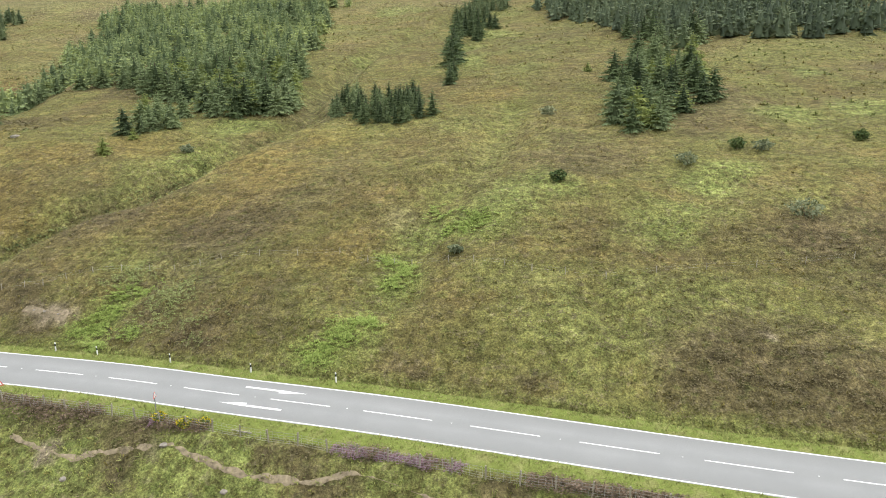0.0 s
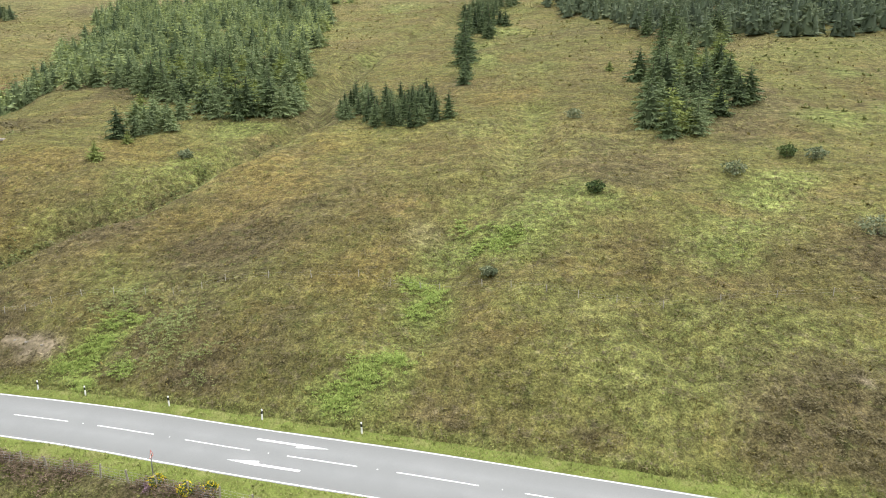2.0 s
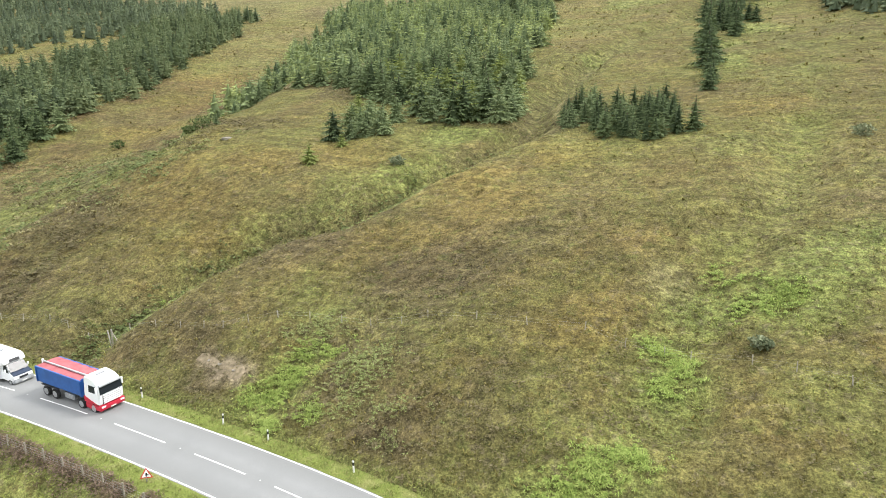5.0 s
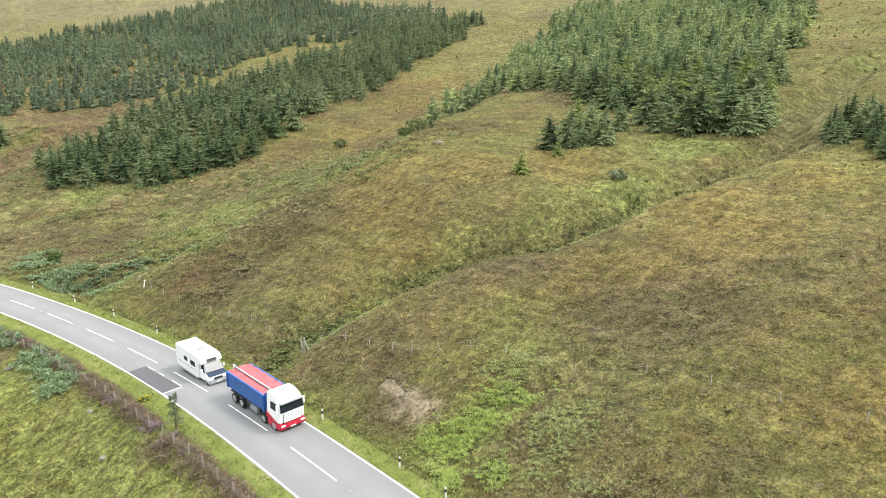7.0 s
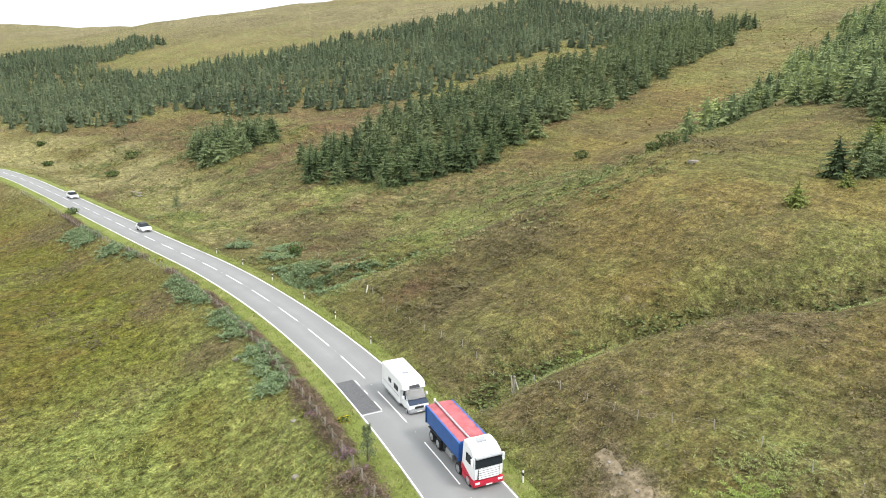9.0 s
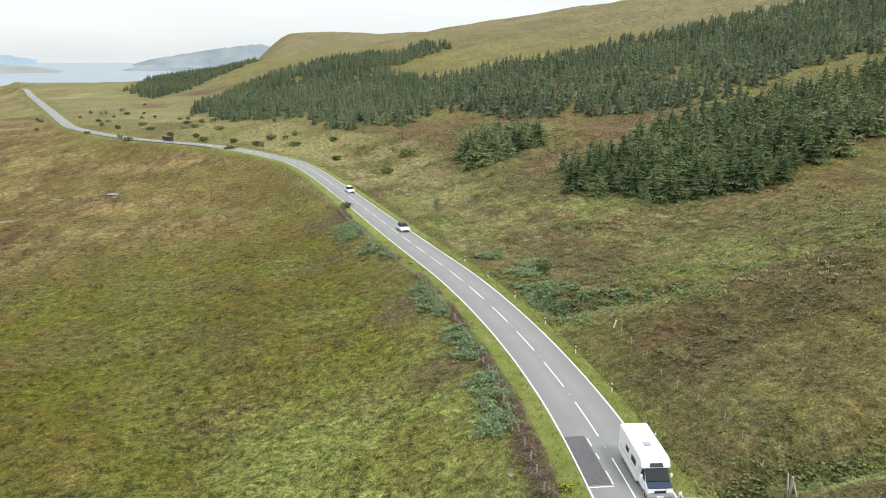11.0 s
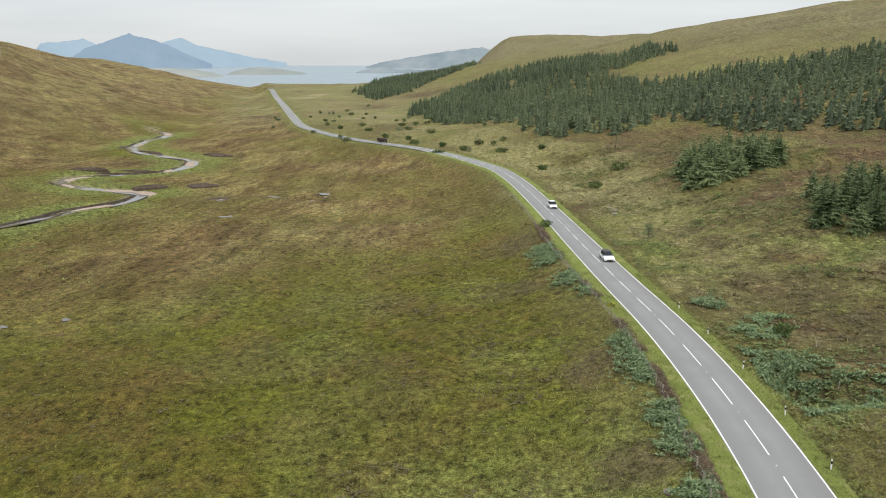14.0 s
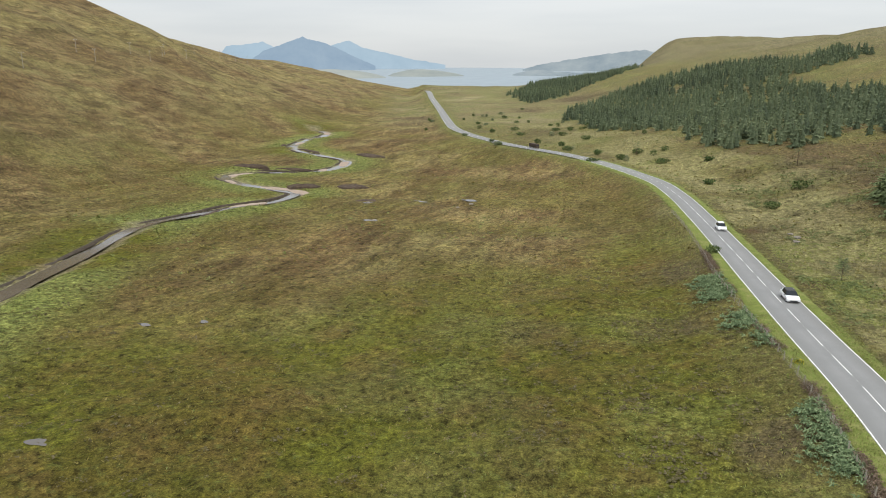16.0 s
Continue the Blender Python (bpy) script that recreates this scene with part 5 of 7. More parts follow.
on = gauss_noise(X_b, Y_b, 1.6, 193, 3) > -0.2
scatter("bright_ferns", X_b[on], Y_b[on], frond_temps(g, 6, 0.6), 0.28, 0.62, M_BRIGHT, "bright green ferns and long grass on the bank", "fern", 194)

# uneven grass on the verges
g = np.random.default_rng(171)
s_v = g.uniform(s_at(-45), s_at(150), 17000)
o_v = np.where(g.uniform(0, 1, len(s_v)) < 0.5, g.uniform(3.2, 5.3, len(s_v)), -g.uniform(3.2, 5.6, len(s_v)))
o_v = o_v + np.sign(o_v) * 0.12 * gauss_noise(s_v, o_v * 0, 2.2, 173, 3)
P_v = [np.interp(s_v, RLEN, ROAD[:, k]) + np.interp(s_v, RLEN, RNOR[:, k]) * o_v for k in range(2)]
rise = np.interp(s_v, RLEN, ROAD[:, 2]) + np.interp(np.abs(o_v), [3.2, 3.7, 4.6, 5.6], [0.06, 0.11, 0.02, -0.35]) - cover_height(P_v[0], P_v[1])
scatter("verge_grass", P_v[0], P_v[1], tuft_temps(4, 0.16, 0.22, 0.02, g, 6), 0.6, 1.5, M_VERGE_BLADE, "ragged green and yellow grass on the verges", "grass", 174, -np.maximum(rise, 0.0))

# trodden paths below the fence
M_PATH = plain("sandy_path", (0.20, 0.160, 0.104), 0.95, vary=0.45, scale=2.6, bump=0.9)
SCAR = [(70.0, 48.0), (69.5, 46.4), (69.0, 45.0), (68.7, 43.6), (68.2, 42.2)]
for way, broad, name, label in [(w, 0.0, "path", "narrow sandy trodden path in the grass") for w in PATHS] + [(SCAR, 0.42, "soil_scar", "bare pale soil scar eroded into the bank")]:
    ln = catmull([(2 * way[0][0] - way[1][0], 2 * way[0][1] - way[1][1], 0)] + [(x, y, 0) for x, y in way] + [(2 * way[-1][0] - way[-2][0], 2 * way[-1][1] - way[-2][1], 0)], 0.15)
    tx = np.gradient(ln[:, :2], axis=0)
    tx /= np.linalg.norm(tx, axis=1)[:, None]
    rows = []
    for o, up in ((-1.25, -0.10), (-0.9, 0.0), (0, 0.01), (0.9, 0.0), (1.25, -0.10)):
        w = np.clip(0.10 + broad + 0.5 * gauss_noise(ln[:, 0], ln[:, 1], 4.2, 57, 3) + 0.35 * gauss_noise(ln[:, 0], ln[:, 1] + 9 * np.sign(o), 0.9, 56, 3), 0.02, 0.8) * o
        px, py = ln[:, 0] + tx[:, 1] * w, ln[:, 1] - tx[:, 0] * w
        rows.append(np.stack([px, py, cover_height(px, py) + up + 0.06 * (broad > 0)], 1))
    m = len(ln)
    f_ = np.concatenate([np.stack([np.arange(m - 1) + k * m, np.arange(m - 1) + (k + 1) * m, np.arange(m - 1) + (k + 1) * m + 1, np.arange(m - 1) + k * m + 1], 1) for k in range(4)])
    tagged(new(name, quick_mesh(name, np.concatenate(rows), f_, M_PATH, True)), label, "bare ground", kind="structure")

# heather strip along the wire fence, reddish brown with some purple bloom
M_RED_HEATH = foliage_material("fence_heather_twigs", (0.060, 0.046, 0.028), (0.128, 0.092, 0.060), (0.235, 0.170, 0.125), 0.9)
g = np.random.default_rng(111)
s_f = g.uniform(s_at(-30), s_at(200), 9500)
y_f = np.interp(s_f, RLEN, ROAD[:, 1])
mid_f = -5.1 - 0.35 * np.sin(s_f * 0.07) - 0.35 * smoothstep(20, 35, y_f)
of = mid_f + (g.uniform(-0.75, 0.6, len(s_f)) - 1.5 * g.uniform(0, 1, len(s_f)) ** 3 * smoothstep(14, 24, y_f) * smoothstep(90, 60, y_f)) * np.clip(1.0 + 0.5 * gauss_noise(s_f, s_f * 0, 5, 83, 3), 0.4, 1.5)
bloom = gauss_noise(s_f, of * 0.5, 5.0, 81, 3)
dense = smoothstep(14, 26, y_f) * smoothstep(150, 100, y_f)
keep = (bloom > 0.1 - 0.45 * dense) & (of < -4.35)
P_f = np.stack([np.interp(s_f, RLEN, ROAD[:, k]) + np.interp(s_f, RLEN, RNOR[:, k]) * of for k in range(2)], 1)
purple = keep & (gauss_noise(s_f, of, 2.5, 85, 3) > 0.36 - 0.5 * smoothstep(14, 8, y_f) * smoothstep(-9, -4, y_f))
brown = keep & ~purple
scatter("fence_heather", P_f[brown, 0], P_f[brown, 1], clump_temps(0.34, 0.34, 17, 0.045, g, 6), 0.7, 1.7, M_RED_HEATH, "reddish-brown heather growing through the fence", "heather", 112)
scatter("purple_heather", P_f[purple, 0], P_f[purple, 1], clump_temps(0.28, 0.32, 20, 0.05, g, 6), 0.6, 1.2, M_PURPLE, "purple flowering heather by the fence", "heather", 113)

BRACKEN = [(54, 162, 3.2), (52.8, 169, 2.6), (56, 148, 2.8), (58.6, 140, 2.4), (60, 119, 2.2), (60.2, 114, 2.4), (60.8, 110, 2.2), (60.6, 101, 2.2), (60.6, 96, 2.0), (60.4, 88, 2.0), (59.8, 84, 2.0), (58.3, 79.5, 1.8), (72.5, 113, 3.2), (75, 111, 3.2), (77, 108, 3.4), (78.5, 102, 3.0), (82, 107, 2.6), (86, 104, 2.4), (90, 103.4, 2.2), (93, 103, 2.0), (74, 98.5, 2.6),
           (81.5, 60.5, 2.4), (83, 59.5, 2.2), (99.5, 46.8, 2.0), (103, 45.4, 2.0), (113.4, 41.5, 2.4), (69.7, 31.7, 3), (63.9, 26.8, 2.5), (66.5, 31.6, 2.5), (73.9, 37.8, 3), (75.5, 121, 2.4), (73, 133, 2.2), (79, 126, 2.4)]
bx, by = [], []
g = np.random.default_rng(121)
for x, y, r in BRACKEN + [(75 + 0.5 * k, 60.6 - 0.2 * k, 1.1) for k in range(12)] + [(86 + 1.6 * k, 101.6 - 0.25 * k, 1.0) for k in range(10)] + [(97 + 2.2 * k, 45.5 - 0.9 * k, 1.1) for k in range(12)]:
    k = int(r * r * 50)
    a, q = g.uniform(0, 6.28, k), r * np.sqrt(g.uniform(0, 1, k)) * (1 + 0.3 * g.normal(size=k))
    bx.append(x + np.cos(a) * q)
    by.append(y + np.sin(a) * q * 1.2)
bx, by = np.concatenate(bx), np.concatenate(by)
bd, _, _ = road_frame(bx, by)
keep = np.abs(bd) > 5.6


low_b, high_b = keep & ((bd < 0) | (by > 100)) & (gauss_noise(bx, by, 1.3, 89, 3) > np.where(bd > 0, 0.0, -0.4)), keep & (bd > 0) & (by <= 100) & (gauss_noise(bx, by, 2.2, 87, 3) > -0.15)
scatter("bracken", bx[low_b], by[low_b], frond_temps(g, 6, 0.9), 0.4, 0.95, M_BRACKEN, "blue-green bracken fronds in dense patches", "bracken", 122, 0.0)
scatter("hill_bracken", bx[high_b], by[high_b], frond_temps(g, 6, 0.55), 0.18, 0.42, M_FERN, "yellow-green bracken fronds on the hillside", "bracken", 123, 0.0)


# ---- stones ----
M_STONE = plain("lichen_stone", (0.205, 0.182, 0.152), 0.95, vary=0.35, scale=3.0, bump=0.6)


def stone(x, y, r, label="pale weathered stone in the grass"):
    bm = bmesh.new()
    bmesh.ops.create_icosphere(bm, subdivisions=2, radius=r)
    for v in bm.verts:
        q = v.co * (1.4 / r) + Vector((x, y, 0))
        v.co *= 0.85 + 0.35 * noise.noise(q) + 0.22 * abs(noise.noise(q * 2.3))
        v.co.z = v.co.z * 0.6 if v.co.z < 0.35 * r else 0.21 * r + 0.25 * (v.co.z - 0.35 * r)
    ob = part("stone", bm, M_STONE)
    ob.matrix_basis = pose(x, y, float(cover_height(np.array([x]), np.array([y]))[0]) + r * 0.02, 0, 0, x * 50)
    return tagged(ob, label, "stone", "stones on the moor")


for x, y, r in ((120.0, 78.5, 0.9), (58.0, 89.6, 0.55), (53.8, 63.7, 0.35), (46.3, 22.8, 0.35), (44.8, 30.0, 0.3), (42.5, 17.0, 0.3), (71.5, 63.0, 0.4), (56.8, 71.0, 0.3), (43.6, 1.5, 0.3), (69.2, 45.2, 0.28), (68.6, 43.4, 0.22), (69.6, 46.6, 0.25),
                (-16, 262, 0.8), (-13, 268, 0.9), (-45, 258, 0.8), (-31, 229, 0.7), (72, 205, 0.8), (72.6, 208, 0.9), (71.8, 211, 0.7)):
    stone(x, y, r)


# ---- roadside things ----
def marker_post():
    post = new("marker_post")
    bm = bmesh.new()
    box(bm, -0.06, 0.06, -0.045, 0.045, -0.25, 0.62, 0.015)
    part("post", bm, M_WHITE, post)
    bm = bmesh.new()
    box(bm, -0.064, 0.064, -0.049, 0.049, 0.62, 0.86, 0.015)
    part("band", bm, M_BLACK, post, "black band")
    bm = bmesh.new()
    box(bm, -0.06, 0.06, -0.045, 0.045, 0.86, 1.02, 0.02)
    part("cap", bm, M_WHITE, post)
    bm = bmesh.new()
    box(bm, -0.035, 0.035, 0.049, 0.056, 0.68, 0.82, 0.002)
    part("reflector", bm, M_RED, post, "red reflector")
    return tagged(post, "white marker post with a black band on the verge", "marker post", "marker posts")


post0 = marker_post()
# band low on the post and white above, standing on the grass beside the road
for k, y in enumerate((11.2, 19.5, 28.0, 36.1, 40.9, 51.2, 61.4, 71.9, 82.0, 91.7, 100.8, 110.8, 120.8, 130.5)):
    p, h = road_point(s_at(y) + (1.0 if y < 50 else 0.3), 4.15, 0.0)
    m = Matrix.Translation(p + Vector((0, 0, -0.02))) @ pose(0, 0, 0, (k * 37 % 7) - 3, (k * 53 % 5) - 2, h - 90)
    if k == 0:
        post0.matrix_basis = m
    else:
        copy_thing(post0, m)

M_TIMBER = plain("weathered_timber", (0.30, 0.27, 0.22), 0.95, vary=0.3, scale=12.0, bump=0.4)
M_PALE_WOOD = plain("bleached_timber", (0.36, 0.335, 0.29), 0.9, vary=0.15, scale=9.0)
M_WIRE = plain("galvanised_wire", (0.50, 0.50, 0.49), 0.5, 0.3, vary=0.15)


def post_mesh(name, w, h, mat):
    bm = bmesh.new()
    box(bm, -w, w, -w, w, -0.4, h, w * 0.35)
    me = bpy.data.meshes.new(name)
    bm.to_mesh(me)
    bm.free()
    me.materials.append(mat)
    return me


def wire_mesh(pts, heights, upright=0.0, half=0.009):
    """Wires as thin flat strips between posts; upright: distance of the netting's uprights."""
    vs, fs_ = [], []

    def strip(a, b, w, side):
        n0 = len(vs)
        vs.extend([a - side * w, a + side * w, b + side * w, b - side * w])
        fs_.append((n0, n0 + 1, n0 + 2, n0 + 3))
    up = Vector((0, 0, 1))
    for a, b in zip(pts[:-1], pts[1:]):
        for h in heights:
            mid = (a + b) / 2 + up * (h - 0.02)
            strip(a + up * h, mid, half, up)
            strip(mid, b + up * h, half, up)
        if upright:
            L = (b - a).length
            side = (b - a).normalized()
            for k in range(int(L / upright)):
                q = a + (b - a) * ((k + 0.5) * upright / L)
                strip(q + up * heights[0], q + up * heights[-1], 0.007, side)
    return mesh_of("wire", vs, fs_, M_WIRE)


def fence(name, pts, label, heights, upright, post_h, w, seed, mat):
    ob = new(name)
    me = post_mesh("post", w, post_h, mat)
    g = np.random.default_rng(seed)
    for p in pts:
        q = new("post", me)
        q.parent = ob
        q.matrix_basis = Matrix.Translation(p) @ pose(0, 0, 0, g.normal(0, 3), g.normal(0, 3), g.uniform(0, 90))
    wr = new("wire", wire_mesh(pts, heights, upright, 0.009 if upright else 0.0035))
    wr.parent = ob
    return tagged(ob, label, "fence")


def on_cover(x, y):
    return Vector((x, y, float(cover_height(np.array([x]), np.array([y]))[0])))


pts = []
for s_ in np.arange(s_at(-28), s_at(235), 2.35):
    off = -5.75 - 0.35 * math.sin(s_ * 0.07) - 0.4 * float(smoothstep(20, 35, np.interp(s_, RLEN, ROAD[:, 1])))
    p, _ = road_point(float(s_), off)
    g_z = on_cover(p.x, p.y).z
    pts.append(Vector((p.x, p.y, max(g_z, p.z - 0.35) if abs(off) < 6.3 else g_z)))
fence("wire_fence", pts, "wire netting fence with grey timber posts along the verge", (0.12, 0.3, 0.5, 0.72, 0.95), 0.45, 1.12, 0.055, 131, M_TIMBER)
HILL_FENCE = [(74.2, 59.5), (73.5, 55.6), (73.3, 52.5), (73.3, 49.8), (73.4, 47.7), (74.4, 45.5), (75.1, 42.7), (75.4, 39.5), (75.4, 36.2), (75.6, 33.4), (75.4, 30.3), (75.9, 28.0), (75.8, 23.5), (75.4, 19), (75.1, 14.2), (73.9, 10.9), (74.0, 7.9), (73.9, 6.0), (72.3, 1.9),
              (71.0, -0.8), (69.8, -4.0), (68.6, -6.7), (67.8, -10), (67.2, -14), (67.4, -19), (67.8, -24), (68, -29), (68.5, -34), (69, -39)]
fence("hill_fence", [on_cover(x, y) for x, y in HILL_FENCE], "line of pale old fence posts across the heather", (0.3, 0.6), 0.0, 0.76, 0.03, 132, M_PALE_WOOD)
LOW_FENCE = [(73.6, 61.6), (74.2, 65.0), (74.1, 67.5), (74.2, 70.0), (74.5, 74.2), (74.6, 77.5), (74.8, 80.6), (75.3, 84.5), (75.8, 88.5), (76.4, 92), (77, 95.5), (78, 101), (79, 108), (80, 116)]
fence("low_fence", [on_cover(x, y) for x, y in LOW_FENCE], "old wire fence along the foot of the slope", (0.3, 0.55, 0.75), 0.0, 0.82, 0.03, 133, M_PALE_WOOD)

strainer = new("strainer_post")
for name, m, h, w in (("post", pose(0, 0, 0, 3, -4, 20), 1.9, 0.07), ("post", pose(0.25, 0.5, 0, -14, 6, 0), 1.5, 0.05), ("strut", pose(0.1, -0.9, 0, -32, 0, 0), 1.8, 0.045)):
    bm = bmesh.new()
    box(bm, -w, w, -w, w, -0.3, h, w * 0.3)
    bm.transform(m)
    part(name, bm, M_PALE_WOOD, strainer)
strainer.matrix_basis = Matrix.Translation(on_cover(73.5, 61.3))
tagged(strainer, "leaning bleached timber strainer post at the fence corner", "fence post")
bm = bmesh.new()
box(bm, -0.06, 0.06, -0.06, 0.06, -0.3, 0.95, 0.02)
bm.transform(pose(0, 0, 0, 8, 10, 0))
stake = part("fence_stake", bm, M_WHITE)
stake.matrix_basis = Matrix.Translation(on_cover(76.3, 93.6))
tagged(stake, "short white leaning stake in the rough grass", "post")
# broken rails lying by the verge fence
for x, y, rz, L in ((47.0, 17.2, 70, 2.4), (46.2, 12.6, 80, 2.2), (44.6, 3.4, 60, 1.6), (44.9, 4.4, 95, 1.2)):
    bm = bmesh.new()
    box(bm, -L / 2, L / 2, -0.05, 0.05, 0, 0.09, 0.02)
    r = part("broken_rail", bm, M_TIMBER)
    r.matrix_basis = Matrix.Translation(on_cover(x, y) + Vector((0, 0, 0.08))) @ pose(0, 0, 0, 0, 4, rz)
    tagged(r, "grey broken fence rail lying in the grass", "rail", "broken rails")

M_SIGN_RED = plain("sign_red", (0.50, 0.04, 0.03), 0.4)
M_STEEL = plain("grey_steel", (0.32, 0.33, 0.34), 0.45, 0.7, vary=0.15)


def warning_sign(x, y, z, heading, top, size, lean):
    ob = new("warning_sign")
    bm = bmesh.new()
    bmesh.ops.create_cone(bm, cap_ends=True, segments=10, radius1=0.04, radius2=0.04, depth=top + 0.3, matrix=Matrix.Translation((0, 0.03, top / 2 - 0.15)))
    part("pole", bm, M_STEEL, ob)
    for name, k, th, mat, lab in (("plate", 1.0, 0.012, M_SIGN_RED, "red triangular border"), ("face", 0.72, 0.018, M_WHITE, "white face")):
        bm = bmesh.new()
        c = [Vector((math.cos(a) * size * k, 0, math.sin(a) * size * k)) for a in (math.pi / 2, math.pi * 7 / 6, math.pi * 11 / 6)]
        fr = [bm.verts.new(v + Vector((0, -th, 0))) for v in c]
        bk = [bm.verts.new(v + Vector((0, 0.0, 0))) for v in c]
        bm.faces.new(fr)
        bm.faces.new(bk[::-1])
        for i in range(3):
            bm.faces.new((fr[i], bk[i], bk[(i + 1) % 3], fr[(i + 1) % 3]))
        bm.transform(Matrix.Translation((0, 0, top - size * 0.55)))
        bmesh.ops.recalc_face_normals(bm, faces=bm.faces)
        part(name, bm, mat, ob, lab)
    bm = bmesh.new()
    box(bm, -0.05, 0.05, -0.024, -0.018, top - size * 0.85, top - size * 0.3)
    box(bm, -0.02, 0.14, -0.024, -0.018, top - size * 0.62, top - size * 0.5)
    part("symbol", bm, M_BLACK, ob, "black symbol")
    ob.matrix_basis = Matrix.Translation((x, y, z)) @ pose(0, 0, 0, lean, 0, heading)
    return tagged(ob, "triangular red and white warning sign on a grey pole", "road sign", "warning signs")


p, _ = road_point(s_at(23.3), -4.6)
warning_sign(p.x, p.y, p.z - 0.05, 2, 2.0, 0.36, 0)
p, _ = road_point(s_at(40.2), -4.1)
warning_sign(p.x, p.y, p.z - 0.05, -60, 0.95, 0.5, -12)

# power poles on the far hill
M_POLE = plain("power_pole_wood", (0.24, 0.22, 0.19), 0.9, vary=0.15)
pole0 = new("power_pole")
bm = bmesh.new()
bmesh.ops.create_cone(bm, cap_ends=True, segments=8, radius1=0.14, radius2=0.10, depth=7.5, matrix=Matrix.Translation((0, 0, 3.4)))
part("pole", bm, M_POLE, pole0)
bm = bmesh.new()
box(bm, -0.9, 0.9, -0.05, 0.05, 6.5, 6.6, 0.02)
part("cross_arm", bm, M_POLE, pole0)
bm = bmesh.new()
for x in (-0.8, 0.0, 0.8):
    bmesh.ops.create_cone(bm, cap_ends=True, segments=6, radius1=0.06, radius2=0.04, depth=0.3, matrix=Matrix.Translation((x, 0, 6.8)))
part("insulators", bm, M_WHITE, pole0)
tagged(pole0, "grey wooden power pole on the brown hillside", "power pole", "power poles")
for k, (x, y) in enumerate(((-217, 294), (-246, 355), (-240, 361), (-263, 415), (-262, 431), (-276, 461), (-279, 467), (-283, 496), (-302, 532), (-313, 582), (-345, 655), (-377, 727))):
    m = pose(x, y, ground_at(x, y) - 0.3, 0, 0, 60)
    if k == 0:
        pole0.matrix_basis = m
    else:
        copy_thing(pole0, m)


# ---- water and distance ----
def water_material(name, colour, rough, bump):
    m, n, l, b = material(name, rough, 0.0, 0.5)
    co = n.new("ShaderNodeTexCoord").outputs["Object"]
    f = noise_node(n, l, co, 0.02, 3.0, 0.6)
    l.new(ramp_node(n, l, f, [(0.3, tuple(c * 0.92 for c in colour)), (0.7, tuple(min(1, c * 1.08) for c in colour))]), b.inputs["Base Color"])
    if bump:
        bump_node(n, l, b, noise_node(n, l, co, 1.4, 3.0), bump, 0.05)
    return m


M_SEA = water_material("sea_water", (0.20, 0.245, 0.275), 0.6, 0.0)
M_BURN = water_material("burn_water", (0.085, 0.072, 0.058), 0.12, 0.25)
sea_v = [(-4700, 700, -22), (4700, 700, -22), (-4700, 2400, -20), (4700, 2400, -20), (-4700, 4690, 10), (4700, 4690, 10)]
tagged(new("water", mesh_of("water", sea_v, [(0, 1, 3, 2), (2, 3, 5, 4)], M_SEA, True)), "pale grey sea loch in the distance", "water", kind="structure")

riv = catmull([(x, y, 0) for x, y in RIVER], 3.0)
rt = np.gradient(riv[:, :2], axis=0)
rt /= np.linalg.norm(rt, axis=1)[:, None]
rw = (2.3 - 0.8 * smoothstep(240, 200, riv[:, 1])) + 0.8 * gauss_noise(riv[:, 0], riv[:, 1], 30, 91, 2)
rz = np.minimum.reduce([land(riv[:, 0] + o * rt[:, 1] * 3, riv[:, 1] - o * rt[:, 0] * 3) for o in (-1, 0, 1)]) + 0.45
rz = np.convolve(np.pad(rz, 4, mode="edge"), np.ones(9) / 9, "valid")
rv = np.concatenate([np.stack([riv[:, 0] + rt[:, 1] * rw * o, riv[:, 1] - rt[:, 0] * rw * o, rz], 1) for o in (-1, 1)])
k_ = np.arange(len(riv) - 1)
tagged(new("river", quick_mesh("river", rv, np.stack([k_, k_ + len(riv), k_ + len(riv) + 1, k_ + 1], 1), M_BURN, True)), "winding peaty burn with gravel banks", "river", kind="structure")

M_CUT = plain("peat_cut", (0.055, 0.042, 0.030), 0.95, vary=0.4, scale=0.8, bump=0.5)
bw = rw + 0.5 + 0.25 * gauss_noise(riv[:, 0], riv[:, 1], 9, 93, 3)
hm = np.clip(1.0 + 1.2 * gauss_noise(riv[:, 0], riv[:, 1], 18, 97, 3), 0.05, 1.6)
cut = []
for o, up in ((0.0, 0.02), (0.35, 0.5), (1.0, 0.42), (1.5, -0.3)):
    cut.append(np.stack([riv[:, 0] - rt[:, 1] * (bw + o), riv[:, 1] + rt[:, 0] * (bw + o), rz + up * hm], 1))
m_ = len(riv)
tagged(new("river_bank", quick_mesh("river_bank", np.concatenate(cut), np.concatenate([np.stack([np.arange(m_ - 1) + k * m_, np.arange(m_ - 1) + k * m_ + 1, np.arange(m_ - 1) + (k + 1) * m_ + 1, np.arange(m_ - 1) + (k + 1) * m_], 1) for k in range(3)]), M_CUT, True)), "dark undercut peat edge along the burn", "river bank", kind="structure")
M_GRAVEL = plain("pink_gravel", (0.30, 0.235, 0.185), 0.95, vary=0.3, scale=1.5, bump=0.6)
M_PEAT = plain("dark_peat", (0.070, 0.050, 0.036), 0.95, vary=0.4, scale=0.9, bump=0.8)


def river_level(x, y):
    return float(rz[np.argmin((riv[:, 0] - x) ** 2 + (riv[:, 1] - y) ** 2)])


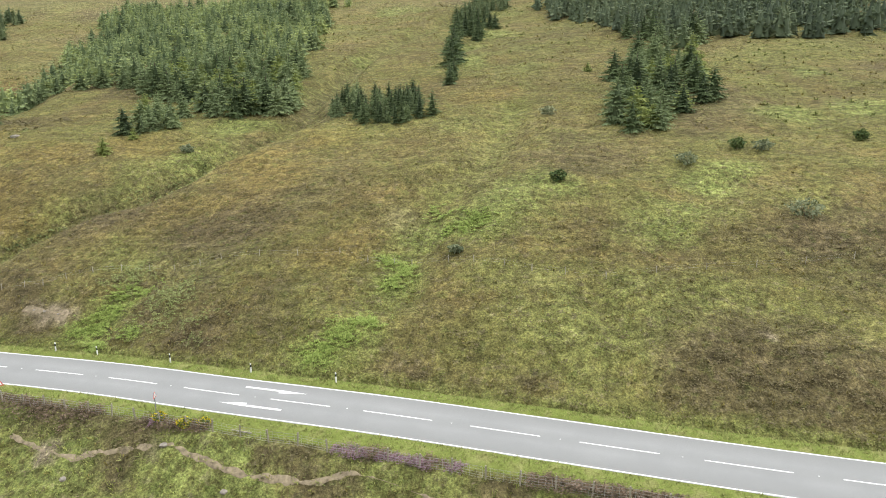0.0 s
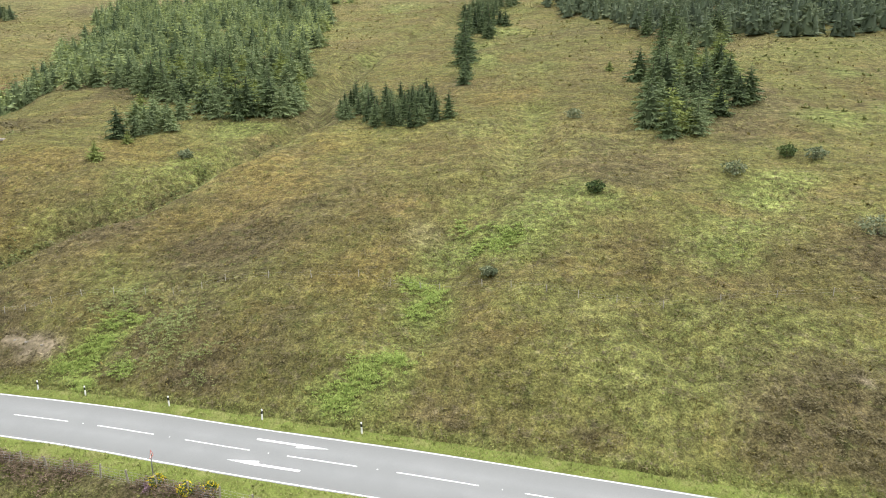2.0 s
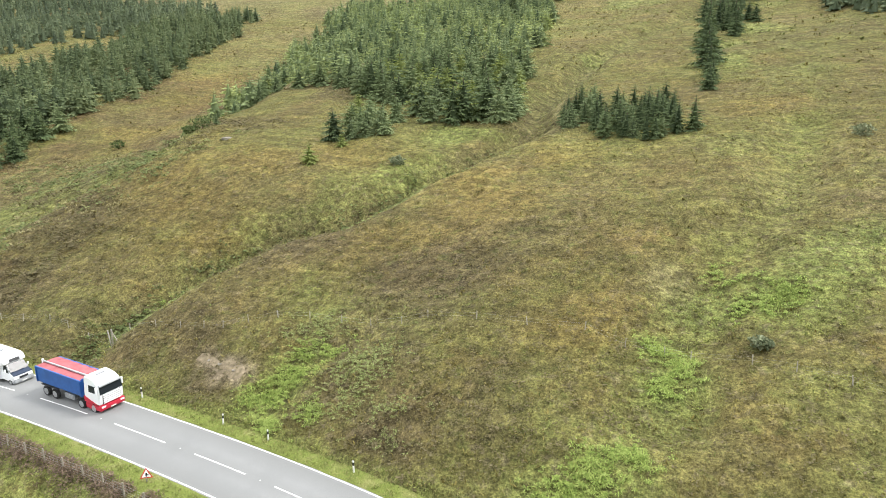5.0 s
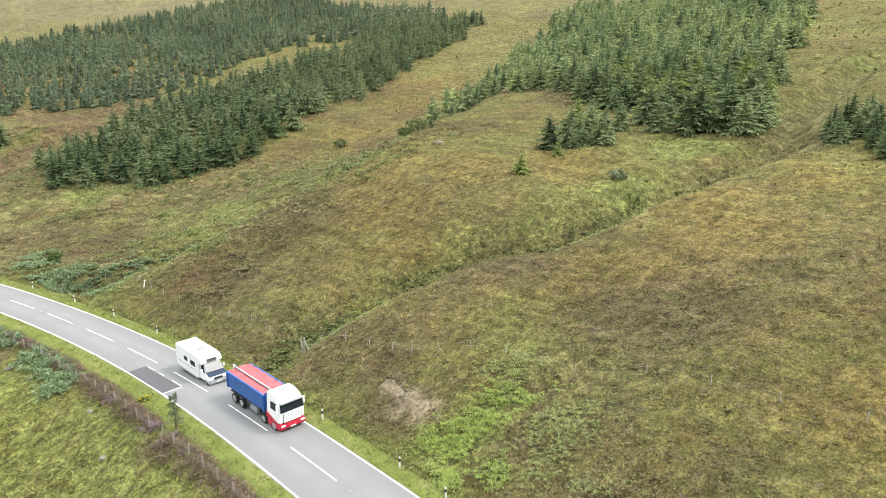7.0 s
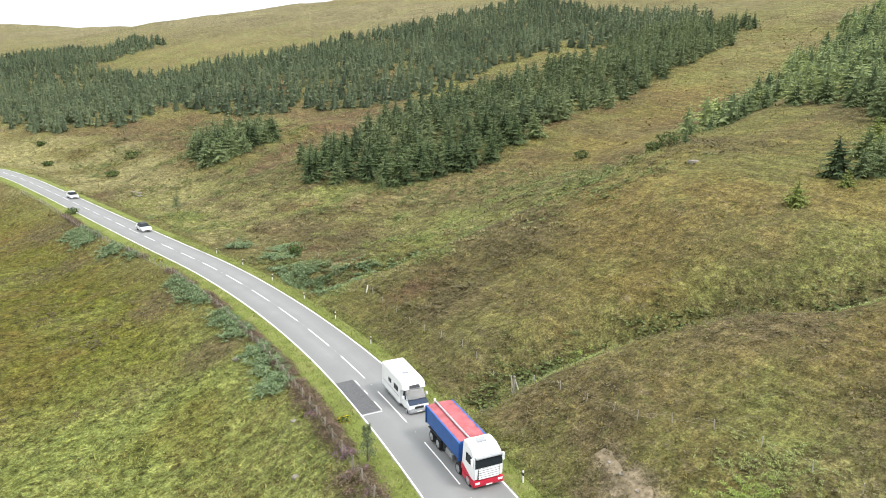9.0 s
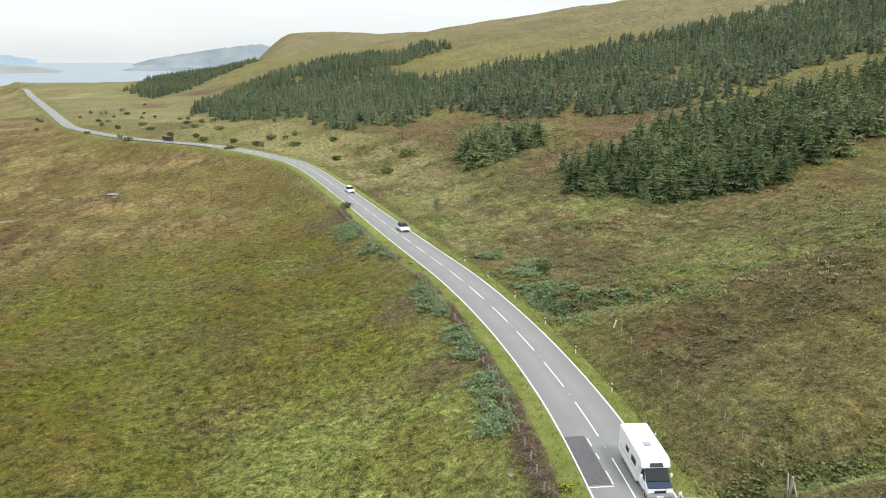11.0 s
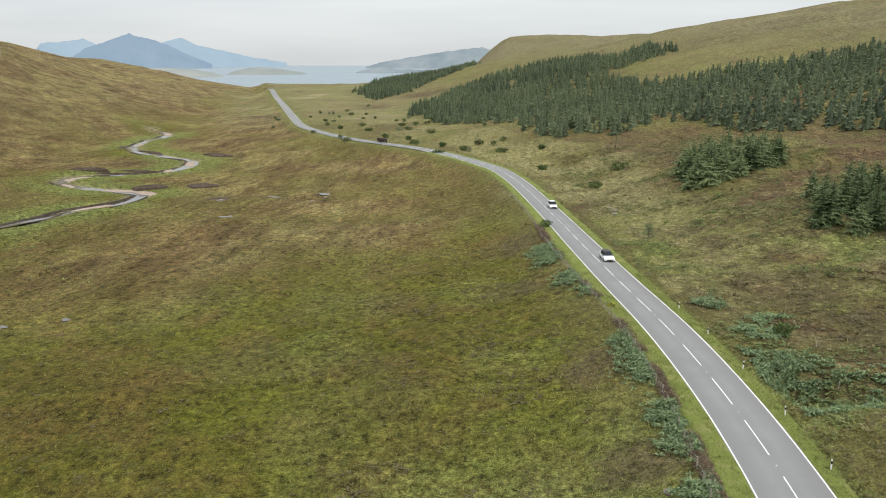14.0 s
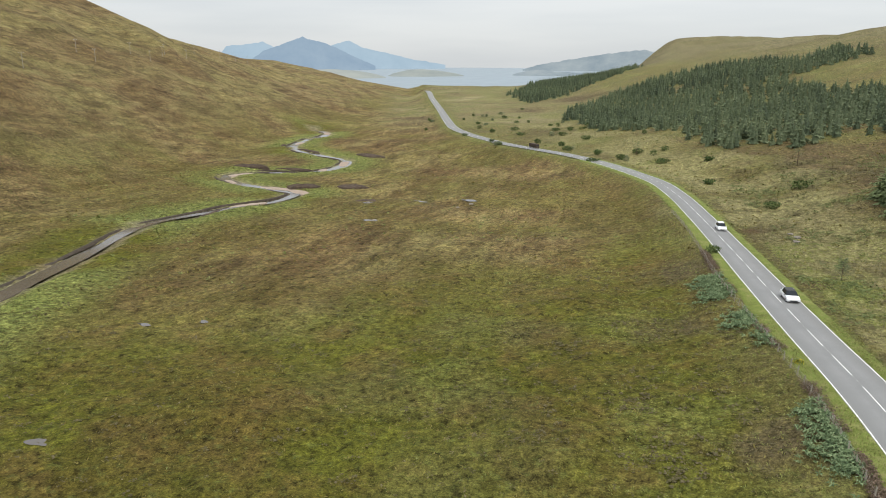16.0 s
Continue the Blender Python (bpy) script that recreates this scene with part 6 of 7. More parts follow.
# gravel bars on the bends and eroded peat banks: place, half length, half width, heading
for x, y, a, b, turn in ((-77.5, 271.5, 6.5, 2.6, 150), (-88, 274.5, 7, 2.0, 165), (-121.5, 303.5, 6.5, 2.8, 75), (-112, 283.0, 6, 1.6, 140), (-96.5, 352, 8, 2.6, 110), (-97, 330.5, 4.5, 1.8, 110), (-171.5, 489, 8, 3.0, 120), (-157, 423, 6, 1.8, 105), (-78.5, 240, 6, 1.5, 60)):
    bm = bmesh.new()
    rim = [bm.verts.new((math.cos(q) * a * (1 + 0.15 * math.sin(3 * q + x)), math.sin(q) * b * (1 + 0.25 * math.cos(2 * q + y)), 0.02)) for q in np.linspace(0, 6.283, 20, endpoint=False)]
    low = [bm.verts.new((v.co.x * 1.12, v.co.y * 1.25, -0.5)) for v in rim]
    top = bm.verts.new((0, 0, 0.22))
    for k in range(20):
        bm.faces.new((rim[k], rim[(k + 1) % 20], top))
        bm.faces.new((low[k], low[(k + 1) % 20], rim[(k + 1) % 20], rim[k]))
    bar = part("gravel_bar", bm, M_GRAVEL)
    bar.matrix_basis = pose(x, y, river_level(x, y) + 0.06, 0, 0, turn)
    tagged(bar, "pinkish gravel bar at a bend of the burn", "gravel bar", "gravel bars", "structure")
for x, y, a, b, h, turn in ((-124, 318.5, 9, 2.2, 1.5, 5), (-79, 277.5, 6.5, 2.4, 1.4, 25), (-62, 283, 6, 3.0, 1.2, 10), (-108, 323, 9, 1.2, 0.8, 5), (-134, 390.5, 12, 1.6, 0.9, 150), (-95, 380, 10, 3.0, 1.3, 160), (-158, 405, 7, 1.3, 0.9, 110), (-81, 222, 10, 1.1, 0.6, 95), (-47, 262, 4, 2.0, 0.5, 20)):
    bm = bmesh.new()
    rows = []
    for i, q in enumerate((1.0, 0.85, 0.55, 0.2)):
        rows.append([bm.verts.new((math.cos(w) * a * q * (1 + 0.2 * math.sin(3 * w + y)), math.sin(w) * b * q * (1 + 0.3 * math.cos(4 * w + x)), (-0.4, 0.45, 0.9, 1.0)[i] * h + 0.25 * h * noise.noise(Vector((w * 2, q * 3, x))))) for w in np.linspace(0, 6.283, 22, endpoint=False)])
    for r0, r1 in zip(rows[:-1], rows[1:]):
        for k in range(22):
            bm.faces.new((r0[k], r0[(k + 1) % 22], r1[(k + 1) % 22], r1[k]))
    bm.faces.new(rows[-1])
    bank = part("peat_bank", bm, M_PEAT)
    bank.matrix_basis = pose(x, y, float(cover_height(np.array([x]), np.array([y]))[0]) - 0.1, 0, 0, turn)
    tagged(bank, "dark eroded peat bank beside the burn", "peat bank", "peat banks", "structure")

for x, y, r in ((-14.6, 273, 2.6), (-30, 265, 2.2), (-45, 257, 1.6), (-31.7, 227.5, 1.9), (-31.5, 135, 1.1), (-15.4, 100, 1.2), (-24, 140, 0.8)):
    bm = bmesh.new()
    vs = [bm.verts.new((math.cos(a) * r * (1 + 0.35 * math.sin(a * 3 + x)), math.sin(a) * r * 0.7 * (1 + 0.3 * math.cos(a * 2 + y)), 0)) for a in np.linspace(0, 6.283, 22, endpoint=False)]
    bm.faces.new(vs)
    pd = part("pool", bm, M_BURN)
    hs = cover_height(x + r * np.cos(np.linspace(0, 6.28, 9)), y + r * 0.7 * np.sin(np.linspace(0, 6.28, 9)))
    pd.matrix_basis = pose(x, y, float(np.mean(hs)) + 0.05)
    tagged(pd, "small dark pool in the bog", "pool", "bog pools", "structure")


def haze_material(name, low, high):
    """Far land seen through miles of air: a plain backdrop that glows in its painted haze colour."""
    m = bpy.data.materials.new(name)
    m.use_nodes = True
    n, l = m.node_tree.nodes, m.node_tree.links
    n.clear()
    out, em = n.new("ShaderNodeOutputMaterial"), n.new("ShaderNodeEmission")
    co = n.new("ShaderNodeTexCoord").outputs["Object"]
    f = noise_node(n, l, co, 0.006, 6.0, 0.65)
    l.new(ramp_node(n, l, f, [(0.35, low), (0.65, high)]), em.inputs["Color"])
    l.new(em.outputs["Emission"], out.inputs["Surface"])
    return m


def ridge(name, outline, dist, mat, label, foot=-60):
    """A far range: its skyline as bearing and height in degrees seen from the valley, with body behind it."""
    b = np.array([p[0] for p in outline])
    e = np.array([p[1] for p in outline])
    bb = np.linspace(b[0], b[-1], 140)
    ee = np.interp(bb, b, e) + (0.07 if max(e) > 0.3 else 0.02) * gauss_noise(bb * 40, bb * 0, 14, 95, 4)
    ee[0], ee[-1] = e[0], e[-1]
    rows = []
    for q, depth in ((0.0, -160), (0.55, -80), (1.0, 0), (0.3, 180)):
        dd = dist + depth
        x, y = 43.7 + dd * np.sin(np.radians(bb)), 42.5 + dd * np.cos(np.radians(bb))
        top = 28 + dist * np.tan(np.radians(ee))
        rows.append(np.stack([x, y, foot + (top - foot) * q], 1))
    m = len(bb)
    f_ = np.concatenate([np.stack([np.arange(m - 1) + k * m, np.arange(m - 1) + k * m + 1, np.arange(m - 1) + (k + 1) * m + 1, np.arange(m - 1) + (k + 1) * m], 1) for k in range(3)])
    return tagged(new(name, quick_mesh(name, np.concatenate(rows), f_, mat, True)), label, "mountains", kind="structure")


# haze tints, emitted by the ranges rather than lit
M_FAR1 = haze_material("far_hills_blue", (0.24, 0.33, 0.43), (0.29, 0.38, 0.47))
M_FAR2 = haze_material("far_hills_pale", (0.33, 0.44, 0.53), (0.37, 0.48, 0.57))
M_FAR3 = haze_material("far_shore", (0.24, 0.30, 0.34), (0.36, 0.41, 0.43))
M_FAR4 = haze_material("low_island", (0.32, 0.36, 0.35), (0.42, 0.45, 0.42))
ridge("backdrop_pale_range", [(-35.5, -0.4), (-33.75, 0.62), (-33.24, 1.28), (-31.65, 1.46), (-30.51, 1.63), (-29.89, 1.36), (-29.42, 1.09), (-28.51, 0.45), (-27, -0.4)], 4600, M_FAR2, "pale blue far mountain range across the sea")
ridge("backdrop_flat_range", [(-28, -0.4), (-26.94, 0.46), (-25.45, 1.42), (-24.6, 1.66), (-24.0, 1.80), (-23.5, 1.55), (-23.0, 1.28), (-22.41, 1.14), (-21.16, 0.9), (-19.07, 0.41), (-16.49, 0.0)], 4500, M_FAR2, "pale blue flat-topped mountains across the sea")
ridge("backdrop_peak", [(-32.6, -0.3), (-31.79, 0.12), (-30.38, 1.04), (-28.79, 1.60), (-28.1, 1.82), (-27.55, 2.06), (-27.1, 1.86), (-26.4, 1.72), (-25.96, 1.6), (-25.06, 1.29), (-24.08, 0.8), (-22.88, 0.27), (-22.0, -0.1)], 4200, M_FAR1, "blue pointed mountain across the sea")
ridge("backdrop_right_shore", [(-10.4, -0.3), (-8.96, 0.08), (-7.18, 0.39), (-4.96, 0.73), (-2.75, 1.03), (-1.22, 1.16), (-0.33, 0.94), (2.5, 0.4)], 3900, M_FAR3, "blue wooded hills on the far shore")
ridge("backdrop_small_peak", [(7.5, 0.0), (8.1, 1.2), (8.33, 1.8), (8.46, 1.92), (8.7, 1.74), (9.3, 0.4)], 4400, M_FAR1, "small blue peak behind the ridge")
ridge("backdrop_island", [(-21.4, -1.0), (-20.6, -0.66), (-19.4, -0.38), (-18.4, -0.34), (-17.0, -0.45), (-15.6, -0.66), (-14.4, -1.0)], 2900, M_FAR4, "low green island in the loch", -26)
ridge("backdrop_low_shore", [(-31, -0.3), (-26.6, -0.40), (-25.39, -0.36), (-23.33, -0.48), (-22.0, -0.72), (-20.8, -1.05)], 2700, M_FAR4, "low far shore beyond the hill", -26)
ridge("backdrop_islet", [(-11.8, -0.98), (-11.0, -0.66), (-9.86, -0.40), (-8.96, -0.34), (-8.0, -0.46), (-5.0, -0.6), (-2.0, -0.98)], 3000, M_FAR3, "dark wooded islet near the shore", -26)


# ---- vehicles ----
M_GLASS = plain("dark_glass", (0.02, 0.025, 0.03), 0.12, vary=0.1, spec=0.14)
M_TYRE = plain("tyre_rubber", (0.025, 0.025, 0.026), 0.85, vary=0.2)
M_RIM = plain("wheel_metal", (0.45, 0.46, 0.47), 0.35, 0.7, vary=0.15)
M_CAR_WHITE = plain("white_car_paint", (0.80, 0.815, 0.83), 0.25, vary=0.04, spec=0.5)
M_TRUCK_BLUE = plain("blue_tipper_paint", (0.025, 0.10, 0.33), 0.4, vary=0.18, scale=2.0)
M_TRUCK_RED = plain("red_truck_paint", (0.50, 0.025, 0.05), 0.35, vary=0.1)
M_SHEET = plain("red_load_sheet", (0.36, 0.10, 0.11), 0.8, vary=0.25, scale=1.5, bump=0.4)
M_DARK = plain("dark_plastic", (0.035, 0.035, 0.038), 0.6, vary=0.2)
M_GREY = plain("grey_plastic", (0.30, 0.31, 0.32), 0.5, vary=0.12)
M_NAVY = plain("navy_paint", (0.020, 0.032, 0.062), 0.3, vary=0.1)
M_LAMP = plain("headlamp_glass", (0.75, 0.77, 0.78), 0.1, vary=0.05)
M_PLATE = plain("plate_white", (0.75, 0.75, 0.70), 0.4)


def shell(profile_pts, half, belt=None, roof_half=None, bevel=0.05):
    """A body from its side outline (y forward, z up), drawn in above the belt line."""
    bm = bmesh.new()
    top = max(z for _, z in profile_pts)

    def hx(z):
        if belt is None or z <= belt:
            return half
        return half + (roof_half - half) * (z - belt) / (top - belt)
    L = [bm.verts.new((-hx(z), y, z)) for y, z in profile_pts]
    R = [bm.verts.new((hx(z), y, z)) for y, z in profile_pts]
    bm.faces.new(L)
    bm.faces.new(R[::-1])
    for i in range(len(L)):
        j = (i + 1) % len(L)
        bm.faces.new((L[i], R[i], R[j], L[j]))
    bmesh.ops.recalc_face_normals(bm, faces=bm.faces)
    if bevel:
        bmesh.ops.bevel(bm, geom=list(bm.edges), offset=bevel, segments=2, affect="EDGES", clamp_overlap=True)
    return bm


def panel(pts, thick, axis_out):
    """A thin plate through given corners, lying proud along axis_out."""
    bm = bmesh.new()
    o = Vector(axis_out).normalized() * thick
    a = [bm.verts.new(Vector(p)) for p in pts]
    b = [bm.verts.new(Vector(p) + o) for p in pts]
    bm.faces.new(a)
    bm.faces.new(b[::-1])
    for i in range(len(a)):
        j = (i + 1) % len(a)
        bm.faces.new((a[i], b[i], b[j], a[j]))
    bmesh.ops.recalc_face_normals(bm, faces=bm.faces)
    return bm


def boxes(*dims, bevel=0.02):
    bm = bmesh.new()
    for d in dims:
        box(bm, *d, bevel=bevel)
    return bm


def wheel(parent, x, y, r, w):
    bm = bmesh.new()
    rot = Matrix.Translation((x, y, r)) @ Matrix.Rotation(math.pi / 2, 4, "Y")
    bmesh.ops.create_cone(bm, cap_ends=True, segments=24, radius1=r, radius2=r, depth=w, matrix=rot)
    bmesh.ops.bevel(bm, geom=[e for e in bm.edges if e.calc_face_angle(0) > 1.0], offset=r * 0.1, segments=2, affect="EDGES")
    tyre = part("wheel", bm, M_TYRE, parent)
    sx = 1 if x > 0 else -1
    bm = bmesh.new()
    bmesh.ops.create_cone(bm, cap_ends=True, segments=20, radius1=r * 0.62, radius2=r * 0.62, depth=0.03, matrix=Matrix.Translation((x + sx * w / 2, y, r)) @ Matrix.Rotation(math.pi / 2, 4, "Y"))
    bmesh.ops.create_cone(bm, cap_ends=True, segments=12, radius1=r * 0.22, radius2=r * 0.16, depth=0.08, matrix=Matrix.Translation((x + sx * (w / 2 + 0.02), y, r)) @ Matrix.Rotation(math.pi / 2, 4, "Y"))
    part("rim", bm, M_RIM, tyre)


def on_lane(ob, y, off=1.62, size=1.0):
    """Sets a vehicle on the hill-side lane, facing back along the valley."""
    p, h = road_point(s_at(y), off)
    ob.matrix_basis = Matrix.Translation(p) @ pose(0, 0, 0, 0, 0, h + 180) @ Matrix.Scale(size, 4)


def tipper_lorry():
    t = new("tipper_lorry")
    # cab: front at y = 4.7
    part("cab", shell([(2.55, 0.95), (4.65, 0.95), (4.74, 1.9), (4.62, 2.75), (4.42, 3.0), (3.9, 3.32), (3.2, 3.45), (2.7, 3.4), (2.55, 3.2)], 1.24, 2.3, 1.06, 0.09), M_CAR_WHITE, t)
    part("bumper", shell([(2.7, 0.38), (4.72, 0.38), (4.8, 0.6), (4.78, 0.93), (2.7, 0.93)], 1.25, bevel=0.05), M_TRUCK_RED, t, "red bumper and sill")
    part("windscreen", panel([(-1.13, 4.75, 1.98), (1.13, 4.75, 1.98), (1.08, 4.63, 2.74), (-1.08, 4.63, 2.74)], 0.03, (0, 1, 0.2)), M_GLASS, t)
    part("visor", boxes((-1.08, 1.08, 4.5, 4.84, 2.74, 2.84)), M_GREY, t)
    for sx in (-1, 1):
        part("side_window", panel([(sx * 1.235, 4.35, 2.05), (sx * 1.235, 3.35, 2.05), (sx * 1.185, 3.35, 2.7), (sx * 1.185, 4.25, 2.7)], 0.02, (sx, 0, 0.1)), M_GLASS, t)
        part("mirror", boxes((sx * 1.32 - 0.07, sx * 1.32 + 0.07, 4.45, 4.6, 2.1, 2.75)), M_CAR_WHITE, t)
        part("headlight", boxes((sx * 0.95 - 0.2, sx * 0.95 + 0.2, 4.76, 4.83, 0.68, 0.86)), M_LAMP, t)
        part("step", boxes((sx * 1.2 - 0.06, sx * 1.2 + 0.06, 3.0, 3.5, 0.4, 0.85)), M_TRUCK_RED, t)
        part("mudguard", boxes((sx * 1.12 - 0.14, sx * 1.12 + 0.14, -3.9, -1.3, 1.05, 1.12)), M_DARK, t)
        part("tank", boxes((sx * 1.0 - 0.25, sx * 1.0 + 0.2, -0.5, 0.9, 0.5, 1.0), bevel=0.08), M_RIM, t)
    for k in range(5):
        z = 1.04 + 0.18 * k
        part("grille_slat", boxes((-0.85, 0.85, 4.70, 4.79, z, z + 0.13)), M_CAR_WHITE, t)
    part("grille", boxes((-0.9, 0.9, 4.66, 4.735, 1.0, 1.9), bevel=0.01), M_DARK, t)
    for sx in (-1, 1):
        part("side_stripe", panel([(sx * 1.245, 2.6, 0.97), (sx * 1.245, 4.5, 0.97), (sx * 1.245, 2.6, 1.55)], 0.012, (sx, 0, 0)), M_TRUCK_RED, t, "red stripe on the cab side")
    part("number_plate", boxes((-0.26, 0.26, 4.8, 4.83, 0.48, 0.6), bevel=0.005), M_PLATE, t)
    part("roof_hatch", boxes((-0.4, 0.4, 3.0, 3.6, 3.36, 3.46)), M_GREY, t)
    part("chassis", boxes((-0.45, 0.45, -4.3, 3.6, 0.75, 1.1)), M_DARK, t)
    # tipping body, open box with ribs
    bm = boxes((-1.24, -1.16, -4.4, 2.3, 1.3, 2.75), (1.16, 1.24, -4.4, 2.3, 1.3, 2.75), (-1.16, 1.16, 2.22, 2.3, 1.3, 2.95), (-1.16, 1.16, -4.4, -4.32, 1.3, 2.75), (-1.16, 1.16, -4.32, 2.22, 1.22, 1.34))
    body = part("tipping_body", bm, M_TRUCK_BLUE, t, "blue steel tipping body")
    for sx in (-1, 1):
        part("top_rail", boxes((sx * 1.2 - 0.08, sx * 1.2 + 0.08, -4.42, 2.32, 2.7, 2.82)), M_TRUCK_BLUE, body)
        for y in (-4.3, 2.2):
            part("rib", boxes((sx * 1.27 - 0.05, sx * 1.27 + 0.05, y - 0.08, y + 0.08, 1.25, 2.75)), M_TRUCK_BLUE, body)
    bm = bmesh.new()
    vs = [[bm.verts.new((x, y, 2.78 + 0.10 * math.cos(x * 1.2) + 0.02 * math.sin(y * 5 + x * 3))) for x in np.linspace(-1.2, 1.2, 9)] for y in np.linspace(-4.35, 2.25, 24)]
    for a, b in zip(vs[:-1], vs[1:]):
        for i in range(8):
            bm.faces.new((a[i], a[i + 1], b[i + 1], b[i]))
    part("load_sheet", bm, M_SHEET, t, "faded red sheet over the load")
    bm = bmesh.new()
    bmesh.ops.create_cone(bm, cap_ends=True, segments=12, radius1=0.09, radius2=0.09, depth=6.7, matrix=Matrix.Translation((0.35, -1.05, 2.98)) @ Matrix.Rotation(math.pi / 2, 4, "X"))
    part("roller", bm, M_RIM, t, "grey roller of the load sheet")
    part("rear_post", boxes((0.3, 0.5, -4.5, -4.4, 2.6, 3.2)), M_CAR_WHITE, t)
    for y in (3.75, 2.0, -1.9, -3.2):
        for sx in (-1, 1):
            wheel(t, sx * 1.08, y, 0.5, 0.32)
    return tagged(t, "white-cabbed lorry with a blue tipping body and red sheet", "lorry")


lorry = tipper_lorry()
on_lane(lorry, 56.2, 1.62, 0.93)


def motorhome():
    v = new("motorhome")
    part("body", shell([(-3.6, 0.42), (1.35, 0.42), (1.5, 1.9), (2.35, 2.25), (2.1, 2.75), (1.6, 2.92), (-3.45, 2.95), (-3.6, 2.8)], 1.15, bevel=0.07), M_CAR_WHITE, v)
    part("cab", shell([(1.3, 0.45), (3.35, 0.42), (3.48, 0.75), (3.4, 1.15), (2.75, 1.38), (1.9, 2.2), (1.3, 2.2)], 1.0, 1.35, 0.86, 0.06), M_CAR_WHITE, v)
    part("bonnet", panel([(-0.97, 3.42, 1.14), (0.97, 3.42, 1.14), (0.93, 2.76, 1.40), (-0.93, 2.76, 1.40)], 0.05, (0, 0.3, 1)), M_NAVY, v, "dark blue bonnet")
    part("windscreen", panel([(-0.94, 2.86, 1.42), (0.94, 2.86, 1.42), (0.88, 2.12, 2.24), (-0.88, 2.12, 2.24)], 0.06, (0, 0.7, 0.7)), M_GLASS, v)
    part("bumper", shell([(3.0, 0.3), (3.5, 0.3), (3.58, 0.5), (3.5, 0.78), (3.0, 0.78)], 1.0, bevel=0.05), M_GREY, v, "grey bumper")
    part("grille", boxes((-0.45, 0.45, 3.46, 3.53, 0.8, 1.0)), M_DARK, v)
    part("number_plate", boxes((-0.26, 0.26, 3.56, 3.59, 0.45, 0.56), bevel=0.005), M_PLATE, v)
    for sx in (-1, 1):
        part("headlight", panel([(sx * 0.95, 3.42, 0.85), (sx * 0.5, 3.49, 0.85), (sx * 0.55, 3.42, 1.1), (sx * 0.95, 3.2, 1.18)], 0.03, (0, 1, 0.2)), M_LAMP, v)
        part("cab_window", panel([(sx * 0.985, 2.7, 1.38), (sx * 0.985, 1.75, 1.38), (sx * 0.88, 1.75, 2.05), (sx * 0.88, 2.1, 2.05)], 0.02, (sx, 0, 0.1)), M_GLASS, v)
        part("side_window", boxes((sx * 1.155 - 0.012, sx * 1.155 + 0.012, -0.2, 0.9, 1.5, 2.05)), M_GLASS, v)
        part("side_window", boxes((sx * 1.155 - 0.012, sx * 1.155 + 0.012, -1.7, -0.9, 1.6, 2.05)), M_GLASS, v)
        part("stripe", boxes((sx * 1.155 - 0.008, sx * 1.155 + 0.008, -3.2, 1.2, 1.12, 1.2), bevel=0.0), M_GREY, v)
        part("mirror", boxes((sx * 1.2 - 0.1, sx * 1.2 + 0.1, 2.35, 2.5, 1.45, 1.8), bevel=0.04), M_CAR_WHITE, v)
        part("cab_panel", panel([(sx * 1.0, 3.3, 0.62), (sx * 1.0, 1.75, 0.62), (sx * 0.985, 1.75, 1.36), (sx * 0.985, 2.75, 1.36), (sx * 1.0, 3.3, 1.1)], 0.02, (sx, 0, 0)), M_NAVY if sx < 0 else M_CAR_WHITE, v)
        part("skirt", boxes((sx * 1.12 - 0.02, sx * 1.12 + 0.02, -3.5, 1.2, 0.3, 0.5)), M_GREY, v)
        wheel(v, sx * 0.92, 2.75, 0.34, 0.22)
        wheel(v, sx * 0.95, -1.9, 0.34, 0.22)
    part("front_window", panel([(-0.55, 2.36, 2.35), (0.55, 2.36, 2.35), (0.5, 2.2, 2.6), (-0.5, 2.2, 2.6)], 0.03, (0, 1, 0.4)), M_DARK, v, "dark strip over the cab")
    part("roof_vent", boxes((-0.3, 0.3, -0.3, 0.2, 2.95, 3.03)), M_GREY, v)
    part("roof_vent", boxes((-0.25, 0.25, -2.4, -1.9, 2.95, 3.03)), M_CAR_WHITE, v)
    return tagged(v, "white motorhome with a dark blue bonnet", "motorhome")


home = motorhome()
on_lane(home, 67.3, 1.6, 0.90)


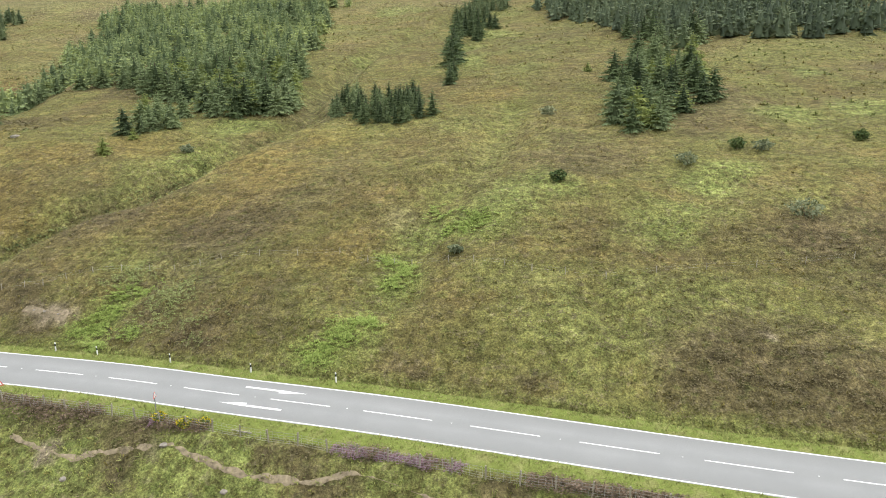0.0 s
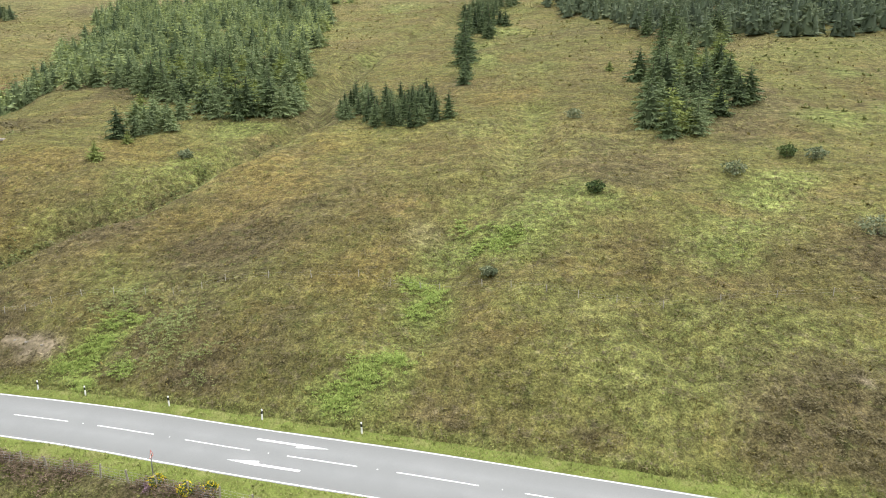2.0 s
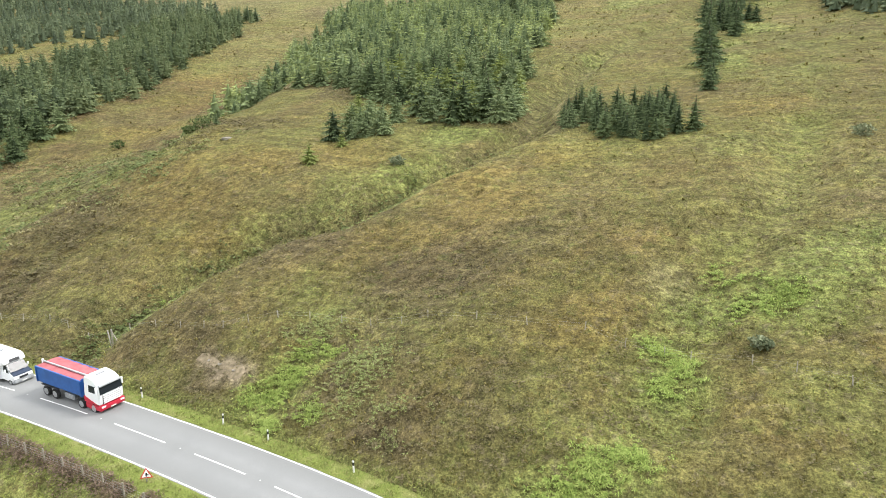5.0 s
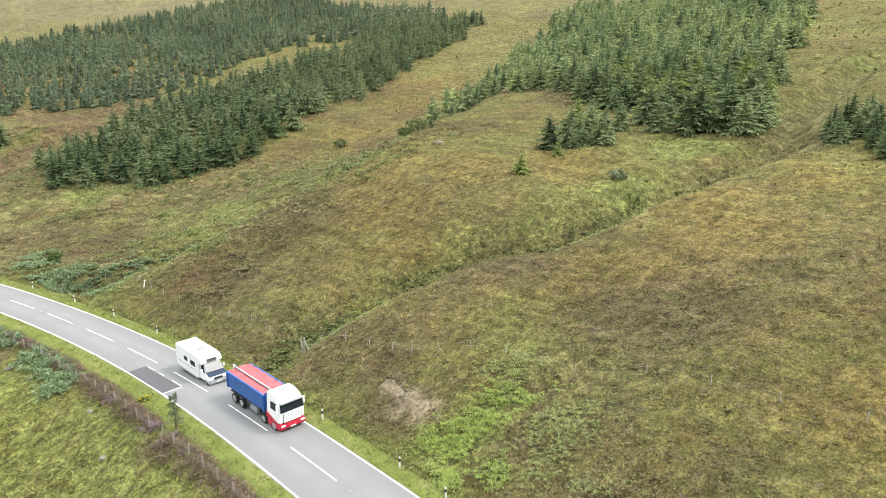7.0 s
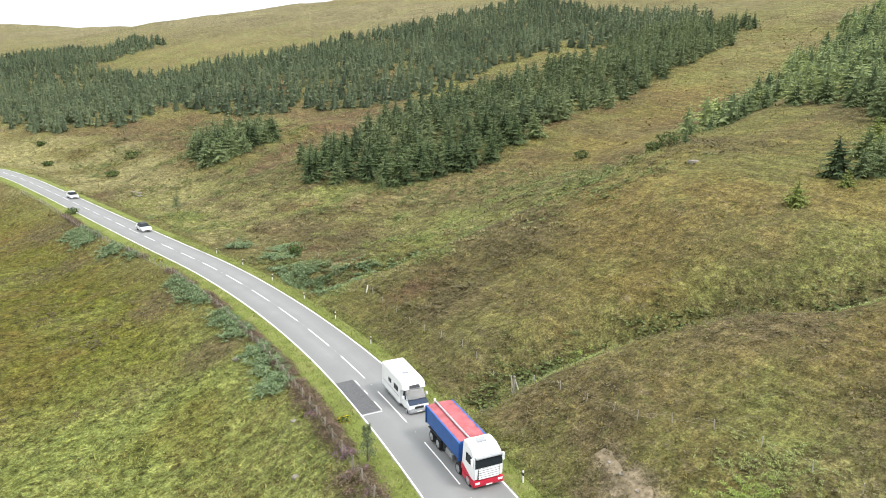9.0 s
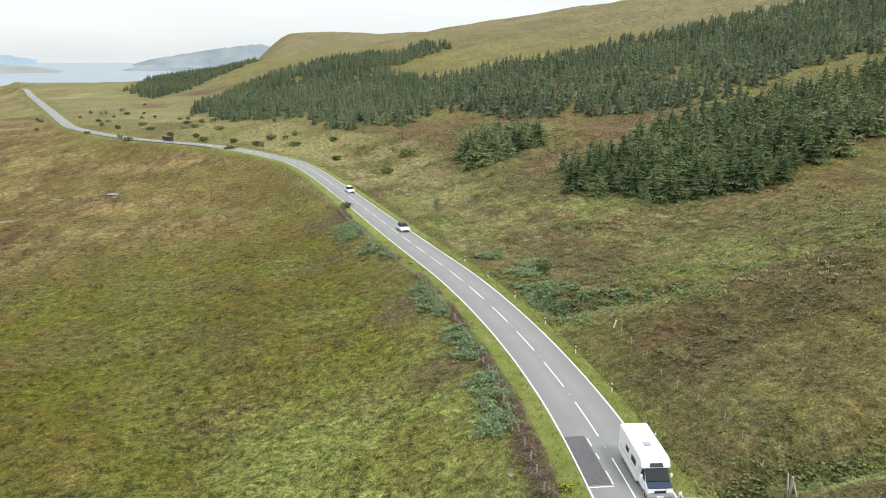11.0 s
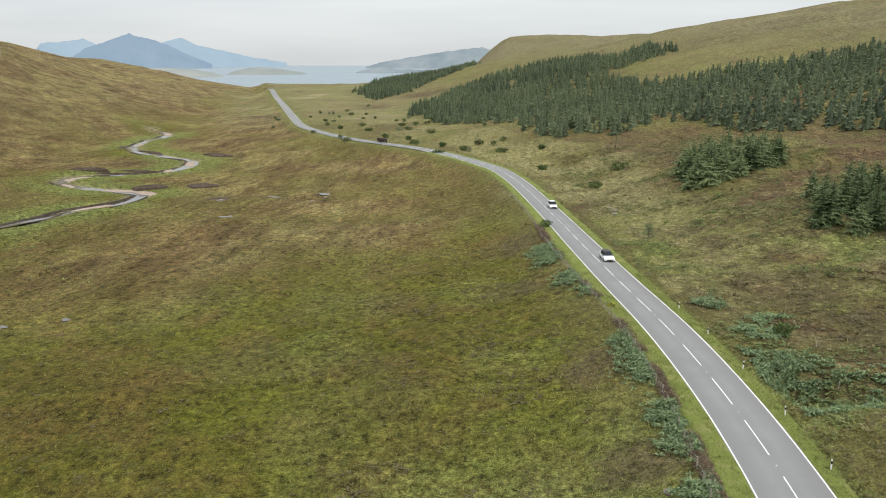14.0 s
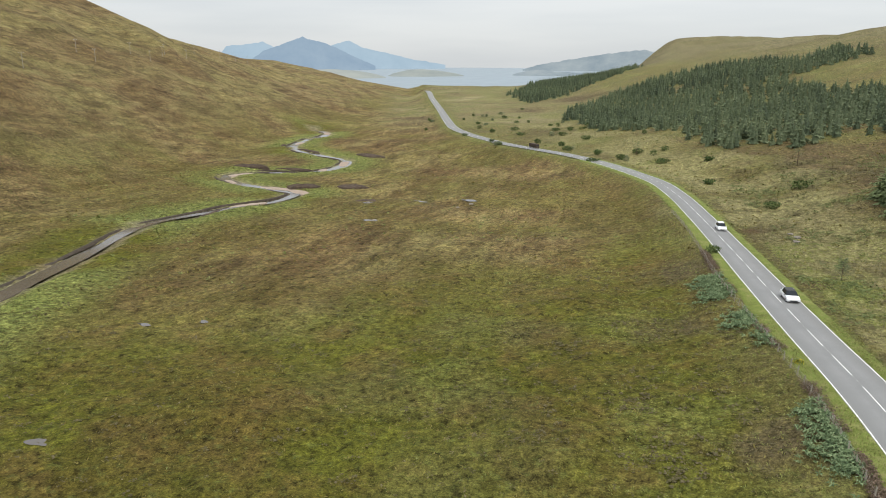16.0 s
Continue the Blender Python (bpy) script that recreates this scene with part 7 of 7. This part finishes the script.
def car(roof_mat, h, length, label):
    c = new("car")
    f_, r = length / 2, -length / 2
    part("body", shell([(r, 0.3), (f_ - 0.1, 0.28), (f_, 0.5), (f_ - 0.05, 0.72), (f_ - 0.9, 0.95), (r + 0.15, 0.98), (r, 0.8)], 0.9, bevel=0.07), M_CAR_WHITE, c)
    part("cabin", shell([(r + 0.1, 0.9), (f_ - 1.0, 0.9), (f_ - 1.75, h - 0.06), (f_ - 2.1, h), (r + 0.75, h - 0.02), (r + 0.2, 1.2)], 0.86, 0.95, 0.62, 0.05), M_GLASS, c, "dark windows")
    part("roof", shell([(f_ - 1.85, h - 0.03), (f_ - 2.2, h + 0.02), (r + 0.7, h + 0.01), (r + 0.55, h - 0.05)], 0.62, bevel=0.02), roof_mat, c)
    for sx in (-1, 1):
        part("pillar", panel([(sx * 0.84, r + 0.35, 0.95), (sx * 0.84, r + 0.75, 0.95), (sx * 0.66, r + 0.95, h - 0.06), (sx * 0.66, r + 0.65, h - 0.06)], 0.04, (sx, 0, 0.3)), M_CAR_WHITE, c)
        part("headlight", panel([(sx * 0.86, f_ - 0.12, 0.62), (sx * 0.5, f_ - 0.02, 0.62), (sx * 0.5, f_ - 0.05, 0.74), (sx * 0.84, f_ - 0.25, 0.78)], 0.03, (sx * 0.3, 1, 0.2)), M_LAMP, c)
        part("mirror", boxes((sx * 1.0 - 0.09, sx * 1.0 + 0.09, f_ - 1.45, f_ - 1.3, 0.92, 1.05), bevel=0.03), roof_mat, c)
        wheel(c, sx * 0.8, f_ - 0.85, 0.32, 0.22)
        wheel(c, sx * 0.8, r + 0.8, 0.32, 0.22)
    part("grille", boxes((-0.5, 0.5, f_ - 0.06, f_ + 0.01, 0.36, 0.52)), M_DARK, c)
    part("number_plate", boxes((-0.26, 0.26, f_ - 0.0, f_ + 0.025, 0.53, 0.63), bevel=0.005), M_PLATE, c)
    return tagged(c, label, "car", "cars on the road")


near_car = car(M_DARK, 1.48, 4.2, "white hatchback with a black roof driving on the road")
on_lane(near_car, 158.5)
far_car = car(M_CAR_WHITE, 1.62, 4.3, "white family car driving on the road")
on_lane(far_car, 213.5)

# dark lorry far down the road
M_BROWN = plain("brown_load", (0.06, 0.042, 0.032), 0.8, vary=0.3)
far_lorry = new("timber_lorry")
part("cab", shell([(2.6, 0.6), (4.4, 0.6), (4.4, 2.0), (4.2, 2.9), (2.6, 2.9)], 1.2, bevel=0.08), M_BROWN, far_lorry)
part("windscreen", panel([(-1.0, 4.4, 1.8), (1.0, 4.4, 1.8), (1.0, 4.25, 2.6), (-1.0, 4.25, 2.6)], 0.03, (0, 1, 0.1)), M_GLASS, far_lorry)
part("load", boxes((-1.2, 1.2, -5.0, 2.3, 1.1, 2.9), bevel=0.15), M_BROWN, far_lorry, "brown timber load")
part("chassis", boxes((-0.5, 0.5, -5.0, 4.0, 0.7, 1.1)), M_DARK, far_lorry)
for y in (3.4, -2.6, -3.9):
    for sx in (-1, 1):
        wheel(far_lorry, sx * 1.05, y, 0.5, 0.32)
on_lane(far_lorry, 387)
far_lorry.scale = (0.75, 0.75, 0.75)
tagged(far_lorry, "dark lorry with a brown load far down the road", "lorry")
